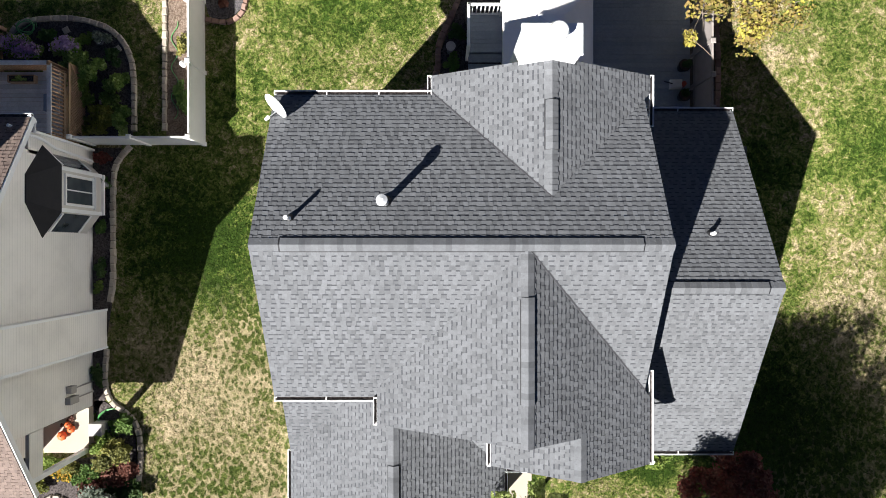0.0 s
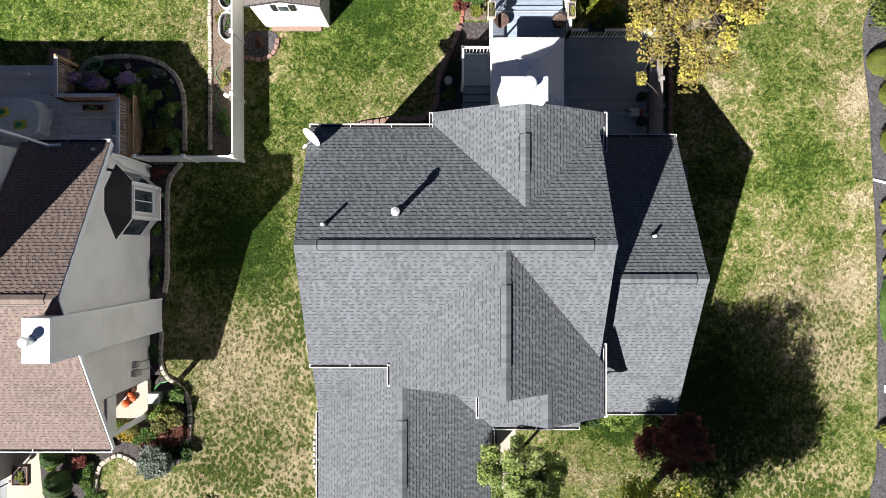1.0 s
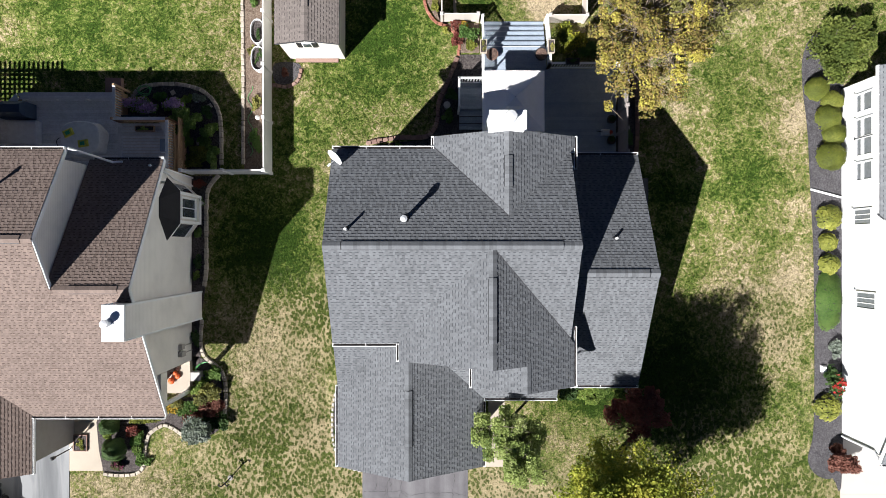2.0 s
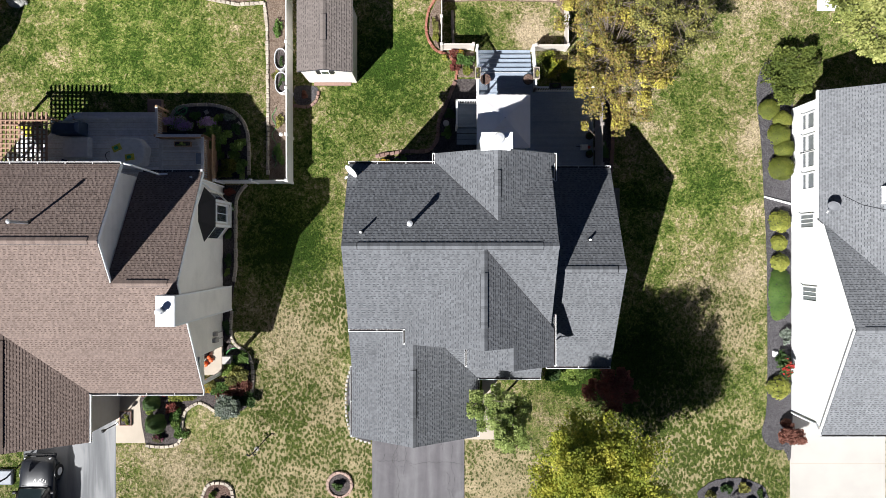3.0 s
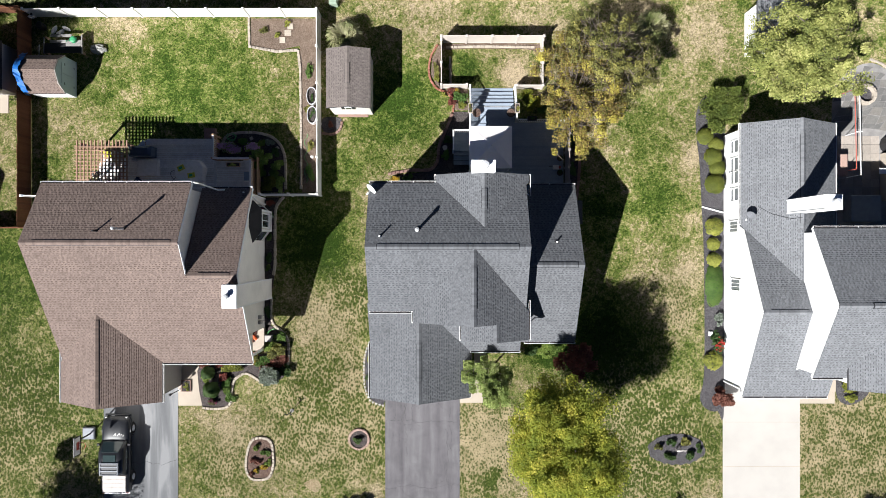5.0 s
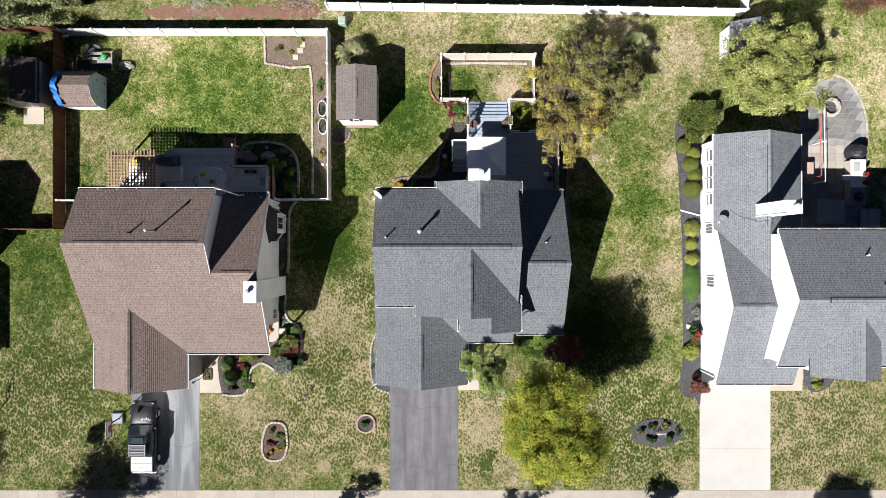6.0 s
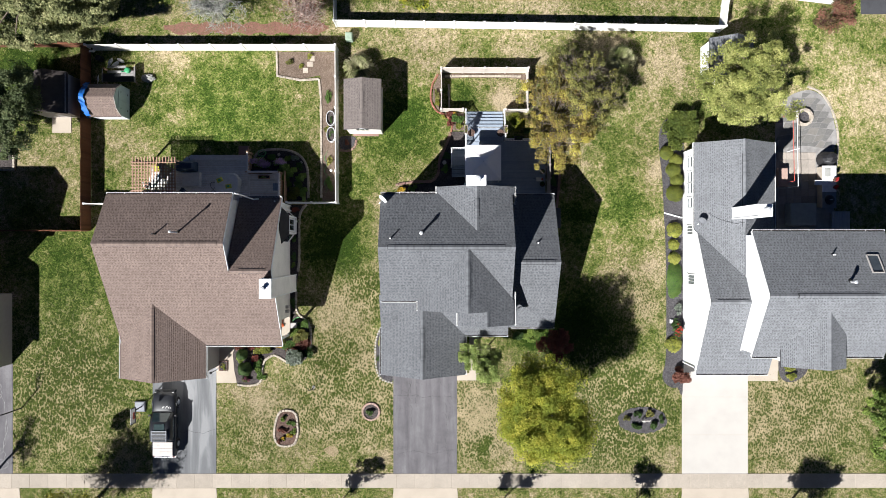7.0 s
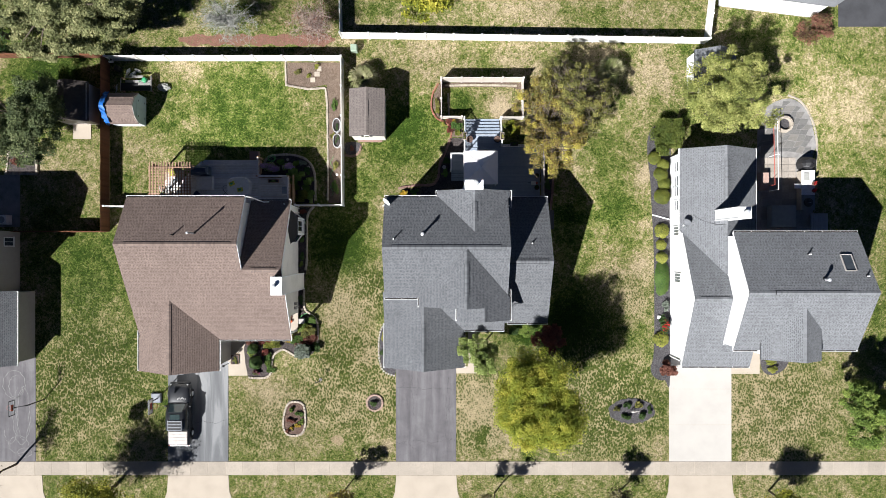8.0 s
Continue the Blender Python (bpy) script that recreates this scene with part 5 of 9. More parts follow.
slab("walkway", 1.19, 3.0, -10.75, -10.15, "concrete", "pale concrete garden walk")
slab("walkway", 2.2, 3.0, -10.15, -6.3, "concrete", "pale concrete garden walk")
slab("walkway", -18.49, -16.85, -10.95, -7.4, "concrete", "tan concrete front walk")
slab("walkway", 24.97, 27.4, -10.8, -9.95, "concrete", "concrete walk to the porch")
slab("walkway", 26.4, 27.4, -9.94, -8.3, "concrete", "concrete porch step", 0.15)
slab("driveway", -45, -35.15, -18.36, -9.4, "asphalt", "grey asphalt driveway with chalk scribbles")
slab("driveway", 34.2, 44, 19.2, 30, "asphalt_dark", "dark asphalt driveway")
slab("patio", -45, -36.5, 1.9, 6.4, "stone_block", "grey stone patio")

# beds
bed_b = [(-15.9, 6.4), (-15.3, 7.6), (-14.6, 8.05), (-12.9, 8.05), (-11.9, 7.7), (-11.3, 7.1), (-11.08, 6.2), (-11.05, 4.0), (-13.0, 3.95), (-13.0, 6.35)]
flat("garden_bed", bed_b, "mulch", "dark mulch bed round the wooden deck", 0.035)
edging([(-15.35, 7.5), (-14.9, 8.0), (-13.6, 8.15), (-12.6, 8.05), (-11.75, 7.7), (-11.2, 7.0), (-11.0, 6.0), (-10.98, 4.1)], "stone_tan", "tan stone edging round a dark mulch bed")
flat("garden_bed", [(-12.5, 3.6), (-11.4, 3.6), (-11.75, 2.9), (-11.75, -1.7), (-12.0, -3.4), (-11.95, -5.2), (-12.5, -5.9)], "mulch", "narrow dark bed along the beige wall", 0.035)
edging([(-11.2, 3.55), (-11.6, 3.0), (-11.72, 2.0), (-11.72, -0.9), (-11.85, -1.9)], "stone_tan", "tan stone edging along the narrow bed")
edging([(-11.95, -3.6), (-12.0, -4.6), (-11.8, -5.3), (-11.25, -5.75), (-10.85, -6.3), (-10.75, -7.4), (-10.9, -8.7)], "stone_tan", "curved tan stone edging round shrubs")
flat("garden_bed", smooth([(-12.4, -5.3), (-11.3, -5.9), (-10.95, -6.6), (-10.95, -8.6), (-11.6, -9.2), (-12.7, -9.1), (-13.5, -8.7), (-14.2, -8.8), (-14.65, -9.5), (-14.8, -10.6), (-15.3, -11.0), (-16.0, -11.08), (-16.8, -11.0), (-16.8, -7.5), (-12.4, -7.3)], 3), "mulch", "dark bed with autumn shrubs in front of the house", 0.035)
edging([(-12.5, -9.3), (-12.9, -9.13), (-13.41, -8.82), (-13.85, -8.70), (-14.41, -9.01), (-14.66, -9.45), (-14.77, -10.14), (-14.85, -10.77), (-15.23, -11.08), (-15.98, -11.15), (-16.85, -11.08)], "stone_tan", "tan stone edging of the front bed")
ring = [(-12.8, -16.12), (-12.15, -15.95), (-11.85, -15.2), (-11.85, -14.4), (-12.0, -13.5), (-12.6, -13.2), (-13.35, -13.4), (-13.7, -14.5), (-13.72, -15.4), (-13.4, -16.0)]
flat("garden_bed", smooth(ring, 4), "brown_mulch", "red-brown mulch island bed in the lawn", 0.045)
edging(ring, "stone_tan", "tan stone edging of an island bed", closed=True)
circ = [(-5.85 + 0.62 * math.cos(i * math.tau / 16), -13.3 + 0.62 * math.sin(i * math.tau / 16)) for i in range(16)]
flat("garden_bed", circ, "mulch", "small round mulch bed", 0.06)
edging([(-5.85 + 0.68 * math.cos(i * math.tau / 12), -13.3 + 0.68 * math.sin(i * math.tau / 12)) for i in range(12)], "brick_pale", "ring of pale pink bricks in the lawn", (0.22, 0.15, 0.13), True, piece="brick")
flat("garden_bed", smooth([(-4.7, -6.2), (-5.1, -6.6), (-5.4, -7.6), (-5.35, -9.6), (-4.95, -10.55), (-4.12, -10.85), (-4.12, -9.7), (-4.7, -9.6)], 4), "gravel", "dark mulch bed beside the garage", 0.035)
edging([(-4.95, -6.3), (-5.32, -7.0), (-5.5, -8.0), (-5.45, -9.6), (-5.05, -10.6), (-4.15, -10.95)], "stone_white", "white stones edging a dark bed", (0.16, 0.11, 0.07), gap=1.55)
flat("garden_bed", [(-3.6, 5.1), (-3.6, 3.7), (1.9, 3.7), (1.9, 9.6), (0.75, 9.6), (0.35, 8.4), (-0.2, 7.0), (-0.35, 6.0), (-1.2, 5.4)], "mulch", "shaded dark bed behind the house", 0.03)
edging([(-3.7, 5.25), (-2.2, 5.5), (-0.9, 5.55), (-0.35, 6.2), (-0.25, 7.2), (0.25, 8.4), (0.65, 9.4)], "brick_pink", "brown stone edging behind the house", (0.27, 0.2, 0.13))
edging([(0.72, 9.7), (0.75, 10.3), (0.3, 10.9), (-0.5, 11.3), (-0.95, 12.2), (-0.85, 13.4), (-0.35, 14.3)], "brick_red", "curved red brick edging", (0.26, 0.14, 0.11), piece="brick")
flat("garden_bed", [(0.75, 9.7), (0.7, 10.4), (0.3, 10.9), (-0.45, 11.45), (-0.82, 12.2), (-0.75, 13.3), (-0.3, 14.2), (-0.17, 14.2), (-0.17, 11.15), (1.75, 11.15), (1.75, 9.7)], "soil", "brown mulch bed beside the dog pen", 0.035)
flat("garden_bed", [(8.5, 3.9), (9.4, 4.0), (9.5, 6.0), (9.35, 8.6), (8.5, 9.2)], "mulch", "narrow dark bed beside the deck", 0.03)
edging([(9.35, 3.5), (9.5, 5.0), (9.55, 6.5), (9.4, 8.4), (8.9, 9.2)], "brick_pink", "brown stone edging beside the deck", (0.27, 0.2, 0.13))
flat("garden_bed", [(-10.15, 16.1), (-13.4, 16.1), (-13.4, 14.2), (-11.6, 13.9), (-10.0, 14.2), (-9.9, 12.0), (-9.85, 3.95), (-8.6, 3.95), (-8.6, 16.1)], "soil", "brown bed along the white fence", 0.035)
edging([(-13.55, 16.0), (-13.5, 14.15), (-11.6, 13.8), (-10.1, 13.9), (-9.95, 12.5), (-9.9, 8.0), (-9.9, 4.1)], "stone_tan", "tan stone edging along the fence bed", soft=False)
flat("garden_bed", smooth([(-8.35, 8.25), (-7.7, 8.15), (-7.2, 8.55), (-7.15, 9.15), (-8.35, 9.15)], 4), "gravel", "small dark bed in front of the shed", 0.035)
edging([(-8.35, 8.1), (-7.7, 8.02), (-7.2, 8.35), (-7.02, 9.0)], "brick_pink", "brick edging in front of the shed", (0.24, 0.16, 0.11), piece="brick")
flat("garden_bed", smooth([(19.7, 9.2), (18.4, 10.6), (17.75, 9.6), (17.72, 8.0), (17.95, 6.0), (18.1, 3.0), (18.25, 0.0), (18.3, -4.0), (18.3, -7.5), (18.22, -9.3), (17.98, -10.4), (18.4, -11.15), (19.2, -11.3), (19.7, -10.2)], 4), "gravel", "dark mulch bed along the white wall", 0.035)
oval = [(16.35 + (2.0 + 0.07 * math.sin(5 * i)) * math.cos(i * math.tau / 40), -14.0 + (1.08 + 0.05 * math.sin(3.1 * i)) * math.sin(i * math.tau / 40)) for i in range(40)]
flat("garden_bed", oval, "gravel", "oval dark gravel bed in the lawn", 0.045)
flat("garden_bed", [(-22.8 + 0.5 * i, 18.05 + 0.44 * (1 if k else -1) * min(1, 0.3 + 0.4 * min(i, 27 - i)) + 0.14 * math.sin(1.7 * i + 2 * k)) for k in (0, 1) for i in (range(28) if not k else range(27, -1, -1))],
     "red_mulch", "strip of red mulch behind the fence", 0.02)
flat("garden_bed", smooth([(27.5, -8.6), (27.6, -10.4), (28.5, -10.9), (29.7, -10.2), (29.9, -8.9), (28.6, -8.3)], 3), "gravel", "dark bed at the porch", 0.03)
flat("garden_bed", [(-37.6, 6.6), (-35.0, 6.6), (-35.0, 8.3), (-37.4, 8.3)], "mulch", "square raised bed", 0.12)
edging([(-37.6, 6.5), (-35.0, 6.5), (-34.95, 8.4), (-37.4, 8.4)], "stone_tan", "stone edging of a square bed", (0.3, 0.2, 0.2), True, soft=False)
flat("patio", smooth([(27.2, 8.0), (27.3, 10.8), (28.2, 12.4), (30.0, 13.0), (31.3, 12.2), (32.0, 10.4), (31.9, 8.15), (27.2, 8.15)], 3), "stone_block", "grey stamped stone patio", 0.03, "patio")
slab("patio", 25.1, 32.0, 1.0, 8.1, "stone_block", "shaded paved patio", 0.025)
edging([(32.2, 6.7), (32.35, 9.0), (32.0, 11.0), (31.0, 12.7), (29.8, 13.3)], "stone_tan", "stone border of the patio", (0.3, 0.16, 0.06))
flat("garden_bed", smooth([(0.1, 14.33), (0.1, 13.95), (2.0, 14.02), (4.5, 13.98), (6.3, 13.9), (6.75, 13.2), (6.78, 14.33)], 3), "soil", "strip of bare soil inside the dog pen", 0.02)
edging([(0.35, 14.1), (2.5, 14.15), (4.5, 14.13), (6.4, 14.1)], "stone_tan", "stone row inside the dog pen", (0.26, 0.16, 0.12), soft=False)
edging([(0.55, 11.7), (0.5, 13.4)], "stone_tan", "short stone row inside the dog pen", (0.26, 0.16, 0.12), soft=False)
flat("bare_patch", smooth([(-9.7, -16.4), (-8.9, -16.1), (-8.5, -16.6), (-9.0, -17.0)], 4), "dry_soil", "bare tan patch in the lawn", 0.012, "bare soil")


# ---- fences ----
def fence(pts, height, label, material="vinyl", panel=2.4, lift=0.04, name="fence", cap=True, base=0.0):
    """Posts with flat caps and solid panels between them."""
    th = thing(name, label, "fence")
    for leg, (a, b) in enumerate(zip(pts, pts[1:])):
        n = max(1, round(math.dist(a, b) / panel))
        dx, dy = (b[0] - a[0]) / n, (b[1] - a[1]) / n
        for i in range(n + 1):
            x, y = a[0] + dx * i, a[1] + dy * i
            if i or not leg:
                p = part("post", Mesh().box(x - 0.065, x + 0.065, y - 0.065, y + 0.065, base - 0.2, base + height + 0.06), material, th)
            if cap and (i or not leg):
                part("post_cap", Mesh().box(x - 0.085, x + 0.085, y - 0.085, y + 0.085, base + height + 0.06, base + height + 0.11, 0.03), material, p)
            if i < n:
                d = Vector((dx, dy, 0)).normalized() * 0.066
                p0, p1 = Vector((x, y, 0)) + d, Vector((x + dx, y + dy, 0)) - d
                pm = Mesh().beam(p0 + Vector((0, 0, base + (height + lift) / 2)), p1 + Vector((0, 0, base + (height + lift) / 2)), 0.03, height - lift)
                pn = part("panel", pm, material, th)
                part("top_rail", Mesh().beam(p0 + Vector((0, 0, base + height - 0.03)), p1 + Vector((0, 0, base + height - 0.03)), 0.06, 0.09), material, pn)
                part("bottom_rail", Mesh().beam(p0 + Vector((0, 0, base + 0.1)), p1 + Vector((0, 0, base + 0.1)), 0.06, 0.12), material, pn)
    return th


FH = 1.5
fence([(-28.45, 16.25), (-8.55, 16.25), (-8.5, 3.72), (-12.4, 3.72)], FH, "white vinyl privacy fence round the back lawn")
fence([(-28.5, 3.62), (-24.35, 3.62)], FH, "short white vinyl fence beside the brown house")
fence([(-8.75, 24.0), (-8.65, 18.2), (22.55, 17.75), (23.3, 24.0)], FH, "long white vinyl fence behind the back lawns", panel=2.45)
fence([(1.65, 11.25), (-0.1, 11.25), (-0.1, 14.3)], 1.05, "low cream vinyl fence of a dog pen", "pen_vinyl", 1.8)
fence([(-0.1, 14.42), (6.85, 14.42)], 1.5, "cream vinyl fence along the back of a dog pen", "pen_vinyl", 1.8)
fence([(6.85, 14.3), (6.85, 11.2), (5.1, 11.2)], 1.05, "low cream vinyl fence beside the deck stairs", "pen_vinyl", 1.8)


def board_fence(a, b, height, material, label):
    """Upright boards on posts."""
    th = thing("wooden_fence", label, "fence")
    n = round(math.dist(a, b) / 0.17)
    d = (Vector((*b, 0)) - Vector((*a, 0))) / n
    ang = math.atan2(d.y, d.x)
    me = Mesh().box(-0.0845, 0.0845, -0.012, 0.012, 0.0, height, 0.004).data("board")
    me.materials.append(M[material])
    rs = random.Random(n)
    for i in range(n):
        ob = new("board", me)
        ob.parent = th
        p = Vector((*a, 0.03)) + d * (i + 0.5)
        ob.matrix_basis = Matrix.Translation(p) @ Matrix.Rotation(ang, 4, "Z") @ Matrix.Rotation(rs.uniform(-0.02, 0.02), 4, "X")
    for z in (0.35, height - 0.3):
        part("rail", Mesh().beam((a[0] - 0.04, a[1] - 0.04, z), (b[0] - 0.04, b[1] - 0.04, z), 0.05, 0.09), material, th)
    return th


board_fence((-28.75, 16.2), (-28.75, 1.5), 1.55, "fence_wood", "red-brown stained board fence")
board_fence((-28.8, 1.5), (-36.4, 1.5), 1.5, "fence_wood", "red-brown stained board fence in shade")
board_fence((-28.8, 16.5), (-45.0, 16.5), 1.4, "fence_wood", "red-brown board fence under the trees")


# ---- decks ----
def boards(th, x0, x1, y0, y1, z, material, step=0.145, along="x", cut=None, thick=0.03, gap=None):
    """Deck boards laid side by side; cut: shortens a board at a given place across."""
    n = int(round(((y1 - y0) if along == "x" else (x1 - x0)) / step))
    made = {}
    gap = gap or (0.003 if material == "deck_grey" else 0.006)
    for i in range(n):
        c = (y0 if along == "x" else x0) + (i + 0.5) * step
        a, b = (x0, x1) if along == "x" else (y0, y1)
        if cut:
            a, b = cut(c, a, b)
        L = round(b - a, 2)
        if L not in made:
            m = Mesh().box(-L / 2, L / 2, -step / 2 + gap, step / 2 - gap, -thick, 0, 0.004)
            made[L] = m.data("board")
            made[L].materials.append(M[material])
        ob = new("board", made[L])
        ob.parent = th
        ob.matrix_basis = pose((a + b) / 2, c, z) if along == "x" else pose(c, (a + b) / 2, z, 0, 0, 90)
    return th


def railing(th, a, b, z, h=0.92, material="white", gap=0.13, name="railing", posts=True, slat=0.035, top=None):
    """A rail on balusters from a to b, standing on a deck at height z."""
    a, b = Vector((*a, z)), Vector((*b, z))
    d = b - a
    rl = part(name, Mesh().beam(a + Vector((0, 0, h)), b + Vector((0, 0, h)), 0.09 if top is None else 0.14, 0.04), top or material, th)
    part("bottom_rail", Mesh().beam(a + Vector((0, 0, 0.09)), b + Vector((0, 0, 0.09)), 0.05, 0.05), material, rl)
    n = int(d.length / gap)
    me = Mesh().box(-slat / 2, slat / 2, -slat / 2, slat / 2, 0.1, h - 0.02).data("baluster")
    me.materials.append(M[material])
    for i in range(1, n):
        ob = new("baluster", me)
        ob.parent = rl
        ob.matrix_basis = Matrix.Translation(a + d * (i / n))
    if posts:
        for p in (a, b):
            part("post", Mesh().box(p.x - 0.055, p.x + 0.055, p.y - 0.055, p.y + 0.055, p.z - 0.75, p.z + h + 0.08, 0.02), material, th)
    return rl


DZ = 0.75
dk = thing("deck", "grey-blue composite deck behind the house with white rails", "deck")
boards(dk, 3.1, 8.3, 4.2, 8.7, DZ, "deck_grey")
boards(dk, 1.95, 3.08, 5.15, 8.7, DZ, "deck_grey")
boards(dk, 1.9, 4.95, 8.75, 9.75, DZ - 0.01, "deck_grey")
boards(dk, 0.7, 1.93, 6.75, 8.0, DZ - 0.02, "deck_grey")
part("fascia", Mesh().box(1.93, 8.28, 4.3, 8.68, 0.05, DZ - 0.06), "deck_grey", dk)
part("fascia", Mesh().box(0.72, 1.92, 6.78, 7.98, 0.05, DZ - 0.06), "deck_grey", dk)
part("fascia", Mesh().box(1.92, 4.93, 8.68, 9.72, 0.05, DZ - 0.06), "deck_grey", dk)
for i in range(5):
    y = 9.78 + i * 0.29
    boards(dk, 1.95, 4.9, y, y + 0.29, DZ - 0.14 * (i + 1), "deck_grey", 0.145)
    part("riser", Mesh().box(1.97, 4.88, y + 0.0, y + 0.02, DZ - 0.14 * (i + 1) - 0.1, DZ - 0.14 * i - 0.035), "white", dk)
railing(dk, (1.85, 8.05), (1.85, 9.75), DZ)
railing(dk, (5.0, 8.72), (5.0, 9.75), DZ)
for x in (1.87, 4.98):
    part("stair_rail", Mesh().beam((x, 9.8, DZ + 0.9), (x, 11.2, 0.9), 0.08, 0.05), "white", dk)
    part("newel_post", Mesh().box(x - 0.06, x + 0.06, 11.14, 11.26, -0.1, 1.05, 0.02), "white", dk)
    for i in range(10):
        y = 9.85 + i * 0.13
        part("baluster", Mesh().box(x - 0.016, x + 0.016, y - 0.016, y + 0.016, DZ - (y - 9.75) * 0.52, DZ + 0.9 - (y - 9.8) * 0.54), "white", dk)
railing(dk, (0.72, 6.7), (0.72, 8.02), DZ)
railing(dk, (0.72, 8.02), (1.85, 8.02), DZ)
railing(dk, (5.0, 8.72), (8.3, 8.72), DZ)
for i in range(3):
    boards(dk, 0.75, 1.9, 6.45 - i * 0.29, 6.74 - i * 0.29, DZ - 0.18 * (i + 1), "deck_grey", 0.145)
# screen on the east side
fence([(8.42, 8.75), (8.42, 4.5)], 1.55, "tan fabric privacy screen on the deck's edge", "screen", 1.06, base=DZ, name="privacy_screen")


def canopy():
    th = thing("gazebo", "pale canvas gazebo standing on the deck", "gazebo", at=(3.15, 6.7, DZ))
    hx, hy, e, t = 1.4, 1.37, 1.95, 2.5
    m = Mesh()
    nx = 10
    for sgn in (0, 1, 2, 3):
        for i in range(nx):
            for j in range(6):
                def pt(u, v):
                    w = 1 - v * 0.76
                    sag = -0.03 * math.sin(math.pi * v) * (1 - abs(2 * u - 1)) - 0.02 * (1 - v) * math.sin(math.pi * u)
                    a, b = (2 * u - 1) * w, w
                    x, y = ((a * hx, -b * hy), (b * hx, a * hy), (-a * hx, b * hy), (-b * hx, -a * hy))[sgn]
                    return (x, y, e + (t - e) * v + sag)
                m.face([pt(i / nx, j / 6), pt((i + 1) / nx, j / 6), pt((i + 1) / nx, (j + 1) / 6), pt(i / nx, (j + 1) / 6)])
        a = [(-hx, -hy), (hx, -hy), (hx, hy), (-hx, hy)]
        p, q = a[sgn], a[(sgn + 1) % 4]
        m.face([(p[0], p[1], e - 0.22), (q[0], q[1], e - 0.22), (q[0], q[1], e), (p[0], p[1], e)])
    part("canopy", m, "canvas", th)
    v = Mesh()
    for s in range(4):
        c = [(-0.4, -0.4), (0.4, -0.4), (0.4, 0.4), (-0.4, 0.4)]
        p, q = c[s], c[(s + 1) % 4]
        v.face([(p[0], p[1], t + 0.1), (q[0], q[1], t + 0.1), (0, 0, t + 0.26)])
        v.face([(p[0], p[1], t + 0.03), (q[0], q[1], t + 0.03), (q[0], q[1], t + 0.1), (p[0], p[1], t + 0.1)])
    part("vent_top", v, "canvas", th)
    part("finial", Mesh().tube([(0, 0, t + 0.24), (0, 0, t + 0.33)], [0.03, 0.02], 8), "metal", th)
    for x in (-1, 1):
        for y in (-1, 1):
            part("leg", Mesh().box(x * 1.33 - 0.03, x * 1.33 + 0.03, y * 1.3 - 0.03, y * 1.3 + 0.03, 0, e - 0.05), "metal", th)


canopy()

wd = thing("deck", "weathered wooden deck behind the brown house", "deck")
WZD = 0.6


def corner_cut(c, a, b):
    k = max(0.0, min(1.0, (c - 5.8) / 1.5))
    return a + 1.9 * k, b


boards(wd, -22.3, -15.6, 3.7, 7.65, WZD, "deck_wood", cut=corner_cut)
boards(wd, -15.55, -13.0, 3.6, 6.1, WZD + 0.17, "deck_wood")
part("fascia", Mesh().prism([(-22.25, 3.7, 0), (-15.6, 3.7, 0), (-15.6, 7.6, 0), (-20.4, 7.6, 0), (-22.25, 5.85, 0)],
                            [(-22.25, 3.7, WZD - 0.05), (-15.6, 3.7, WZD - 0.05), (-15.6, 7.6, WZD - 0.05), (-20.4, 7.6, WZD - 0.05), (-22.25, 5.85, WZD - 0.05)]), "rail_wood", wd)
part("fascia", Mesh().box(-15.5, -13.05, 3.6, 6.05, 0, WZD + 0.12), "rail_wood", wd)
railing(wd, (-12.98, 3.75), (-12.98, 6.1), WZD + 0.17, 0.9, "rail_wood", 0.12, slat=0.045, top="deck_wood")
railing(wd, (-15.55, 6.12), (-12.98, 6.12), WZD + 0.17, 0.9, "rail_wood", 0.12, slat=0.045, top="deck_wood")
railing(wd, (-15.55, 6.12), (-15.55, 7.75), WZD, 0.9, "rail_wood", 0.12, slat=0.045, top="deck_wood")
for k in (0.0, 0.16):
    part("bench_plank", Mesh().box(-20.35 + k * 0.4, -15.7, 7.33 - k, 7.47 - k, WZD + 0.4, WZD + 0.44, 0.006), "deck_wood", wd)
    part("bench_plank", Mesh().beam((-22.0 + k, 5.85 - k * 0.3, WZD + 0.42), (-20.42 + k * 0.4, 7.4 - k, WZD + 0.42), 0.14, 0.04), "deck_wood", wd)
for x in (-20.2, -18.7, -17.2, -15.8):
    part("bench_leg", Mesh().box(x - 0.05, x + 0.05, 7.2, 7.45, WZD, WZD + 0.39), "deck_wood", wd)
part("bench_leg", Mesh().box(-21.3, -21.2, 6.38, 6.48, WZD, WZD + 0.39), "deck_wood", wd)
part("trim_board", Mesh().box(-15.72, -15.56, 3.6, 6.1, WZD + 0.002, WZD + 0.18), "deck_wood", wd)
lat = part("lattice", Mesh().box(-12.72, -12.68, 3.8, 6.3, 0.98, 1.06), "rail_wood", wd)
for i in range(26):
    y = 3.8 + i * 0.1
    for s in (-1, 1):
        part("slat", Mesh().beam((-12.7, y, 0.05), (-12.7, min(6.3, max(3.8, y + s * 0.9)), 0.98), 0.008, 0.03, up=(1, 0, 0)), "rail_wood", lat)
part("step", Mesh().box(-16.6, -15.8, 7.72, 8.4, 0.0, 0.28, 0.02), "brick_pink", wd)

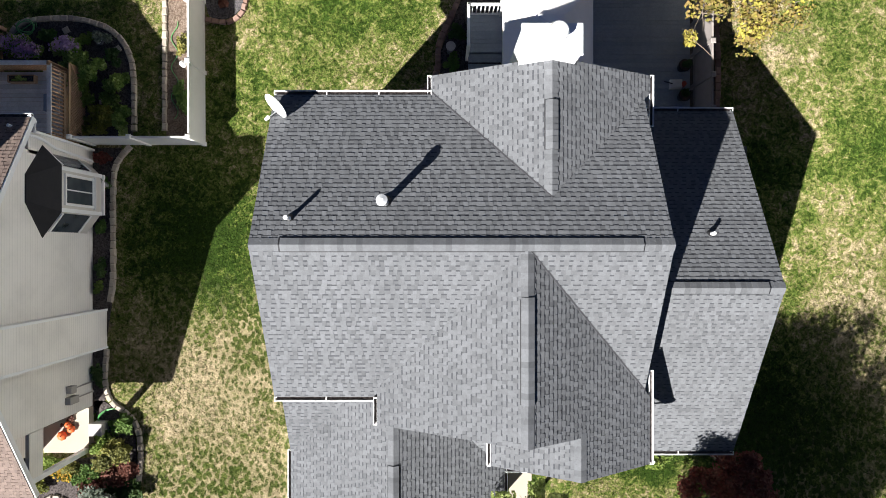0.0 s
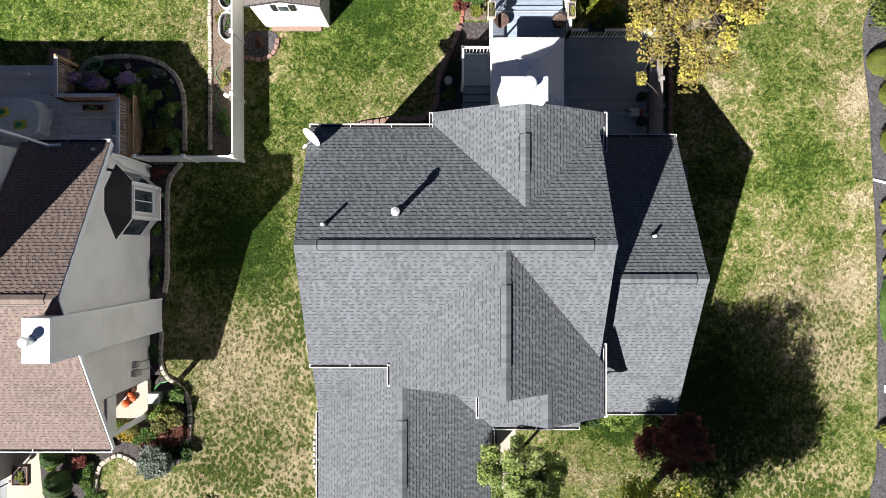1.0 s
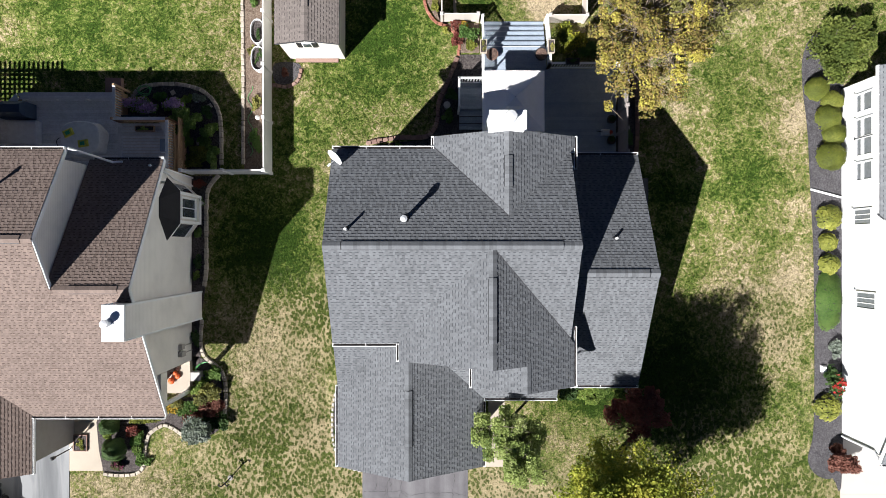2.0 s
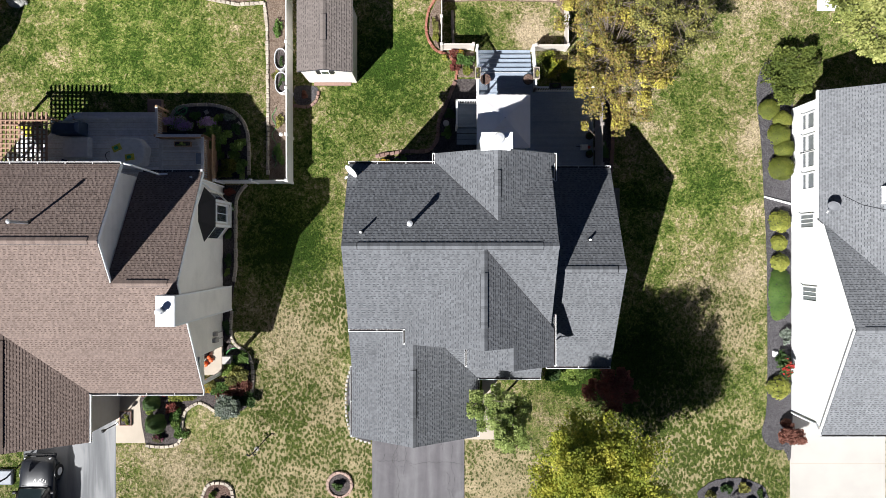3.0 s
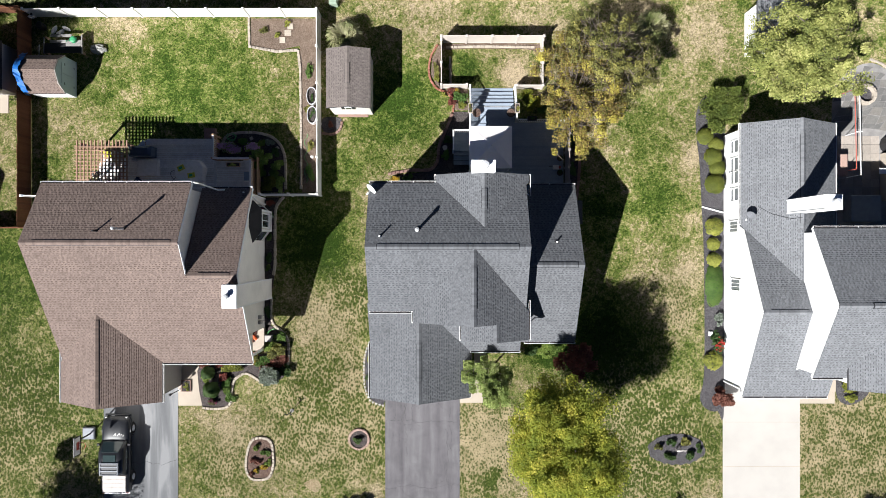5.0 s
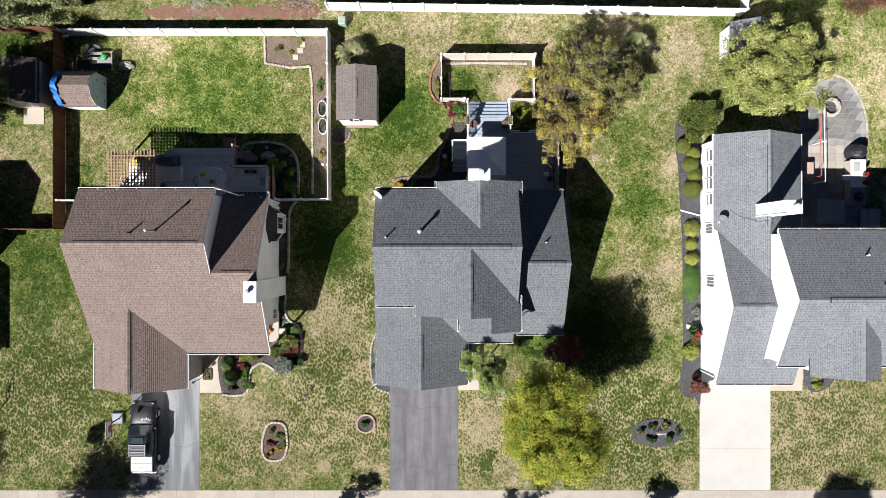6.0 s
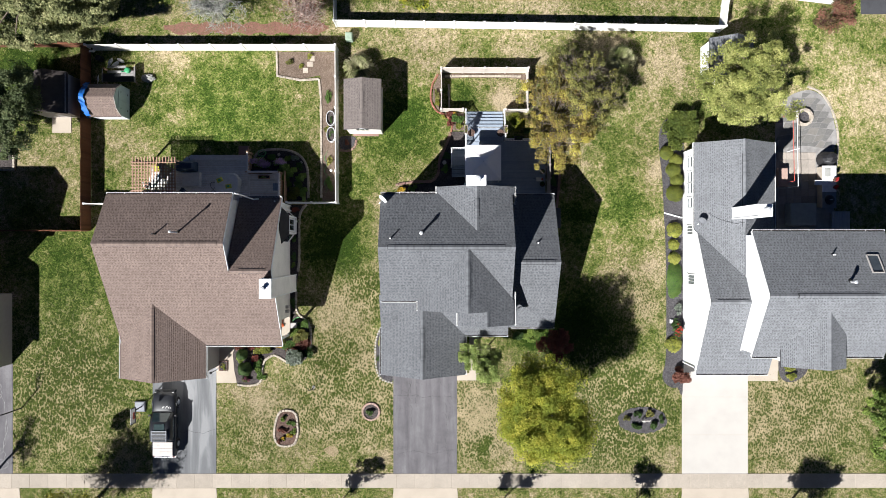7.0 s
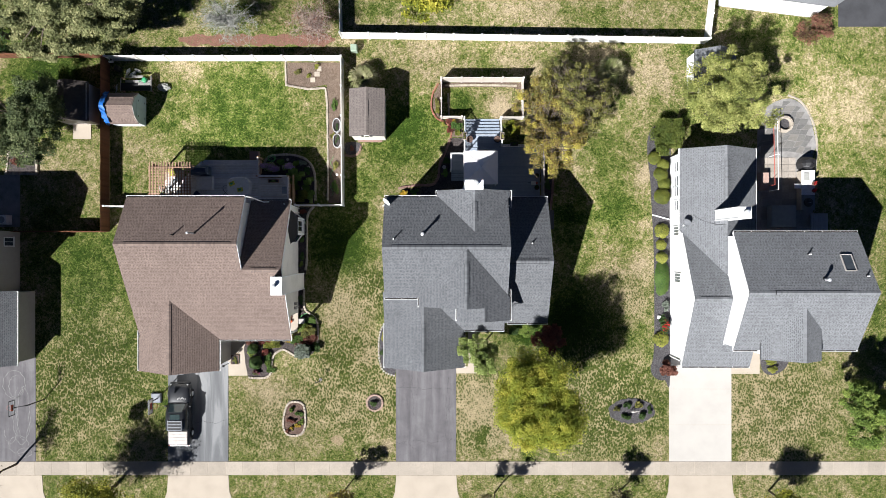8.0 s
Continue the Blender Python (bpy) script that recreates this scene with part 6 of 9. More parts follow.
pg = thing("pergola", "brown wooden lattice pergola beside the deck", "pergola")
PZ = 2.55
for x in (-23.9, -20.9):
    for y in (4.4, 6.95):
        part("post", Mesh().box(x - 0.06, x + 0.06, y - 0.06, y + 0.06, -0.1, PZ), "pergola_wood", pg)
for y in (4.45, 6.6, 6.8):
    part("beam", Mesh().beam((-24.25, y, PZ + 0.05), (-20.5, y, PZ + 0.05), 0.05, 0.14), "pergola_wood", pg)
for i in range(15):
    x = -24.05 + i * 0.235
    part("rafter", Mesh().beam((x, 4.1, PZ + 0.16), (x, 7.15, PZ + 0.16), 0.07, 0.09), "pergola_wood", pg)
for i in range(11):
    y = 4.3 + i * 0.24
    part("slat", Mesh().beam((-24.15, y, PZ + 0.23), (-20.65, y, PZ + 0.23), 0.07, 0.05), "pergola_wood", pg)
flat("patio", [(-23.95, 4.6), (-22.36, 4.5), (-22.36, 6.7), (-23.0, 6.9), (-23.9, 6.6)], "pale_concrete", "pale paving under the pergola", 0.03, "patio")


# ---- sheds ----
def shed(x0, x1, y0, y1, eave, ridge, axis, wall, material, label, seed, over=0.12, shingled=True):
    th = thing("shed", label, "shed")
    part("wall", block(Mesh(), x0, x1, y0, y1, eave, ridge - 0.1, axis), wall, th)
    if axis == "y":
        xm = (x0 + x1) / 2
        pt = (ridge - eave) / (xm - x0)
        a, b = Plane(xm, 0, ridge, "W", pt), Plane(xm, 0, ridge, "E", pt)
        pls = [(a, [(xm, y0 - over), (xm, y1 + over), (x0 - over, y1 + over), (x0 - over, y0 - over)]), (b, [(xm, y0 - over), (x1 + over, y0 - over), (x1 + over, y1 + over), (xm, y1 + over)])]
        ends = ((xm, y0 - over, ridge), (xm, y1 + over, ridge))
    else:
        ym = (y0 + y1) / 2
        pt = (ridge - eave) / (ym - y0)
        a, b = Plane(0, ym, ridge, "S", pt), Plane(0, ym, ridge, "N", pt)
        pls = [(a, [(x0 - over, ym), (x0 - over, y0 - over), (x1 + over, y0 - over), (x1 + over, ym)]), (b, [(x0 - over, ym), (x1 + over, ym), (x1 + over, y1 + over), (x0 - over, y1 + over)])]
        ends = ((x0 - over, ym, ridge), (x1 + over, ym, ridge))
    if shingled:
        roof(th, pls, material, seed)
        ridge_cap(th, *ends, material, drop=pt, width=0.13)
    else:
        for pl, poly in pls:
            d = Mesh()
            deck_solid(d, pl, poly, 0.08)
            part("roof_slope", d, material, th)
    return th


sd = shed(-7.56, -4.87, 9.4, 13.08, 2.75, 3.2, "y", "cream", "shingle_shed", "cream garden shed with a taupe shingle roof", 81)
ridge_cap(sd, (-6.215, 10.8, 3.21), (-6.215, 12.1, 3.21), "shingle_shed", drop=0.335, vent=(0.0, 1.0))
for k, (a, b) in enumerate(((-6.5, -6.05),)):
    part("window", Mesh().box(a, b, 9.35, 9.41, 2.0, 2.5), "white", sd)
    part("pane", Mesh().box(a + 0.05, b - 0.05, 9.33, 9.37, 2.05, 2.45), "glass", sd)
for a in (-6.73, -6.03):
    part("shutter", Mesh().box(a, a + 0.2, 9.34, 9.4, 1.98, 2.52), "black", sd)
part("step", Mesh().box(-7.3, -5.2, 9.22, 9.39, 0.0, 0.1), "brick_pink", sd)
shed(21.1, 24.3, 13.45, 16.45, 2.2, 3.2, "y", "white_siding", "shingle_white_house", "white shed with a grey roof under a tree", 83)
shed(-32.3, -29.55, 10.75, 13.8, 2.2, 3.1, "y", "grey_siding", "dark_roof", "grey shed with a dark roof in tree shade", 85, shingled=False)
slab("shed_pad", -31.9, -30.35, 9.5, 10.8, "concrete", "concrete pad before the dark shed", 0.05)


def barn_shed():
    """Small shed with a barn-shaped gambrel roof, its ridge running east-west."""
    th = thing("shed", "small barn-roofed shed with pale blue doors", "shed")
    y0, y1, x0, x1 = 10.6, 13.05, -28.1, -25.62
    ym = (y0 + y1) / 2
    prof = [(y0, 0), (y0, 1.5), (y0 + 0.45, 2.25), (ym, 2.65), (y1 - 0.45, 2.25), (y1, 1.5), (y1, 0)]
    part("wall", Mesh().prism([(x1, y, z) for y, z in prof], [(x0, y, z) for y, z in prof]), "white_siding", th)
    sS, sN = Plane(0, ym, 2.72, "S", 0.5), Plane(0, ym, 2.72, "N", 0.5)
    lo, hi = Plane(0, y0 + 0.45, 2.32, "S", 1.6), Plane(0, y1 - 0.45, 2.32, "N", 1.6)
    roof(th, [(sS, [(x0, ym), (x0, y0 + 0.45), (x1 + 0.05, y0 + 0.45), (x1 + 0.05, ym)]), (sN, [(x0, ym), (x1 + 0.05, ym), (x1 + 0.05, y1 - 0.45), (x0, y1 - 0.45)]),
              (lo, [(x0, y0 + 0.45), (x0, y0 - 0.08), (x1 + 0.05, y0 - 0.08), (x1 + 0.05, y0 + 0.45)]), (hi, [(x0, y1 - 0.45), (x1 + 0.05, y1 - 0.45), (x1 + 0.05, y1 + 0.08), (x0, y1 + 0.08)])], "shingle_brown", 91)
    part("gable_front", Mesh().prism([(x1 + 0.02, y, z - 0.03) for y, z in prof], [(x1, y, z - 0.03) for y, z in prof]), "teal", th, "pale blue gable front")
    for y in (ym - 0.72, ym + 0.02):
        d = part("door", Mesh().box(x1 + 0.025, x1 + 0.055, y, y + 0.7, 0.1, 1.85), "teal", th, "pale blue shed door")
        for z in (0.4, 1.5):
            part("hinge", Mesh().box(x1 + 0.055, x1 + 0.07, y + (0.0 if y < ym - 0.1 else 0.55), y + (0.15 if y < ym - 0.1 else 0.7), z - 0.03, z + 0.03), "black", d)
    for (ya, za), (yb, zb) in zip(prof[1:5], prof[2:6]):
        part("gable_trim", Mesh().beam((x1 + 0.06, ya, za + 0.02), (x1 + 0.06, yb, zb + 0.02), 0.06, 0.08), "grey_siding", th)
    tp = Mesh()
    for i in range(18):
        for j in range(6):
            def q(a, b):
                r = random.Random(a * 10 + b)
                f = a / 18
                y = y0 - 0.12 + (y1 - y0 + 0.24) * f
                z = 2.78 - abs(f - 0.5) ** 1.6 * 3.0 - max(0, b - 2) * 0.3
                return (x0 + 0.3 - min(b, 2) * 0.2 - max(0, b - 2) * 0.05 + r.uniform(-0.06, 0.06), y + r.uniform(-0.04, 0.04), z + 0.06 + r.uniform(-0.05, 0.05))
            tp.face([q(i, j), q(i + 1, j), q(i + 1, j + 1), q(i, j + 1)])
    single("tarpaulin", tp, "tarp", "crumpled blue tarpaulin over the shed's end", "tarpaulin")


barn_shed()


# ---- plants ----
def leaf_mesh(name, pts, size, seed, up=0.5, stretch=1.5, out=None):
    """One small pointed leaf or spray at each point, turned at random, more or less facing up."""
    rs = np.random.RandomState(seed)
    pts = np.asarray(pts, float)
    n = len(pts)
    nrm = rs.normal(size=(n, 3))
    nrm /= np.linalg.norm(nrm, axis=1)[:, None]
    nrm[:, 2] = np.abs(nrm[:, 2]) + up
    if out is not None:
        nrm = nrm * 0.95 + out * 0.55
    nrm /= np.linalg.norm(nrm, axis=1)[:, None]
    a = np.cross(nrm, rs.normal(size=(n, 3)))
    a /= np.linalg.norm(a, axis=1)[:, None] + 1e-9
    b = np.cross(nrm, a)
    s = size * rs.uniform(0.6, 1.3, n)[:, None]
    v = np.stack([pts - a * s * stretch / 2, pts - b * s / 2 + nrm * s * 0.12, pts + a * s * stretch / 2, pts + b * s / 2 + nrm * s * 0.12], 1).reshape(-1, 3)
    me = bpy.data.meshes.new(name)
    me.from_pydata(v.tolist(), [], np.arange(4 * n).reshape(-1, 4).tolist())
    me.update()
    return me


def cloud(n, centre, radii, clumps, seed, spread=0.3, shell=0.6, give_out=False):
    """Points in clumps that fill an uneven, lobed ellipsoid."""
    rs = np.random.RandomState(seed)
    lobes = max(4, clumps // 11)
    g = rs.normal(size=(lobes, 3))
    g /= np.linalg.norm(g, axis=1)[:, None]
    g *= rs.uniform(0.25, 0.78, lobes)[:, None]
    c = rs.normal(size=(clumps, 3))
    c /= np.linalg.norm(c, axis=1)[:, None]
    own = rs.randint(0, lobes, clumps)
    c = g[own] + c * (rs.uniform(shell, 1.0, clumps) * rs.uniform(0.38, 0.6, lobes)[own])[:, None]
    pick = rs.randint(0, clumps, n)
    sz = rs.uniform(0.5, 1.3, clumps)[pick][:, None] * spread
    reach = np.linalg.norm(c, axis=1)[:, None]
    c = np.where(reach > 0.85, c * (0.85 + 0.35 * (reach - 0.85)) / (reach + 1e-9), c)
    p = c[pick] + np.clip(rs.normal(size=(n, 3)), -1.5, 1.5) * sz * 0.42
    if give_out:
        # leaves face away from the heart of their spray and of the crown
        d = (p - c[pick]) * np.asarray(radii)
        d /= np.linalg.norm(d, axis=1)[:, None] + 1e-9
        e = p / (np.linalg.norm(p, axis=1)[:, None] + 1e-9)
        return p * np.asarray(radii) + np.asarray(centre), c * np.asarray(radii) + np.asarray(centre), d + 0.45 * e
    return p * np.asarray(radii) + np.asarray(centre), c * np.asarray(radii) + np.asarray(centre)


def tree(at, height, radii, crown_z, material, n, size, seed, label, trunk=0.14, clumps=60, twigs=0, spread=0.3, shell=0.55, category="tree", limbs=9, lean=(0, 0), taper=0.0, bark="bark"):
    th = thing("tree", label, category, at=(at[0], at[1], 0))
    rs = random.Random(seed)
    pts, cs, out = cloud(n, (lean[0], lean[1], crown_z), radii, clumps, seed, spread, shell, True)
    if taper:      # narrower towards the top
        for q in (pts, cs):
            f = 1 - taper * np.clip((q[:, 2:3] - crown_z) / radii[2], -1, 1)
            q[:, :2] = np.array(lean) + (q[:, :2] - np.array(lean)) * f
    pts[:, 2] = np.maximum(pts[:, 2], 0.12)
    tm = Mesh()
    top = crown_z + radii[2] * 0.5
    bend = (rs.uniform(-0.12, 0.12), rs.uniform(-0.12, 0.12))
    spine = [(0, 0, -0.1), (bend[0], bend[1], top * 0.4), (lean[0] * 0.6, lean[1] * 0.6, top * 0.75), (lean[0], lean[1], top)]
    tm.tube(spine, [trunk * 1.25, trunk, trunk * 0.6, trunk * 0.15], 9)
    part("trunk", tm, bark, th, smooth=True)
    lm = Mesh()
    ends = sorted(range(len(cs)), key=lambda i: rs.random())[:max(limbs, twigs)]
    for k, i in enumerate(ends):
        f = rs.uniform(0.35, 0.8)
        p = Vector((lean[0] * f, lean[1] * f, top * f))
        q = Vector(cs[i])
        mid = (p + q) / 2 + Vector((0, 0, 0.18 * (q - p).length))
        r = trunk * (0.42 if k < limbs else 0.2)
        lm.tube([p, mid, q], [r, r * 0.55, r * 0.16], 5, caps=False)
        if twigs:
            for _ in range(5):
                d = Vector((rs.gauss(0, 1), rs.gauss(0, 1), rs.uniform(-0.1, 1))).normalized() * rs.uniform(0.35, 0.9)
                s = mid + (q - mid) * rs.uniform(0.3, 1)
                lm.tube([s, s + d * 0.6 + Vector((0, 0, 0.05)), s + d], [0.016, 0.011, 0.004], 3, caps=False)
    part("branching", lm, bark, th)
    me = leaf_mesh("crown", pts, size, seed, out=out)
    part("crown", me, material, th)
    return th


def shrub(at, r, h, material, n, size, seed, label, name="shrub", category="shrub", tight=False, flowers=None, share=0.15, up=0.5, bumpy=0.06):
    th = thing(name, label, category, at=(at[0], at[1], 0))
    rs = np.random.RandomState(seed)
    if tight:
        d = rs.normal(size=(n, 3))
        d /= np.linalg.norm(d, axis=1)[:, None]
        d[:, 2] = np.abs(d[:, 2]) * 1.0 - 0.12
        k = rs.uniform(0.78, 1.04, n)[:, None] * (1 + bumpy * np.sin(5 * d[:, :1] + seed) * np.cos(4 * d[:, 1:2]) + bumpy * np.sin(9 * d[:, 1:2] + 2 * seed) * np.sin(8 * d[:, 2:] + 7 * d[:, :1]))
        rr = (r, r) if isinstance(r, (int, float)) else r
        pts = d * k * np.array([rr[0], rr[1], h * 0.62]) + np.array([0, 0, h * 0.42])
    else:
        rr = (r, r) if isinstance(r, (int, float)) else r
        pts, _ = cloud(n, (0, 0, h * 0.5), (rr[0] * 1.0, rr[1] * 1.0, h * 0.5), 30, seed, 0.36, 0.2)
    pts[:, 2] = np.maximum(pts[:, 2], 0.04)
    part("foliage", leaf_mesh("foliage", pts, size, seed, up), material, th)
    st = Mesh()
    q = random.Random(seed)
    for _ in range(5):
        a = q.uniform(0, math.tau)
        st.tube([(0.03 * math.cos(a), 0.03 * math.sin(a), -0.05), (rr[0] * 0.5 * math.cos(a), rr[1] * 0.5 * math.sin(a), h * 0.6)], [0.025, 0.008], 5)
    part("stem", st, "bark", th)
    if flowers:
        sel = pts[np.argsort(-pts[:, 2] + rs.uniform(0, h * 0.5, len(pts)))[:int(n * share)]] + np.array([0, 0, 0.04])
        part("blossom", leaf_mesh("blossom", sel, size * 1.0, seed + 1, 1.2, 1.1), flowers, th)
    return th


tree((7.5, -11.4), 10.3, (3.7, 4.1, 3.0), 7.3, "leaf_front", 112000, 0.082, 31, "broad front-lawn tree with yellow-green leaves", 0.17, 620, spread=0.19, shell=0.3, taper=0.1)
tree((3.1, -8.6), 5.0, (2.0, 2.25, 1.5), 3.9, "leaf_porch", 30000, 0.07, 4, "small airy tree by the front porch", 0.06, 80, twigs=20, spread=0.2)
tree((9.0, -7.0), 3.4, (1.75, 1.8, 1.3), 2.3, "leaf_red", 13000, 0.08, 5, "small dark red maple beside the house", 0.07, 50, spread=0.26)
tree((8.5, 9.9), 6.0, (3.4, 4.2, 1.9), 3.9, "leaf_autumn", 30000, 0.082, 6, "thinning tree with yellow autumn leaves", 0.13, 190, twigs=150, spread=0.13)
tree((10.8, 12.6), 6.2, (3.9, 4.0, 2.0), 3.8, "leaf_olive", 21000, 0.08, 7, "thinning olive tree with many bare twigs", 0.14, 190, twigs=190, spread=0.13)
tree((23.2, 12.9), 7.5, (4.2, 4.1, 2.6), 5.0, "leaf_pale", 62000, 0.085, 77, "large pale yellow-green tree over a white shed", 0.18, 240, twigs=60, spread=0.15)
tree((34.5, -13.2), 7.0, (2.8, 2.8, 2.9), 3.7, "leaf_fresh", 34000, 0.1, 10, "dense green street-side tree", 0.14, 150, spread=0.18)
verge_tree = tree((-28.2, -20.4), 6.0, (3.8, 2.7, 2.0), 4.2, "leaf_yellowgreen", 30000, 0.085, 12, "yellow-green tree on the verge", 0.12, 120)
# bough outside the view, added to cast a shadow lobe on the lawn
part("limb", Mesh().tube([(0, 0, 4.6), (-1.6, 0.3, 6.2), (-3.1, 0.85, 7.2)], [0.07, 0.05, 0.02], 6), "bark", verge_tree)
part("crown", leaf_mesh("crown", cloud(5200, (-3.1, 0.85, 7.2), (0.95, 0.8, 0.8), 30, 5, 0.4, 0.3)[0], 0.085, 6), "leaf_yellowgreen", verge_tree)
tree((-8.5, -20.9), 4.2, (1.62, 1.50, 1.2), 3.0, "leaf_autumn", 1500, 0.13, 13, "young thin street tree", 0.05, 30, twigs=25)
tree((4.5, -21.1), 4.0, (1.50, 1.38, 1.2), 2.9, "leaf_bare", 900, 0.12, 14, "young nearly bare street tree", 0.05, 30, twigs=30)
tree((15.3, -20.9), 4.4, (1.88, 1.62, 1.3), 3.1, "leaf_bare", 1300, 0.13, 15, "young street tree with brown leaves", 0.055, 34, twigs=34)
tree((28.2, -20.9), 5.2, (2.4, 1.9, 1.6), 3.6, "leaf_yellowgreen", 11000, 0.1, 16, "street tree with yellow-green leaves", 0.08, 70)
tree((-36.8, -18.6), 5.5, (1.9, 2.2, 1.5), 3.6, "leaf_bare", 500, 0.1, 17, "bare tree beside a driveway", 0.08, 50, twigs=70)
tree((-29.8, 18.4), 9.0, (7.0, 3.9, 3.2), 6.0, "leaf_sage", 86000, 0.115, 18, "big sage-green tree behind the fence", 0.2, 260, spread=0.13)
tree((-37.5, 18.3), 8.0, (4.0, 3.4, 2.8), 5.2, "leaf_dark", 26000, 0.115, 19, "dark tree behind the board fence", 0.2, 90)
tree((-33.8, 10.6), 7.5, (4.2, 4.7, 2.7), 5.2, "leaf_shade", 44000, 0.1, 20, "grey-green tree shading a dark shed", 0.14, 150, twigs=30, spread=0.17)
tree((-17.7, 18.9), 4.6, (3.0, 2.4, 1.7), 2.6, "leaf_silver", 1100, 0.07, 21, "bare silvery tree behind the fence", 0.07, 190, twigs=180, bark="bark_silver")
tree((-10.9, 18.9), 4.4, (2.6, 2.3, 1.7), 2.5, "leaf_rust", 1500, 0.07, 22, "rust-coloured bare tree behind the fence", 0.07, 170, twigs=170, bark="bark_rose")
tree((-1.6, 20.6), 5.0, (2.6, 2.2, 1.6), 3.4, "leaf_yellowgreen", 6500, 0.14, 23, "yellow-green tree beyond the white fence", 0.09, 70)
shrub((31.5, 19.0), (1.9, 1.6), 2.4, "leaf_brown", 4200, 0.1, 24, "loose rust-brown bush on the back lawn")
shrub((19.15, 9.75), (1.75, 1.7), 2.6, "leaf_bush", 21000, 0.085, 25, "tall leafy yellow-green bush by the white house", up=0.25)
for i, (x, y, r) in enumerate(((18.15, 7.8, 0.70), (18.95, 7.2, 0.64), (18.72, 6.4, 0.76), (19.02, 5.6, 0.68), (18.78, 4.5, 0.86))):
    tagged(shrub((x, y), r * 0.78, r * 1.45, "leaf_clip", 3400, 0.06, 30 + i, "clipped round yellow-green shrub in dark mulch", tight=True, up=0.4), group="clipped shrubs along the white wall")
for i, (x, y, r, mat) in enumerate(((18.85, 1.55, 0.6, "leaf_lime"), (18.8, 0.35, 0.42, "leaf_lime"), (18.85, -0.75, 0.5, "leaf_lime"), (18.8, -7.75, 0.65, "leaf_lime"))):
    shrub((x, y), r, 0.7, mat, 500, 0.13, 40 + i, "small variegated yellow-green shrub in dark mulch", tight=True)
shrub((18.9, -2.5), (0.62, 1.5), 0.55, "leaf_green", 4200, 0.07, 45, "low dense green ground cover in dark mulch", name="ground_cover", category="ground cover", tight=True)
shrub((19.25, -4.85), (0.3, 0.55), 0.5, "leaf_silver", 600, 0.1, 46, "pale silvery perennial in dark mulch")
shrub((19.05, -6.4), (0.6, 0.9), 0.9, "leaf_dark", 900, 0.11, 47, "rose bush with red blossom by the white wall", flowers="flower_red", share=0.1)
shrub((19.3, -10.3), (0.8, 0.8), 1.3, "leaf_rust", 4200, 0.1, 48, "rust-red shrub at the driveway's corner")

def plume_grass(at, r, h, n, seed, label):
    """A fountain of long arching blades."""
    th = thing("ornamental_grass", label, "grass clump", at=(*at, 0))
    rs, m = random.Random(seed), Mesh()
    for _ in range(n):
        a, k = rs.uniform(0, math.tau), rs.uniform(0.35, 1.0)
        ca, sa = math.cos(a), math.sin(a)
        w = rs.uniform(0.012, 0.025)
        prof = [(0.06, 0.0), (0.3 * r * k, h * 0.75 * rs.uniform(0.8, 1.1)), (0.7 * r * k, h * rs.uniform(0.8, 1.0)), (r * k, h * rs.uniform(0.35, 0.75))]
        for (p, z), (q2, z2) in zip(prof, prof[1:]):
            m.face([(p * ca - w * sa, p * sa + w * ca, z), (p * ca + w * sa, p * sa - w * ca, z), (q2 * ca + w * sa, q2 * sa - w * ca, z2), (q2 * ca - w * sa, q2 * sa + w * ca, z2)])
    part("blade_tuft", m, "leaf_straw", th)
    return th


# pavers, hose and small ware in the flower bed
for x, y, a, tone in ((-13.37, 7.72, 0.5, "stone_tan"), (-11.55, 7.06, 0.6, "stone_tan"), (-12.09, 5.24, 0.1, "stone_tan"), (-12.5, 5.3, 0.3, "stone_block")):
    th = thing("paver", "small square paver lying in a mulched flower bed", "paver", at=(x, y, 0.045), turn=a)
    part("slab", Mesh().box(-0.11, 0.11, -0.11, 0.11, 0, 0.04, 0.012), tone, th)
th = thing("stepping_stone", "hexagonal pale blue ornamental stepping stone", "stepping stone", at=(-12.19, 7.37, 0.045))
hexa = [(0.18 * math.cos(i * math.tau / 6), 0.18 * math.sin(i * math.tau / 6)) for i in range(6)]
part("rim", Mesh().prism([(x, y, 0) for x, y in hexa], [(x * 0.96, y * 0.96, 0.05) for x, y in hexa]), "dish_grey", th)
for i in range(3):
    a = i * math.tau / 3 + 0.4
    part("inlay", Mesh().tube([(0.07 * math.cos(a), 0.07 * math.sin(a), 0.048), (0.07 * math.cos(a), 0.07 * math.sin(a), 0.062)], [0.065, 0.05], 10), "white", th)
coil = [((0.30 + 0.08 * math.sin(i * 0.37)) * math.cos(i * 0.42), (0.24 + 0.06 * math.cos(i * 0.29)) * math.sin(i * 0.42), 0.06 + 0.0015 * i) for i in range(62)] + [(-0.45, -0.25, 0.06), (-0.7, -0.6, 0.06)]
th = thing("garden_hose", "coiled grey-green garden hose in the flower bed", "hose", at=(-14.7, 7.82, 0.02))
part("coil", Mesh().tube(coil, 0.016, 6), "hose", th, smooth=True)


single("storage_box", Mesh().box(-13.62, -13.18, 4.7, 5.28, WZD + 0.2, WZD + 0.36, 0.02), "deck_grey", "pale blue-grey plastic box on the wooden deck", "box")


plume_grass((-6.75, 14.55), 1.35, 1.5, 700, 5, "straw-coloured ornamental grass behind the shed")
plume_grass((14.4, 15.2), 1.3, 1.6, 800, 8, "pale ornamental grass on the back lawn")
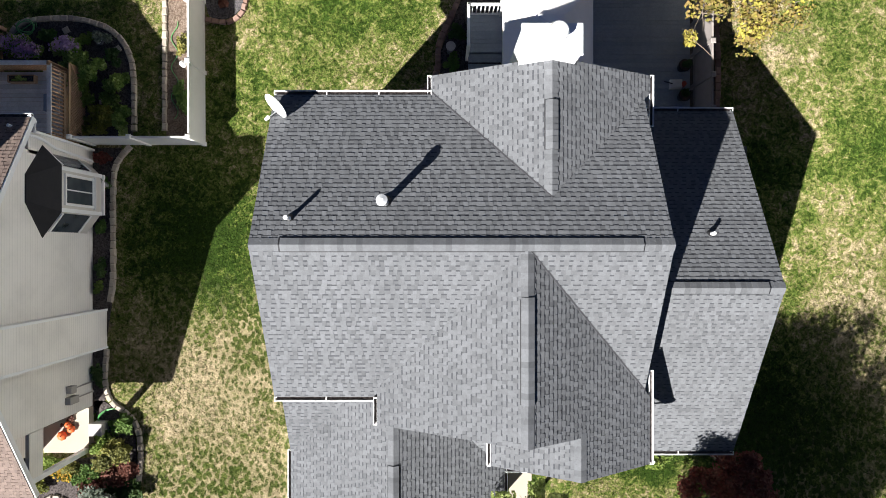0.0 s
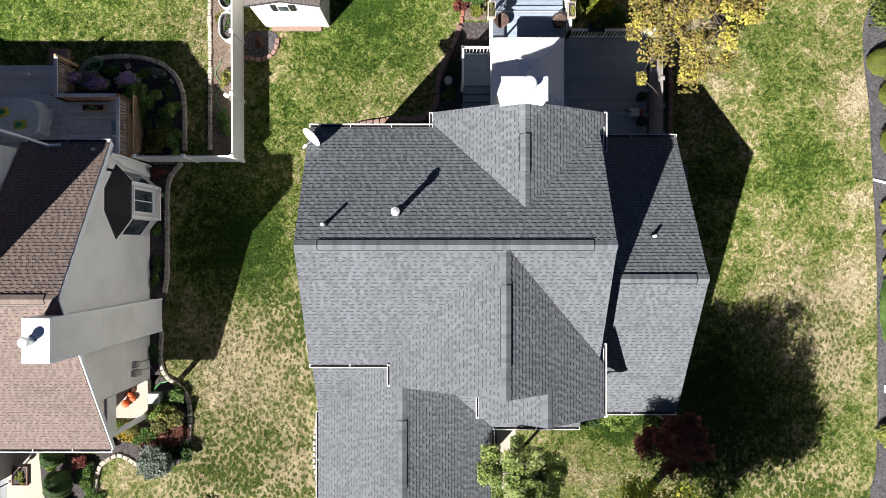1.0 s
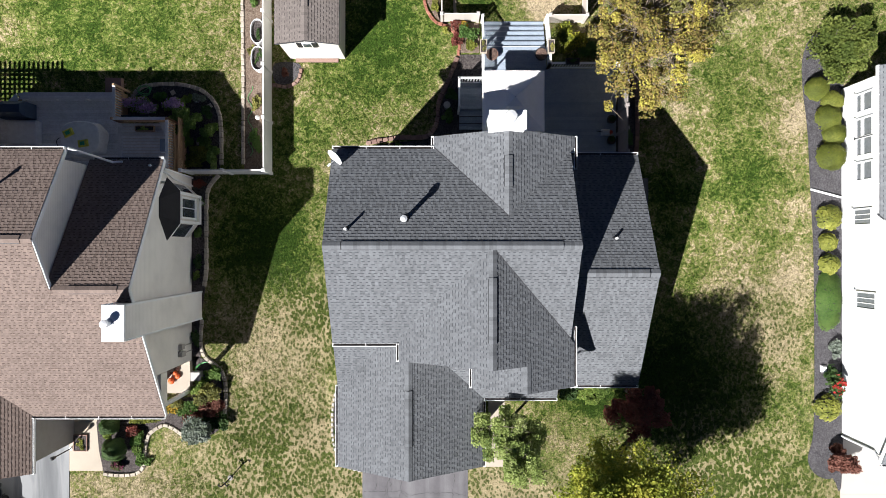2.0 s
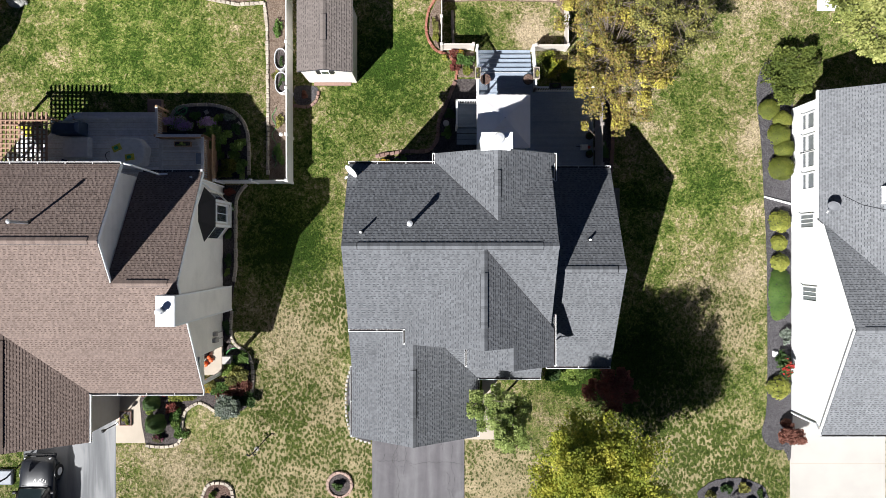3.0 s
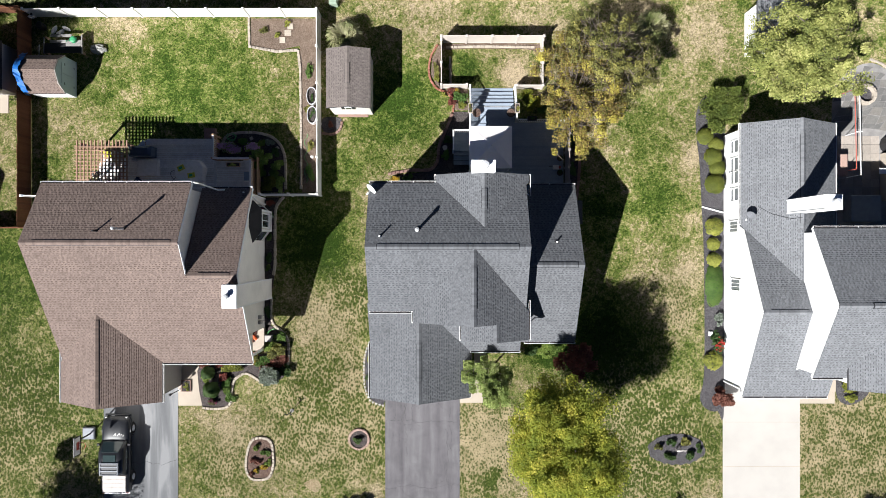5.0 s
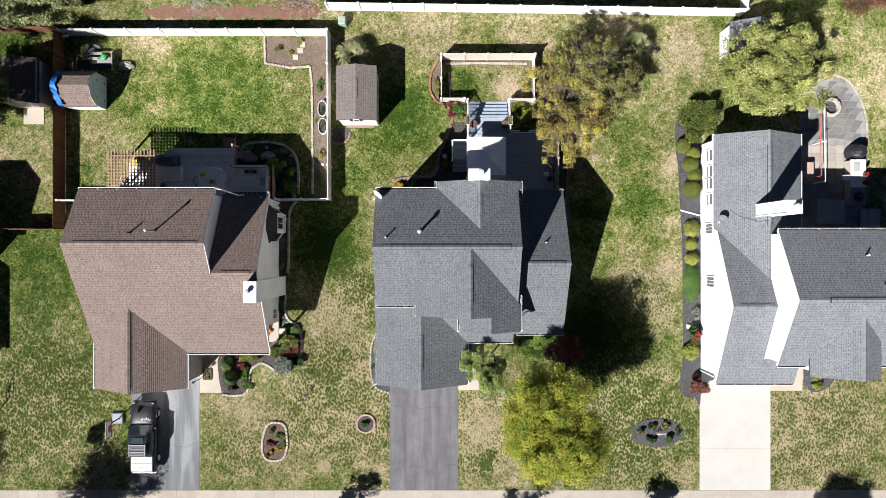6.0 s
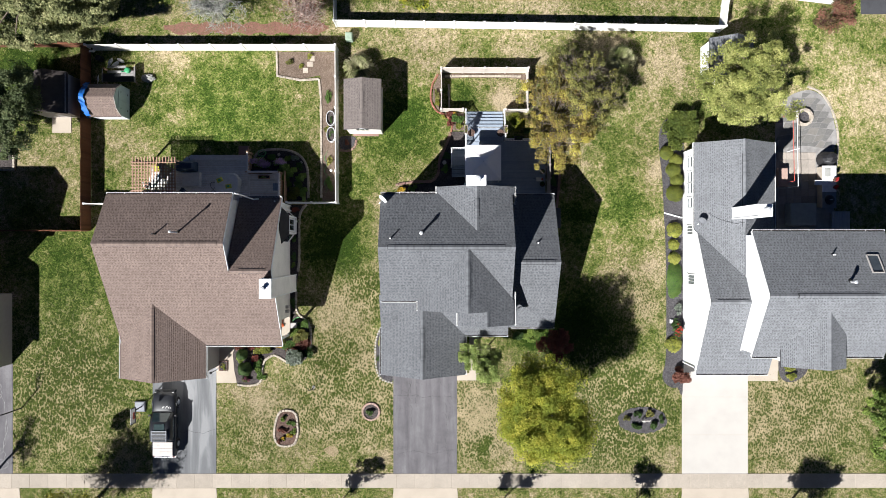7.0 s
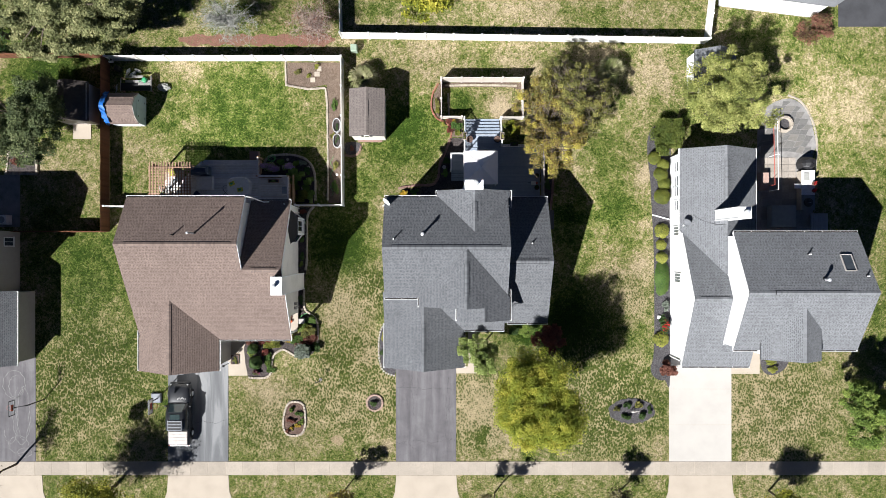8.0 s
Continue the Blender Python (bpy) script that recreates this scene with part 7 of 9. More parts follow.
# beds of the brown house
for i, (x, y, rx, ry, h, mat, n, fl) in enumerate((
        (-14.6, 7.05, 1.0, 0.5, 0.75, "leaf_bright", 2200, "flower_lilac"), (-13.4, 7.0, 0.6, 0.45, 0.65, "leaf_bright", 1500, "flower_lilac"), (-12.6, 6.25, 0.85, 0.72, 0.7, "leaf_bright", 2600, None),
        (-11.4, 5.8, 0.5, 0.5, 0.5, "leaf_bright", 900, None), (-12.1, 4.5, 0.75, 0.6, 0.6, "leaf_lime", 1200, None), (-11.3, 4.45, 0.42, 0.55, 0.5, "leaf_bright", 900, None),
        (-11.9, 5.4, 0.35, 0.3, 0.4, "leaf_fresh", 250, None), (-12.0, 7.5, 0.35, 0.25, 0.35, "leaf_silver", 250, None), (-12.0, 3.25, 0.35, 0.25, 0.4, "leaf_red", 300, None),
        (-12.05, 2.3, 0.3, 0.25, 0.35, "leaf_green", 200, "flower_white"), (-12.1, -0.6, 0.25, 0.5, 0.3, "leaf_dark", 250, None), (-12.15, -4.3, 0.25, 0.6, 0.3, "leaf_dark", 250, None),
        (-11.35, -6.15, 0.4, 0.35, 0.4, "leaf_green", 350, None), (-11.55, -7.2, 0.55, 0.5, 0.8, "leaf_olive", 700, None), (-11.9, -8.0, 0.6, 0.5, 0.7, "leaf_rust", 700, None),
        (-12.5, -7.8, 0.5, 0.45, 0.5, "leaf_green", 500, None), (-11.35, -8.4, 0.5, 0.6, 0.6, "leaf_dark", 500, None), (-11.85, -8.95, 0.8, 0.78, 1.2, "leaf_silver", 3600, None),
        (-13.6, -7.85, 0.45, 0.3, 0.4, "leaf_green", 350, "flower_gold"), (-14.5, -8.1, 0.75, 0.35, 0.45, "leaf_lime", 700, None), (-15.2, -8.0, 0.4, 0.5, 0.7, "leaf_red", 500, None),
        (-16.5, -7.9, 0.35, 0.4, 0.6, "leaf_rust", 350, None),
        (-16.0, -10.65, 0.3, 0.25, 0.4, "leaf_dark", 300, "flower_pink"), (-14.9, -9.2, 0.35, 0.5, 0.4, "leaf_green", 350, None), (-14.9, -10.3, 0.35, 0.3, 0.3, "leaf_green", 250, None),
        (-12.3, -14.2, 0.35, 0.3, 0.35, "leaf_green", 250, None), (-12.5, -15.3, 0.3, 0.25, 0.3, "leaf_lime", 200, "flower_gold"), (-13.2, -14.7, 0.25, 0.2, 0.3, "leaf_rust", 160, None), (-13.3, -15.7, 0.25, 0.2, 0.25, "leaf_rust", 160, None),
        (-5.85, -13.3, 0.35, 0.35, 0.35, "leaf_dark", 260, None), (-5.1, -7.6, 0.25, 0.4, 0.3, "leaf_lime", 200, None), (-5.2, -8.9, 0.25, 0.3, 0.3, "leaf_dark", 180, None),
        (-9.2, 5.2, 0.35, 0.7, 0.35, "leaf_green", 500, None), (-9.2, 7.2, 0.3, 0.5, 0.3, "leaf_olive", 250, None), (-9.4, 9.6, 0.3, 0.4, 0.3, "leaf_olive", 220, None), (-9.3, 12.5, 0.3, 0.6, 0.3, "leaf_green", 250, None),
        (-11.5, 15.0, 0.3, 0.25, 0.3, "leaf_lime", 200, None), (-12.5, 15.2, 0.3, 0.3, 0.3, "leaf_olive", 200, None), (-10.9, 15.7, 0.3, 0.2, 0.3, "leaf_lime", 150, None),
        (-3.4, 4.75, 0.6, 0.5, 0.5, "leaf_lime", 550, "flower_gold"), (-2.4, 4.85, 0.4, 0.35, 0.4, "leaf_green", 300, None), (0.2, 6.6, 0.4, 0.4, 0.4, "leaf_green", 260, None), (0.4, 7.6, 0.35, 0.3, 0.4, "leaf_dark", 260, None),
        (0.15, 10.75, 0.25, 0.2, 0.35, "leaf_lime", 200, None), (-0.4, 11.9, 0.2, 0.3, 0.3, "leaf_lime", 160, None), (1.0, 11.0, 0.3, 0.2, 0.4, "leaf_lime", 260, "flower_gold"), (1.2, 10.6, 0.5, 0.5, 0.6, "leaf_green", 500, None), (1.25, 10.0, 0.4, 0.35, 0.45, "leaf_lime", 350, None), (0.65, 11.0, 0.5, 0.4, 0.5, "leaf_red", 450, None), (0.7, 10.3, 0.3, 0.4, 0.35, "leaf_red", 260, None), (-0.45, 12.5, 0.25, 0.6, 0.3, "leaf_olive", 220, None),
        (6.0, 10.2, 0.9, 0.7, 0.8, "leaf_yellowgreen", 900, None), (7.3, 9.7, 0.6, 0.5, 0.6, "leaf_green", 500, None), (8.95, 7.6, 0.3, 0.6, 0.4, "leaf_dark", 300, None), (8.95, 5.4, 0.3, 0.6, 0.4, "leaf_dark", 300, None),
        (7.15, -7.1, 0.9, 0.6, 0.6, "leaf_fresh", 1500, None), (6.2, -7.0, 0.6, 0.45, 0.6, "leaf_dark", 700, None), (28.1, -9.5, 0.6, 0.6, 0.8, "leaf_lime", 650, None), (29.2, -9.3, 0.5, 0.4, 0.5, "leaf_red", 350, None), (28.4, -10.4, 0.5, 0.35, 0.5, "leaf_lime", 350, None),
        (-7.75, 8.65, 0.3, 0.25, 0.35, "leaf_rust", 220, None), (15.1, -13.9, 0.4, 0.35, 0.4, "leaf_olive", 300, None), (15.8, -14.5, 0.5, 0.3, 0.4, "leaf_dark", 360, None), (17.3, -14.4, 0.5, 0.35, 0.4, "leaf_dark", 360, None), (16.9, -13.45, 0.4, 0.3, 0.35, "leaf_olive", 260, None), (17.8, -13.9, 0.3, 0.35, 0.35, "leaf_dark", 240, None), (15.9, -13.5, 0.35, 0.25, 0.35, "leaf_dark", 240, None),
        (-16.3, -8.9, 0.35, 0.35, 0.6, "leaf_fresh", 350, None), (-15.4, -7.7, 0.4, 0.3, 0.5, "leaf_rust", 300, None), (-14.0, -7.6, 0.4, 0.25, 0.4, "leaf_fresh", 300, None), (-13.0, -7.6, 0.35, 0.3, 0.45, "leaf_olive", 300, None),
        (-15.3, -8.9, 0.35, 0.35, 0.5, "leaf_red", 300, None), (-15.1, -9.7, 0.3, 0.3, 0.4, "leaf_fresh", 250, None), (-12.0, -6.7, 0.4, 0.35, 0.5, "leaf_fresh", 400, None), (-11.3, -7.7, 0.35, 0.35, 0.5, "leaf_rust", 350, None), (-12.3, -8.4, 0.4, 0.3, 0.4, "leaf_fresh", 350, None),
        (-12.9, -13.8, 0.3, 0.25, 0.35, "leaf_fresh", 200, None), (-12.9, -14.9, 0.3, 0.25, 0.35, "leaf_rust", 200, None), (-12.2, -14.9, 0.25, 0.3, 0.3, "leaf_fresh", 180, None), (-13.0, -15.5, 0.2, 0.2, 0.25, "leaf_lime", 120, "flower_gold"),
        (-13.9, 7.5, 0.4, 0.3, 0.4, "leaf_green", 300, None), (-12.6, 7.4, 0.35, 0.3, 0.35, "leaf_fresh", 250, None), (-11.6, 6.7, 0.3, 0.35, 0.35, "leaf_dark", 250, None), (-12.6, 5.4, 0.4, 0.4, 0.45, "leaf_fresh", 350, None), (-11.6, 5.2, 0.3, 0.3, 0.35, "leaf_fresh", 250, None), (-12.1, 0.9, 0.2, 0.4, 0.3, "leaf_green", 180, None), (-12.15, -1.3, 0.2, 0.3, 0.3, "leaf_fresh", 150, None),
        (-36.5, 7.4, 0.7, 0.5, 0.5, "leaf_rust", 450, None))):
    tone = {"leaf_bright": "bright green", "leaf_dark": "dark green", "leaf_green": "green", "leaf_olive": "olive-green", "leaf_red": "dark red", "leaf_rust": "rust-coloured", "leaf_lime": "lime-green", "leaf_fresh": "fresh green", "leaf_silver": "silvery green", "leaf_yellowgreen": "yellow-green"}[mat]
    kind = {"flower_lilac": " with lilac blossom", "flower_gold": " with golden flowers", "flower_white": " with white flowers", "flower_pink": " with magenta flowers"}.get(fl, "")
    if -17 < x < -10.8 and -11.2 < y < -5:      # the lush front bed
        rx, ry, n = rx * 1.45, ry * 1.4, n * 1.6
    shrub((x, y), (rx, ry), h * 1.15, mat, int(n * 2.6), 0.082, 100 + i, "low " + tone + " garden plant" + kind + " in a mulch bed", name="plant", category="plant", flowers=fl, share=0.35)


for i, (x, y, r) in enumerate(((-16.2, -8.55, 0.42), (-16.0, -9.72, 0.54))):
    shrub((x, y), r, 1.3, "leaf_dark", 5200, 0.06, 70 + i, "rounded dark green evergreen in the front bed", tight=True, up=0.1, bumpy=0.1)


# ---- vehicles and loose things ----
def pickup():
    th = thing("pickup_truck", "black pickup truck parked on the asphalt driveway", "truck", at=(-22.4, -14.05, 0.03))

    def loft(rows):
        """rows: y, half width at the sill, at the shoulder, z of the sill, of the shoulder and of the crown."""
        m = Mesh()
        for y, a, b, z0, z1, z2 in rows:
            half = [(a * 0.94, z0), (a, z0 + 0.12), (a, z1 - 0.16), (b, z1), (b * 0.82, z2 - 0.02), (b * 0.42, z2)]
            m.v += [(x, y, z) for x, z in half] + [(-x, y, z) for x, z in half[::-1]]
        n, k = len(rows), 12
        for i in range(n - 1):
            for j in range(k):
                q = (j + 1) % k
                m.f.append((i * k + j, i * k + q, i * k + k + q, i * k + k + j)[::-1])
        m.f.append(tuple(range(k)))
        m.f.append(tuple((n - 1) * k + k - 1 - j for j in range(k)))
        return m

    part("body", loft([(-2.62, 0.88, 0.84, 0.5, 0.98, 1.0), (-2.55, 0.93, 0.88, 0.42, 1.02, 1.04), (-1.3, 0.95, 0.9, 0.4, 1.04, 1.05), (0.9, 0.95, 0.89, 0.4, 1.04, 1.06), (1.15, 0.95, 0.86, 0.4, 1.03, 1.1), (1.8, 0.95, 0.83, 0.42, 1.0, 1.09),
                       (2.25, 0.92, 0.77, 0.42, 0.95, 1.04), (2.45, 0.86, 0.7, 0.44, 0.88, 0.96), (2.58, 0.74, 0.6, 0.5, 0.76, 0.82)]), "car_black", th, smooth=True)
    part("cab", loft([(-1.32, 0.87, 0.8, 0.95, 1.12, 1.14), (-1.12, 0.87, 0.7, 0.95, 1.66, 1.72), (-0.3, 0.87, 0.7, 0.95, 1.7, 1.77), (0.3, 0.87, 0.69, 0.95, 1.66, 1.74), (0.98, 0.88, 0.8, 0.95, 1.1, 1.14)]), "car_black", th, smooth=True)
    part("windscreen", Mesh().prism([(-0.7, 0.93, 1.17), (0.7, 0.93, 1.17), (0.57, 0.36, 1.72), (-0.57, 0.36, 1.72)], [(-0.7, 0.95, 1.19), (0.7, 0.95, 1.19), (0.57, 0.38, 1.745), (-0.57, 0.38, 1.745)]), "car_glass", th, "tinted windscreen")
    part("rear_window", Mesh().prism([(0.55, -1.14, 1.68), (-0.55, -1.14, 1.68), (-0.66, -1.3, 1.2), (0.66, -1.3, 1.2)][::-1], [(0.55, -1.17, 1.69), (-0.55, -1.17, 1.69), (-0.66, -1.33, 1.21), (0.66, -1.33, 1.21)][::-1]), "car_glass", th)
    part("sunroof", Mesh().box(-0.42, 0.42, -0.3, 0.2, 1.765, 1.785, 0.008), "car_glass", th, "tinted glass sunroof")
    for x in (-0.33, 0.33):
        part("wiper", Mesh().beam((x - 0.28, 0.93, 1.19), (x + 0.22, 0.98, 1.165), 0.02, 0.015), "black", th)
    part("hood_line", Mesh().beam((-0.72, 1.05, 1.115), (0.72, 1.05, 1.115), 0.025, 0.01), "black", th)
    for s in (-1, 1):
        for y0, y1 in ((-1.0, -0.36), (-0.28, 0.4)):
            part("side_window", Mesh().prism([(s * 0.885, y0, 1.13), (s * 0.885, y1, 1.13), (s * 0.79, y1 - 0.05, 1.55), (s * 0.79, y0 + 0.05, 1.55)], [(s * 0.9, y0, 1.13), (s * 0.9, y1, 1.13), (s * 0.8, y1 - 0.05, 1.56), (s * 0.8, y0 + 0.05, 1.56)]), "car_glass", th)
        part("mirror", Mesh().box(s * 1.04 - 0.11, s * 1.04 + 0.11, 0.66, 0.8, 1.05, 1.22, 0.04), "black", th)
        part("headlight", Mesh().box(s * 0.62 - 0.13, s * 0.62 + 0.13, 2.36, 2.52, 0.72, 0.86, 0.03), "chrome", th)
        part("tail_light", Mesh().box(s * 0.8 - 0.06, s * 0.8 + 0.06, -2.66, -2.6, 0.65, 0.95), "red_paint", th)
        for y in (-1.7, 1.65):
            part("wheel_arch", Mesh().tube([(s * (0.965 + 0.008 * (k % 2)), y + 0.46 * math.cos(math.pi * k / 8), 0.38 + 0.46 * math.sin(math.pi * k / 8)) for k in range(9)], 0.035, 6), "black", th)
            w = part("wheel", Mesh().tube([(s * 0.72, y, 0.38), (s * 0.74, y, 0.38), (s * 0.96, y, 0.38), (s * 0.98, y, 0.38)], [0.34, 0.38, 0.38, 0.34], 20), "rubber", th)
            part("rim", Mesh().tube([(s * 0.965, y, 0.38), (s * 0.99, y, 0.38)], [0.24, 0.2], 14), "chrome", w)
    rk = part("roof_rack", Mesh().beam((-0.58, -1.15, 1.84), (-0.58, -0.3, 1.84), 0.05, 0.06), "rack_grey", th, "grey metal roof rack")
    part("rack_bar", Mesh().beam((0.58, -1.15, 1.84), (0.58, -0.3, 1.84), 0.05, 0.06), "rack_grey", rk)
    for i in range(4):
        part("rack_bar", Mesh().beam((-0.58, -1.1 + i * 0.25, 1.85), (0.58, -1.1 + i * 0.25, 1.85), 0.05, 0.03), "rack_grey", rk)
    part("rack_tray", Mesh().box(-0.52, 0.52, -1.1, -0.35, 1.775, 1.82, 0.01), "car_black", rk, "dark tray of the roof rack")
    cv = part("bed_cover", Mesh().box(-0.8, 0.8, -2.5, -1.4, 1.05, 1.13, 0.03), "bed_cover", th, "off-white cover over the truck bed")
    for y in (-2.2, -1.93, -1.66):
        part("rib", Mesh().box(-0.78, 0.78, y - 0.02, y + 0.02, 1.13, 1.145), "bed_cover", cv)
    part("bumper", Mesh().box(-0.88, 0.88, -2.78, -2.62, 0.5, 0.72, 0.03), "chrome", th)
    part("front_bumper", Mesh().box(-0.86, 0.86, 2.5, 2.68, 0.45, 0.66, 0.05), "car_black", th)
    part("grille", Mesh().box(-0.45, 0.45, 2.54, 2.63, 0.62, 0.8), "black", th)
    for x, dx, y in ((-0.06, 0.10, 1.36), (0.08, 0.02, 1.40), (0.2, 0.12, 1.37), (0.34, 0.04, 1.42), (0.44, 0.09, 1.36), (0.58, 0.06, 1.30)):
        part("marking", Mesh().beam((x, y - 0.07, 1.105), (x + dx, y + 0.08, 1.103), 0.03, 0.012), "burlap", th, "short white bar on the hood")
    return th


pickup()


def hoop(at, face, label, base=True, board="burlap"):
    """A basketball hoop; face: degrees from +x in which the board looks."""
    th = thing("basketball_hoop", label, "basketball hoop", at=(at[0], at[1], 0), turn=radians(face))
    if base:
        part("base", Mesh().box(-0.75, 0.1, -0.42, 0.42, 0, 0.22, 0.06), "rack_grey", th)
    part("pole", Mesh().tube([(-0.2, 0, -0.1), (-0.1, 0, 2.2), (0.5, 0, 2.9)], 0.05, 8), "black", th)
    bd = part("backboard", Mesh().box(0.5, 0.54, -0.6, 0.6, 2.75, 3.5), board, th)
    bd.visible_shadow = board != "acrylic"
    fr = Mesh()
    for a, b in (((-0.6, 2.75), (0.6, 2.75)), ((-0.6, 3.5), (0.6, 3.5)), ((-0.6, 2.75), (-0.6, 3.5)), ((0.6, 2.75), (0.6, 3.5)), ((-0.2, 2.95), (0.2, 2.95))):
        fr.beam((0.55, a[0], a[1]), (0.55, b[0], b[1]), 0.05, 0.05)
    part("board_frame", fr, "black", th)
    part("target_square", Mesh().beam((0.56, -0.25, 3.05), (0.56, 0.25, 3.05), 0.02, 0.3), "red_paint", th)
    part("rim", Mesh().tube([(0.8 + 0.23 * math.cos(i * math.tau / 16), 0.23 * math.sin(i * math.tau / 16), 3.0) for i in range(17)], 0.012, 5), "red_paint", th)
    return th


hoop((-24.35, -12.85), 0, "portable basketball hoop beside a parked pickup")
hoop((-34.6, -13.0), 180, "basketball hoop beside the asphalt driveway", False, "acrylic")


def pot(at, r, h, material, label, plant=None, seed=1):
    th = thing("plant_pot", label, "plant pot", at=at)
    part("pot", Mesh().tube([(0, 0, 0), (0, 0, h * 0.9), (0, 0, h * 0.9), (0, 0, h)], [r * 0.72, r * 0.95, r * 1.05, r * 1.05], 14), material, th)
    part("soil", Mesh().tube([(0, 0, h), (0, 0, h + 0.01)], r * 0.9, 14), "brown_mulch", th)
    if plant:
        pts, _ = cloud(160, (0, 0, h + 0.15), (r * 1.0, r * 1.0, 0.2), 10, seed, 0.3, 0.3)
        part("plant", leaf_mesh("plant", pts, 0.09, seed), plant, th)
    return th


pot((2.3, 9.3, DZ), 0.28, 0.38, "terracotta", "brown pot of dry soil on the deck landing")
pot((4.65, 9.3, DZ), 0.3, 0.4, "black", "black pot on the deck landing")
pot((8.0, 5.2, DZ), 0.2, 0.35, "black", "black pot on the deck", "leaf_dark", 4)
pot((8.0, 6.2, DZ), 0.2, 0.35, "black", "black pot on the grey deck", "leaf_dark", 5)
mw = thing("garden_machine", "small red and grey garden machine on the deck", "machine", at=(7.85, 5.6, DZ))
part("housing", Mesh().box(-0.3, 0.1, -0.15, 0.15, 0.08, 0.3, 0.05), "table_cover", mw)
part("engine", Mesh().tube([(0.15, 0, 0.1), (0.15, 0, 0.3)], [0.1, 0.08], 12), "red_paint", mw)
part("handle", Mesh().tube([(-0.25, 0, 0.28), (-0.6, 0, 0.55)], 0.02, 6), "black", mw)


def planter(at, lx, ly, label, material="rail_wood", z=0.0, seed=2, plant="leaf_green", h=0.2):
    th = thing("planter_box", label, "planter", at=(at[0], at[1], z))
    m = Mesh()
    for a, b, c, d in ((-lx, lx, -ly, -ly + 0.03), (-lx, lx, ly - 0.03, ly), (-lx, -lx + 0.03, -ly + 0.03, ly - 0.03), (lx - 0.03, lx, -ly + 0.03, ly - 0.03)):
        m.box(a / 2 if abs(a) == lx else a - math.copysign(lx / 2, a), b / 2 if abs(b) == lx else b - math.copysign(lx / 2, b),
              c / 2 if abs(c) == ly else c - math.copysign(ly / 2, c), d / 2 if abs(d) == ly else d - math.copysign(ly / 2, d), 0, h)
    part("box", m, material, th)
    part("soil", Mesh().box(-lx / 2 + 0.03, lx / 2 - 0.03, -ly / 2 + 0.03, ly / 2 - 0.03, 0.02, h - 0.04), "mulch", th)
    pts, _ = cloud(140, (0, 0, h), (lx * 0.45, ly * 0.45, 0.1), 12, seed, 0.3, 0.3)
    part("plant", leaf_mesh("plant", pts, 0.07, seed), plant, th)
    return th


planter((1.85, 9.45), 0.3, 0.62, "tan planter box on the stair rail", "concrete", DZ + 0.94, 6, "leaf_olive")
planter((5.0, 9.45), 0.3, 0.62, "tan planter box on the stair-side deck rail", "concrete", DZ + 0.94, 7, "leaf_olive")
planter((6.0, 8.76), 0.62, 0.28, "dark planter box on the deck rail", "black", DZ + 0.94, 8, "leaf_dark")
planter((7.6, 8.76), 0.62, 0.28, "tan planter box on the deck rail", "concrete", DZ + 0.94, 9, "leaf_autumn")
planter((-14.35, 5.78), 0.9, 0.26, "low planter with white flowers on the wooden deck", z=WZD + 0.2, seed=9, plant="leaf_bright")


def trough(at, label):
    """Oval galvanised planting trough."""
    th = thing("planting_trough", label, "planter", at=(*at, 0))
    n = 20
    def ring(rx, ry, z):
        return [(rx * math.cos(i * math.tau / n), ry * math.copysign(abs(math.sin(i * math.tau / n)) ** 0.75, math.sin(i * math.tau / n)), z) for i in range(n)]
    m = Mesh()
    a, b, c = ring(0.34, 0.6, 0.0), ring(0.34, 0.6, 0.55), ring(0.3, 0.56, 0.55)
    d = ring(0.3, 0.56, 0.4)
    m.v = a + b + c + d
    for r in range(3):
        for i in range(n):
            q = (i + 1) % n
            m.f.append((r * n + i, r * n + q, r * n + n + q, r * n + n + i))
    part("tank", m, "chrome", th)
    part("soil", Mesh().prism([(x, y, 0.3) for x, y, _ in d], d), "mulch", th)
    pts, _ = cloud(90, (0, 0, 0.45), (0.25, 0.6, 0.1), 10, int(at[1] * 10), 0.3, 0.3)
    part("plant", leaf_mesh("plant", pts, 0.08, 3), "leaf_dark", th)


trough((-9.08, 10.6), "oval galvanised planting trough by the white fence")
trough((-9.05, 9.28), "second oval galvanised planting trough by the fence")

# round table under a grey cover with two bags on it
tb = thing("covered_table", "oval garden table under a grey cover", "table", at=(-17.24, 5.27, WZD))
m = Mesh()
n = 28
rows = [(1.0, 0.0), (0.98, 0.35), (0.97, 0.68), (0.93, 0.74), (0.5, 0.76)]
for k, (s, z) in enumerate(rows):
    for i in range(n):
        a = i * math.tau / n
        w = 1 + (0.05 * math.sin(7 * a) if z < 0.6 else 0)
        m.v.append((0.98 * s * w * math.copysign(abs(math.cos(a)) ** 0.7, math.cos(a)), 0.82 * s * w * math.copysign(abs(math.sin(a)) ** 0.7, math.sin(a)), z))
for k in range(len(rows) - 1):
    for i in range(n):
        q = (i + 1) % n
        m.f.append((k * n + i, k * n + q, k * n + n + q, k * n + n + i))
m.f.append(tuple((len(rows) - 1) * n + i for i in range(n)))
part("cover", m, "table_cover", tb)
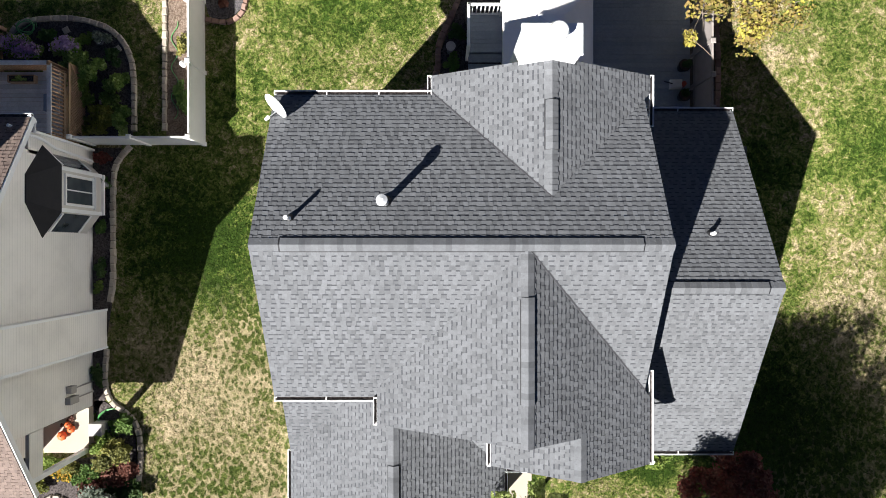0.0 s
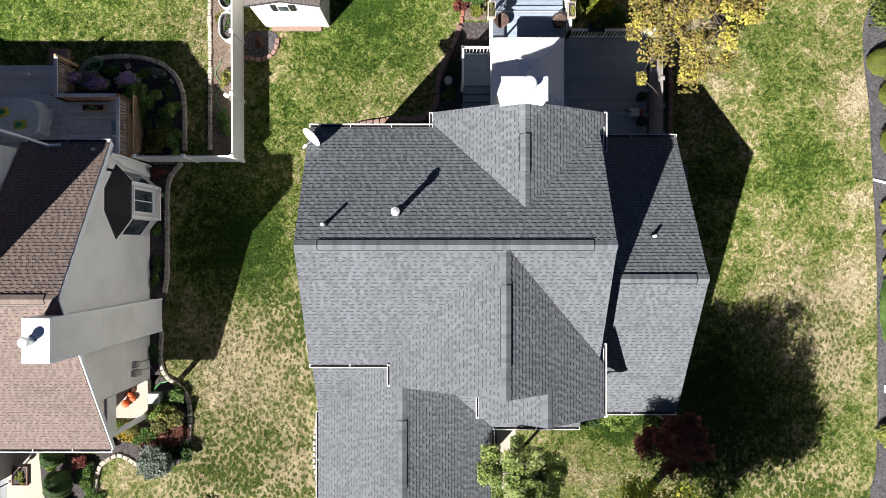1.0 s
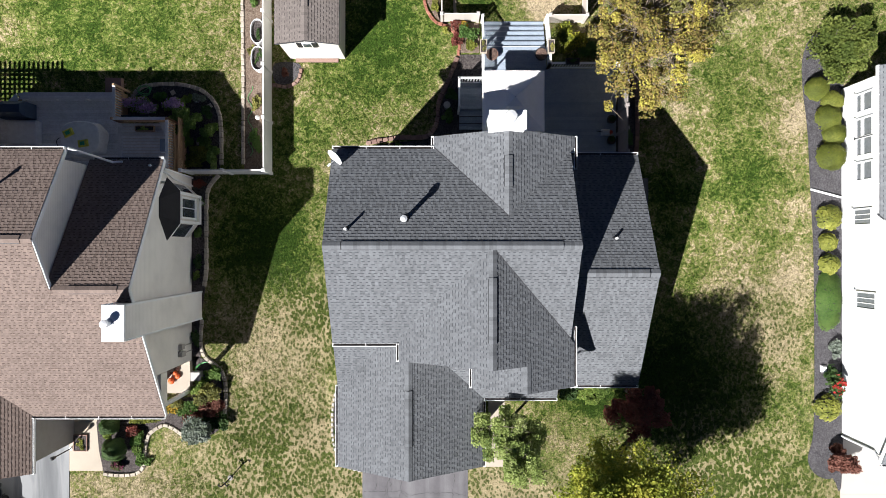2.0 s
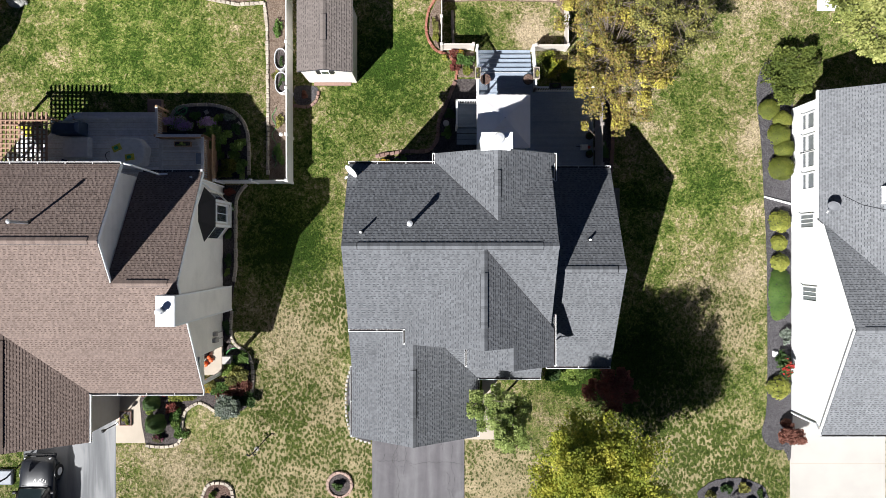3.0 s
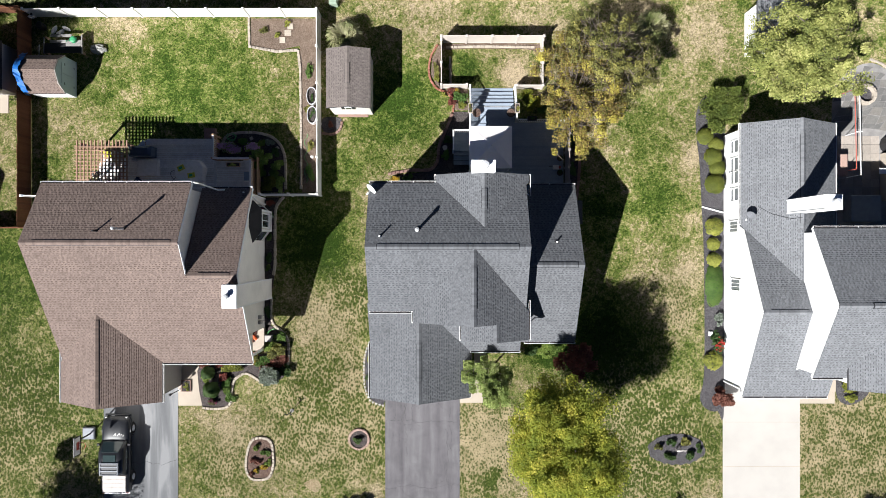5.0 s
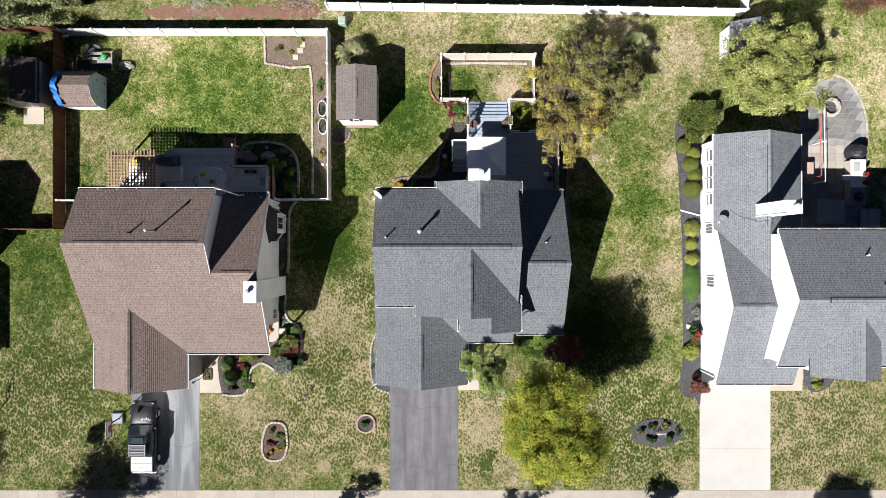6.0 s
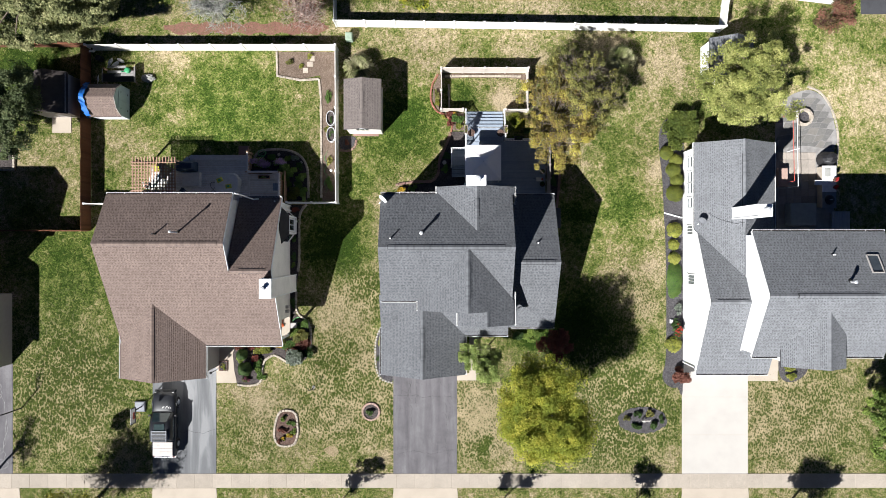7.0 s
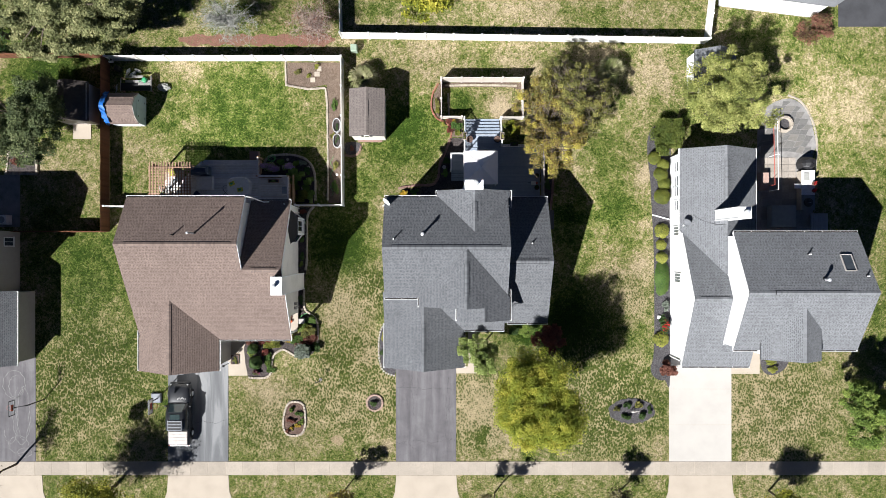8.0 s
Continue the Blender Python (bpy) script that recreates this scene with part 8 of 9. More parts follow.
for x, y, a in ((-17.75, 5.5, 25), (-17.05, 5.0, 8)):
    sk2 = thing("soil_bag", "yellow-green bag of potting soil on the table", "bag", "bags on the covered table", at=(x, y, WZD + 0.76), turn=radians(a))
    part("sack", Mesh().box(-0.24, 0.24, -0.17, 0.17, 0.0, 0.1, 0.045), "bag", sk2)
    part("print", Mesh().box(-0.12, 0.1, -0.09, 0.08, 0.1, 0.104), "green_paint", sk2, "green printed patch")
gr = thing("covered_grill", "grill under a dark blue cover", "grill", at=(-20.5, 6.62, WZD))
part("cover", Mesh().box(-0.75, 0.75, -0.35, 0.35, 0, 1.05, 0.16), "blue_dark", gr)
single("storage_bench", Mesh().box(-20.9, -19.5, 5.05, 6.15, WZD, WZD + 0.45, 0.04), "table_cover", "flat grey storage bench on the wooden deck", "bench")
gt = thing("garden_table", "white round table under the pergola", "table", at=(-23.05, 5.6, 0.04))
part("top", Mesh().tube([(0, 0, 0.68), (0, 0, 0.72)], 0.6, 24), "burlap", gt)
part("stem", Mesh().tube([(0, 0, 0), (0, 0, 0.68)], [0.2, 0.05], 10), "metal", gt)


def chair(at, turn, seat, label):
    th = thing("garden_chair", label, "chair", "chairs under the pergola", at=at, turn=turn)
    part("seat", Mesh().box(-0.25, 0.25, -0.25, 0.25, 0.38, 0.46, 0.03), seat, th)
    part("backrest", Mesh().box(-0.25, 0.25, 0.22, 0.3, 0.46, 0.95, 0.03), seat, th)
    for x in (-0.22, 0.22):
        for y in (-0.22, 0.22):
            part("leg", Mesh().box(x - 0.02, x + 0.02, y - 0.02, y + 0.02, 0, 0.38), "black", th)


chair((-23.2, 6.5, 0.04), 0.2, "bag", "garden chair with a yellow cushion")
chair((-20.85, 4.6, 0.64), -2.2, "blue_dark", "dark garden chair on the wooden deck")
chair((-22.75, 4.75, 0.04), 3.0, "burlap", "white garden chair beside the white table")
chair((-23.75, 5.2, 0.04), 1.9, "burlap", "white garden chair on the pale paving")
single("cable_coil", Mesh().tube([(-18.55 + 0.22 * math.sin(3 * a), 5.0 + 0.4 * math.cos(2 * a), WZD + 0.02) for a in [i * math.tau / 40 for i in range(41)]], 0.018, 5), "black", "black hose lying looped on the deck", "hose")
single("folded_sheet", Mesh().prism([(-13.35, 5.35, WZD + 0.18), (-13.12, 5.3, WZD + 0.18), (-13.12, 6.2, WZD + 0.18), (-13.75, 6.2, WZD + 0.18)], [(-13.35, 5.35, WZD + 0.24), (-13.12, 5.3, WZD + 0.3), (-13.12, 6.2, WZD + 0.3), (-13.75, 6.2, WZD + 0.24)]), "table_cover", "grey sheet leaning in the deck's corner", "sheet")
for i in range(2):
    for j in range(2):
        single("tile", Mesh().box(-13.62 + i * 0.23, -13.4 + i * 0.23, 4.62 + j * 0.29, 4.9 + j * 0.29, WZD + 0.17, WZD + 0.2, 0.008), "burlap", "white square tile lying on the wooden deck", "tile")
single("window_box", Mesh().box(-15.3, -14.0, 6.15, 6.35, WZD + 0.5, WZD + 0.72), "black", "dark planter on the deck rail", "planter")
single("garden_hose", Mesh().tube([(-11.75 + 0.45 * math.cos(a) * (1 + 0.12 * math.sin(3 * a)), -5.95 + 0.38 * math.sin(a * 1.02), 0.08 + 0.03 * math.sin(5 * a)) for a in [i * 0.25 for i in range(76)]], 0.014, 5), "hose", "green garden hose in loose coils", "hose")
single("garden_hose", Mesh().tube([(-9.55 + 0.12 * math.sin(a * 1.7), 4.6 + 0.28 * a, 0.06) for a in [i * 0.35 for i in range(36)]], 0.014, 5), "hose", "green hose lying along the fence bed", "hose")
ub = thing("utility_box", "grey utility box beside the beige wall", "utility box", at=(-12.1, -6.2, 0))
part("cabinet", Mesh().box(-0.2, 0.22, -0.2, 0.2, 0, 0.5, 0.03), "grey_siding", ub)
part("lid", Mesh().box(-0.22, 0.24, -0.22, 0.22, 0.5, 0.54, 0.02), "grey_siding", ub)
for i, (x, y, r) in enumerate(((-13.28, -6.42, 0.16), (-12.98, -6.2, 0.13), (-13.1, -6.05, 0.11))):
    th = thing("pumpkin", "orange pumpkin on the white porch", "pumpkin", "pumpkins on the porch", at=(x, y, 0.32))
    m = Mesh()
    for k in range(7):
        a = math.pi * k / 6
        for j in range(16):
            b = j * math.tau / 16
            rr = r * math.sin(a) * (1 + 0.08 * math.cos(8 * b)) + 0.004
            m.v.append((rr * math.cos(b), rr * math.sin(b), r * 0.8 * (1 - math.cos(a))))
    for k in range(6):
        for j in range(16):
            q = (j + 1) % 16
            m.f.append((k * 16 + j, k * 16 + q, k * 16 + 16 + q, k * 16 + 16 + j))
    part("flesh", m, "orange", th, smooth=True)
    part("stalk", Mesh().tube([(0, 0, r * 1.5), (0.02, 0.01, r * 1.9)], [0.025, 0.015], 6), "bark", th)
shrub((-13.1, -5.95), 0.3, 0.5, "leaf_rust", 400, 0.07, 301, "rust-coloured autumn wreath plant on the porch", name="plant", category="plant")
lp = thing("garden_hook", "slim black garden hook on the lawn", "garden hook", at=(-10.55, -11.3, 0))
part("pole", Mesh().tube([(0, 0, -0.1), (0, 0, 0.75)], 0.03, 8), "black", lp)
part("crossbar", Mesh().tube([(-0.16, 0, 0.62), (0.16, 0, 0.62)], 0.015, 6), "black", lp)
for s in (-1, 1):
    part("arm", Mesh().tube([(0, 0, 0.7), (s * 0.1, s * 0.06, 1.05), (s * 0.2, -s * 0.02, 1.12), (s * 0.26, 0.03, 0.98)], [0.03, 0.035, 0.045, 0.03], 6), "black", lp)
part("base", Mesh().tube([(0, 0, 0), (0, 0, 0.05)], [0.14, 0.12], 12), "stone_block", lp)
planter((-17.9, -9.55), 0.66, 0.8, "brick-edged planter beside the garage walk", "brick_pink", 0.03, 12, "leaf_lime", 0.12)
wl = thing("lamp_post", "slim black lamp post beside the front walk", "lamp post", at=(-18.42, -9.85, 0.02))
part("pole", Mesh().tube([(0, 0, 0), (0, 0, 1.3)], 0.03, 8), "black", wl)
part("lantern", Mesh().tube([(0, 0, 1.3), (0, 0, 1.34), (0, 0, 1.55), (0, 0, 1.62)], [0.04, 0.08, 0.1, 0.03], 8), "black", wl)
part("base", Mesh().tube([(0, 0, 0), (0, 0, 0.06)], [0.09, 0.07], 10), "metal", wl)
fl = thing("garden_flag", "small red and white striped garden flag", "flag", at=(-25.2, -10.1, 0))
part("pole", Mesh().tube([(0, 0, -0.1), (0, 0, 1.5), (0.7, 0.25, 1.9)], 0.015, 6), "metal", fl)
for i in range(6):
    part("stripe", Mesh().beam((0.08 + i * 0.09, 0.03 + i * 0.032, 1.4 + i * 0.03), (0.17 + i * 0.09, 0.06 + i * 0.032, 1.43 + i * 0.03), 0.012, 0.45), "red_paint" if i % 2 else "burlap", fl)
single("green_utility_box", Mesh().box(-7.85, -7.3, 16.9, 17.5, 0, 0.75, 0.05), "box_green", "grey-green utility box on the lawn", "utility box")
single("white_globe", Mesh().tube([(-9.0, 6.35, 0.55), (-9.0, 6.35, 0.62), (-9.0, 6.35, 0.78), (-9.0, 6.35, 0.85)], [0.04, 0.1, 0.1, 0.03], 14), "burlap", "white garden globe on a stand", "ornament")
bb = thing("birdbath", "pale stone bird bath in the shaded bed", "birdbath", at=(0.15, 7.0, 0))
part("bowl", Mesh().tube([(0, 0, 0.5), (0, 0, 0.56), (0, 0, 0.6)], [0.07, 0.15, 0.17], 18), "stone_white", bb)
part("stem", Mesh().tube([(0, 0, 0), (0, 0, 0.5)], [0.14, 0.07], 12), "stone_block", bb)
single("stepping_stone", Mesh().box(-11.05, -10.6, 14.9, 15.3, 0.03, 0.08, 0.01), "stone_tan", "pale tan stepping stone in the bed", "stepping stone")
single("stepping_stone", Mesh().box(-10.85, -10.45, 15.35, 15.75, 0.03, 0.08, 0.01), "stone_tan", "pale tan stepping stone in the bed", "stepping stone")
single("stepping_stone", Mesh().box(-11.4, -11.0, 14.4, 14.8, 0.03, 0.08, 0.01), "stone_tan", "pale tan stepping stone in the bed", "stepping stone")
single("white_rock", stone_mesh(random.Random(3), 0.26, 0.32, 0.2), "burlap", "white rock at the mulch bed's edge", "rock").location = (18.7, -5.9, 0)
single("downpipe_extension", Mesh().tube([(19.55, 2.55, 0.12), (18.1, 2.95, 0.06)], 0.055, 8), "white", "white downpipe extension lying across the mulch", "downpipe")
st = Mesh()
st.tube([(16.1, -14.0, 0.75), (16.35, -13.95, 0.85), (16.7, -13.9, 0.8)], [0.1, 0.16, 0.13], 10)
for x, y in ((16.15, -14.06), (16.15, -13.92), (16.62, -13.98), (16.62, -13.82)):
    st.tube([(x, y, 0), (x, y, 0.75)], [0.03, 0.045], 6)
st.tube([(16.68, -13.9, 0.85), (16.9, -13.85, 1.2), (17.05, -13.82, 1.22)], [0.08, 0.07, 0.04], 8)
for s in (-1, 1):
    st.tube([(16.9, -13.85, 1.25), (16.85, -13.85 + s * 0.15, 1.45), (16.95, -13.85 + s * 0.22, 1.6)], [0.02, 0.015, 0.006], 5)
st.v = [(16.4 + (x - 16.4) * 0.62, -13.95 + (y + 13.95) * 0.62, z * 0.62) for x, y, z in st.v]
single("garden_statue", st, "grey_siding", "pale animal statue in the oval bed", "statue")

def lump(rx, ry, h, seed, rough=0.12, n=18, k=7):
    """A soft, crumpled heap: a bag, a sack or a cover thrown over something."""
    r, m = random.Random(seed), Mesh()
    for j in range(k):
        f = j / (k - 1)
        for i in range(n):
            a = i * math.tau / n
            w = math.cos(f * math.pi / 2) ** 0.5 * (1 + r.uniform(-rough, rough)) if j < k - 1 else 0.04
            m.v.append((rx * w * math.cos(a), ry * w * math.sin(a), h * math.sin(f * math.pi / 2) * (1 + r.uniform(-rough, rough) * (j > 0))))
    for j in range(k - 1):
        for i in range(n):
            q = (i + 1) % n
            m.f.append((j * n + i, j * n + q, j * n + n + q, j * n + n + i))
    m.f.append(tuple((k - 1) * n + i for i in range(n)))
    return m


# patio behind the white house
fg = thing("flagstone_patio", "patio of irregular grey and brown flagstones", "patio", kind="structure")
rs = random.Random(12)
spot = {(i, j): (27.35 + (i + 0.5 * (j % 2)) * 0.62 + rs.uniform(-0.17, 0.17), 8.3 + j * 0.5 + rs.uniform(-0.13, 0.13)) for i in range(-1, 9) for j in range(0, 11)}
for (i, j), (x, y) in spot.items():
    a, b, c = spot.get((i + 1, j)), spot.get((i + 1 if j % 2 else i, j + 1)), spot.get((i + 1, j + 1) if not j % 2 else (i + 2, j + 1))
    if not (a and b and c):
        continue
    quad = [(x, y), a, c, b]
    mx, my = sum(p[0] for p in quad) / 4, sum(p[1] for p in quad) / 4
    if ((mx - 29.6) / 2.25) ** 2 + ((my - 8.2) / 4.55) ** 2 > 1 or math.hypot(mx - 29.46, my - 10.75) < 0.5:
        continue
    quad = [(mx + (p[0] - mx) * 0.95, my + (p[1] - my) * 0.93) for p in quad]
    z = 0.045 + rs.uniform(-0.004, 0.006)
    ob = part("flagstone", Mesh().prism([(px, py, 0.02) for px, py in quad], [(px, py, z) for px, py in quad]), "flag", fg)
fp = thing("fire_pit", "round stone fire pit on the patio", "fire pit", at=(29.46, 10.75, 0.03))
me = stone_mesh(random.Random(9), 0.34, 0.24, 0.34).data("stone")
me.materials.append(M["stone_tan"])
for i in range(12):
    ob = new("stone", me)
    ob.parent = fp
    a = i * math.tau / 12
    ob.matrix_basis = Matrix.Translation((0.6 * math.cos(a), 0.6 * math.sin(a), 0)) @ Matrix.Rotation(a + math.pi / 2, 4, "Z")
part("ash", Mesh().tube([(0, 0, 0), (0, 0, 0.05)], 0.5, 16), "gravel", fp)
pv = Mesh().box(-0.29, 0.29, -0.29, 0.29, 0, 0.025, 0.006).data("paver")
pv.materials.append(M["paver"])
pt = thing("paved_terrace", "tan paver terrace behind the white house", "patio")
for i in range(10):
    for j in range(11):
        if i < 8:
            ob = new("paver", pv)
            ob.parent = pt
            ob.matrix_basis = pose(26.0 + i * 0.6, 1.6 + j * 0.6, 0.03)
sg = thing("goal_frame", "white and red pole frame lying over the patio", "sports frame")
for a, b, mat in (((27.8, 10.8, 1.6), (27.92, 5.4, 1.6), "red_paint"), ((28.12, 10.95, 1.6), (28.22, 5.0, 1.6), "white"), ((27.75, 10.85, 1.6), (28.14, 10.95, 1.6), "white"), ((27.85, 7.9, 1.6), (28.3, 7.95, 1.6), "white"),
                  ((27.8, 10.8, 0), (27.8, 10.8, 1.6), "red_paint"), ((28.17, 7.94, 0), (28.17, 7.94, 1.6), "white"), ((27.92, 5.4, 0), (27.92, 5.4, 1.6), "red_paint"), ((28.22, 5.0, 0), (28.22, 5.0, 1.6), "white")):
    part("pole", Mesh().tube([a, b], 0.026, 8), mat, sg)
gi = thing("outdoor_kitchen", "pale stone counter with a covered black grill", "grill", at=(31.0, 5.3, 0.03))
part("counter", Mesh().box(-0.42, 0.6, -1.95, 1.35, 0, 0.84), "stone_tan", gi)
part("worktop", Mesh().box(-0.47, 0.66, -0.7, 1.4, 0.84, 0.9, 0.012), "burlap", gi, "pale stone worktop")
part("worktop", Mesh().box(-0.47, 0.66, -2.0, -0.72, 0.84, 0.9, 0.012), "stone_block", gi, "grey stone worktop")
part("side_shelf", Mesh().box(-1.05, -0.48, -0.15, 0.25, 0.8, 0.86, 0.02), "white", gi)
part("sink_lid", Mesh().box(-0.3, 0.18, 0.5, 1.2, 0.9, 0.95, 0.03), "cover", gi)
cg = thing("covered_grill", "grill under a faceted black cover on the patio", "grill", at=(31.2, 7.3, 0.03))
cv = lump(0.72, 0.62, 1.2, 21, 0.05, 10, 5)
part("cover", cv, "black", cg)
kg = thing("kettle_grill", "round black kettle grill in the counter", "grill", at=(31.05, 3.95, 0.93))
part("bowl", Mesh().tube([(0, 0, 0), (0, 0, 0.12), (0, 0, 0.22), (0, 0, 0.3)], [0.3, 0.4, 0.34, 0.1], 18), "black", kg)
part("handle", Mesh().tube([(-0.1, 0, 0.3), (-0.1, 0, 0.36), (0.1, 0, 0.36), (0.1, 0, 0.3)], 0.012, 6), "chrome", kg)
pot((31.5, 5.55, 0.93), 0.18, 0.2, "terracotta", "pot of red flowers on the counter", "flower_red", 8)
pot((31.5, 4.95, 0.93), 0.18, 0.2, "terracotta", "pot of red flowers on the stone counter", "flower_red", 9)
single("storage_box", Mesh().box(27.15, 27.9, 5.05, 6.55, 0.05, 0.7, 0.04), "brick_pale", "taupe storage box on the patio", "storage box")
single("hot_tub_cover", Mesh().box(28.0, 30.1, 1.9, 3.7, 0.05, 0.9, 0.06), "cover", "covered hot tub in the shade of the house", "hot tub")
hb = thing("slatted_bench", "grey slatted bench in the shade", "bench", at=(32.35, 2.3, 0))
for i in range(7):
    part("slat", Mesh().box(-0.75 + i * 0.21, -0.57 + i * 0.21, -0.75, 0.75, 0.42, 0.46), "grey_siding", hb)
for x in (-0.6, 0.6):
    part("leg", Mesh().box(x - 0.05, x + 0.05, -0.6, 0.6, 0, 0.42), "grey_siding", hb)

# corner by the small shed
wb = thing("work_bench", "weathered work bench with garden clutter", "bench", at=(-26.2, 14.1, 0))
part("top", Mesh().box(-1.3, 1.25, -0.56, 0.1, 0.55, 0.6), "black", wb)
for y, a, b in ((0.0, 0.2, 1.25), (0.22, -0.9, 1.25), (0.62, -0.9, 0.6)):
    part("plank", Mesh().box(a, b, y - 0.1, y + 0.1, 0.61, 0.65, 0.01), "stone_block", wb)
part("side_rail", Mesh().box(1.26, 1.33, -0.62, 0.7, 0.5, 0.65), "stone_block", wb)
part("end_rail", Mesh().box(-1.36, -1.31, -0.6, 0.5, 0.5, 0.62), "stone_block", wb)
for x in (-1.25, 1.2):
    for y in (-0.5, 0.55):
        part("leg", Mesh().box(x - 0.05, x + 0.05, y - 0.05, y + 0.05, 0, 0.55), "pergola_wood", wb)
gs2 = thing("green_watering_can", "green plastic watering can on the work bench", "watering can", at=(-25.4, 14.4, 0.65))
part("body", Mesh().tube([(0, 0, 0), (0, 0, 0.05), (0, 0, 0.22), (0, 0, 0.27)], [0.2, 0.23, 0.21, 0.12], 14), "green_paint", gs2)
part("spout", Mesh().tube([(-0.15, -0.05, 0.06), (-0.32, -0.12, 0.2), (-0.4, -0.15, 0.3)], [0.05, 0.035, 0.05], 8), "green_paint", gs2)
part("handle", Mesh().tube([(0.18, 0.06, 0.08), (0.27, 0.09, 0.2), (0.12, 0.04, 0.31), (-0.05, 0, 0.29)], 0.02, 6), "green_paint", gs2)
for i, (x, y, a) in enumerate(((-26.75, 15.1, 0.6), (-26.3, 15.4, -0.5), (-27.15, 15.3, 1.1))):
    single("plastic_bag", lump(0.34, 0.13, 0.2, 40 + i, 0.16, 12, 5), "burlap", "crumpled white plastic bag by the fence", "bag", "white bags by the fence").matrix_basis = Matrix.Translation((x, y, 0)) @ Matrix.Rotation(a, 4, "Z")
ld = thing("folding_trestle", "grey metal trestle leaning by the board fence", "trestle", at=(-27.9, 13.75, 0))
for y in (-0.22, 0.22):
    part("rail", Mesh().tube([(-0.35, y, 0), (0.3, y, 1.0)], 0.025, 6), "metal", ld)
for f in (0.3, 0.6, 0.9):
    part("rung", Mesh().tube([(-0.35 + 0.65 * f, -0.22, f), (-0.35 + 0.65 * f, 0.22, f)], 0.02, 6), "metal", ld)
single("barrel", Mesh().tube([(-27.9, 15.5, 0), (-27.9, 15.5, 0.55), (-27.9, 15.5, 0.6)], [0.22, 0.24, 0.2], 16), "black", "dark plastic barrel by the fence", "barrel")
hz = thing("hose_reel", "pale coiled hose hung in the fence corner", "hose", at=(-28.2, 16.0, 0.9))
part("coil", Mesh().tube([((0.17 + 0.012 * (i // 16)) * math.cos(i * math.tau / 16), -0.05 - 0.004 * i / 4, (0.17 + 0.012 * (i // 16)) * math.sin(i * math.tau / 16)) for i in range(64)], 0.018, 5), "burlap", hz)
part("bracket", Mesh().box(-0.05, 0.05, -0.02, 0.18, -0.05, 0.05), "black", hz)
single("rubbish_bag", lump(0.55, 0.34, 0.34, 9, 0.2), "cover", "crumpled grey bag lying on the lawn", "bag").location = (-24.05, 13.95, 0)

# left-hand neighbour and the house beyond the back fence
nb = thing("house", "grey-beige neighbouring house with a grey roof", "house")
part("wall", Mesh().box(-47, -36.5, -3.6, 1.5, -0.2, 6.0), "grey_siding", nb)
part("wall", Mesh().box(-47, -35.2, -9.4, -3.62, -0.2, 2.75), "grey_siding", nb)
nE2 = Plane(-38.0, 0, 4.5, "E")
roof(nb, [(nE2, [(-38.0, -9.6), (-35.0, -9.6), (-35.0, -3.45), (-38.0, -3.45)]), (Plane(-38.0, 0, 4.5, "W"), [(-41.0, -9.6), (-38.0, -9.6), (-38.0, -3.45), (-41.0, -3.45)])], "shingle_grey", 93)
roof(nb, [(Plane(0, -1.0, 8.0, "N"), [(-47, -1.0), (-36.2, -1.0), (-36.2, 1.8), (-47, 1.8)]), (Plane(0, -1.0, 8.0, "S"), [(-47, -3.8), (-36.2, -3.8), (-36.2, -1.0), (-47, -1.0)])], "shingle_grey", 94)
gutter(nb, (-35.0, -9.6, nE2.h(-35.0, 0)), (-35.0, -3.5, nE2.h(-35.0, 0)), out=(1, 0), w=0.1)
window_x(nb, -36.5, 0.2, 1.0, 0.9, 2.1, 1, 1)
ac = thing("air_conditioner", "pale air conditioning unit on the patio", "air conditioner", at=(-37.6, 2.5, 0.03))
part("housing", Mesh().box(-0.4, 0.4, -0.4, 0.4, 0, 0.75, 0.03), "burlap", ac)
part("fan_grille", Mesh().tube([(0, 0, 0.75), (0, 0, 0.77)], 0.28, 18), "cover", ac)
fb = thing("house", "white-sided house beyond the long back fence", "house")
part("wall", Mesh().prism([(23.8, 21.0, -0.2), (31.8, 20.0, -0.2), (34.4, 21.8, -0.2), (34.4, 30, -0.2), (23.8, 30, -0.2)], [(23.8, 21.0, 3.2), (31.8, 20.0, 3.2), (34.4, 21.8, 3.2), (34.4, 30, 3.2), (23.8, 30, 3.2)]), "white_siding", fb)
pl = Plane(0, 20.0, 3.25, "S")
part("roof_slope", Mesh().prism([(23.4, 20.8, 3.2), (31.9, 19.7, 3.2), (34.8, 21.6, 3.2), (34.8, 30, 6.0), (23.4, 30, 6.0)], [(23.4, 20.8, 3.3), (31.9, 19.7, 3.3), (34.8, 21.6, 3.3), (34.8, 30, 6.1), (23.4, 30, 6.1)]), "shingle_white_house", fb)

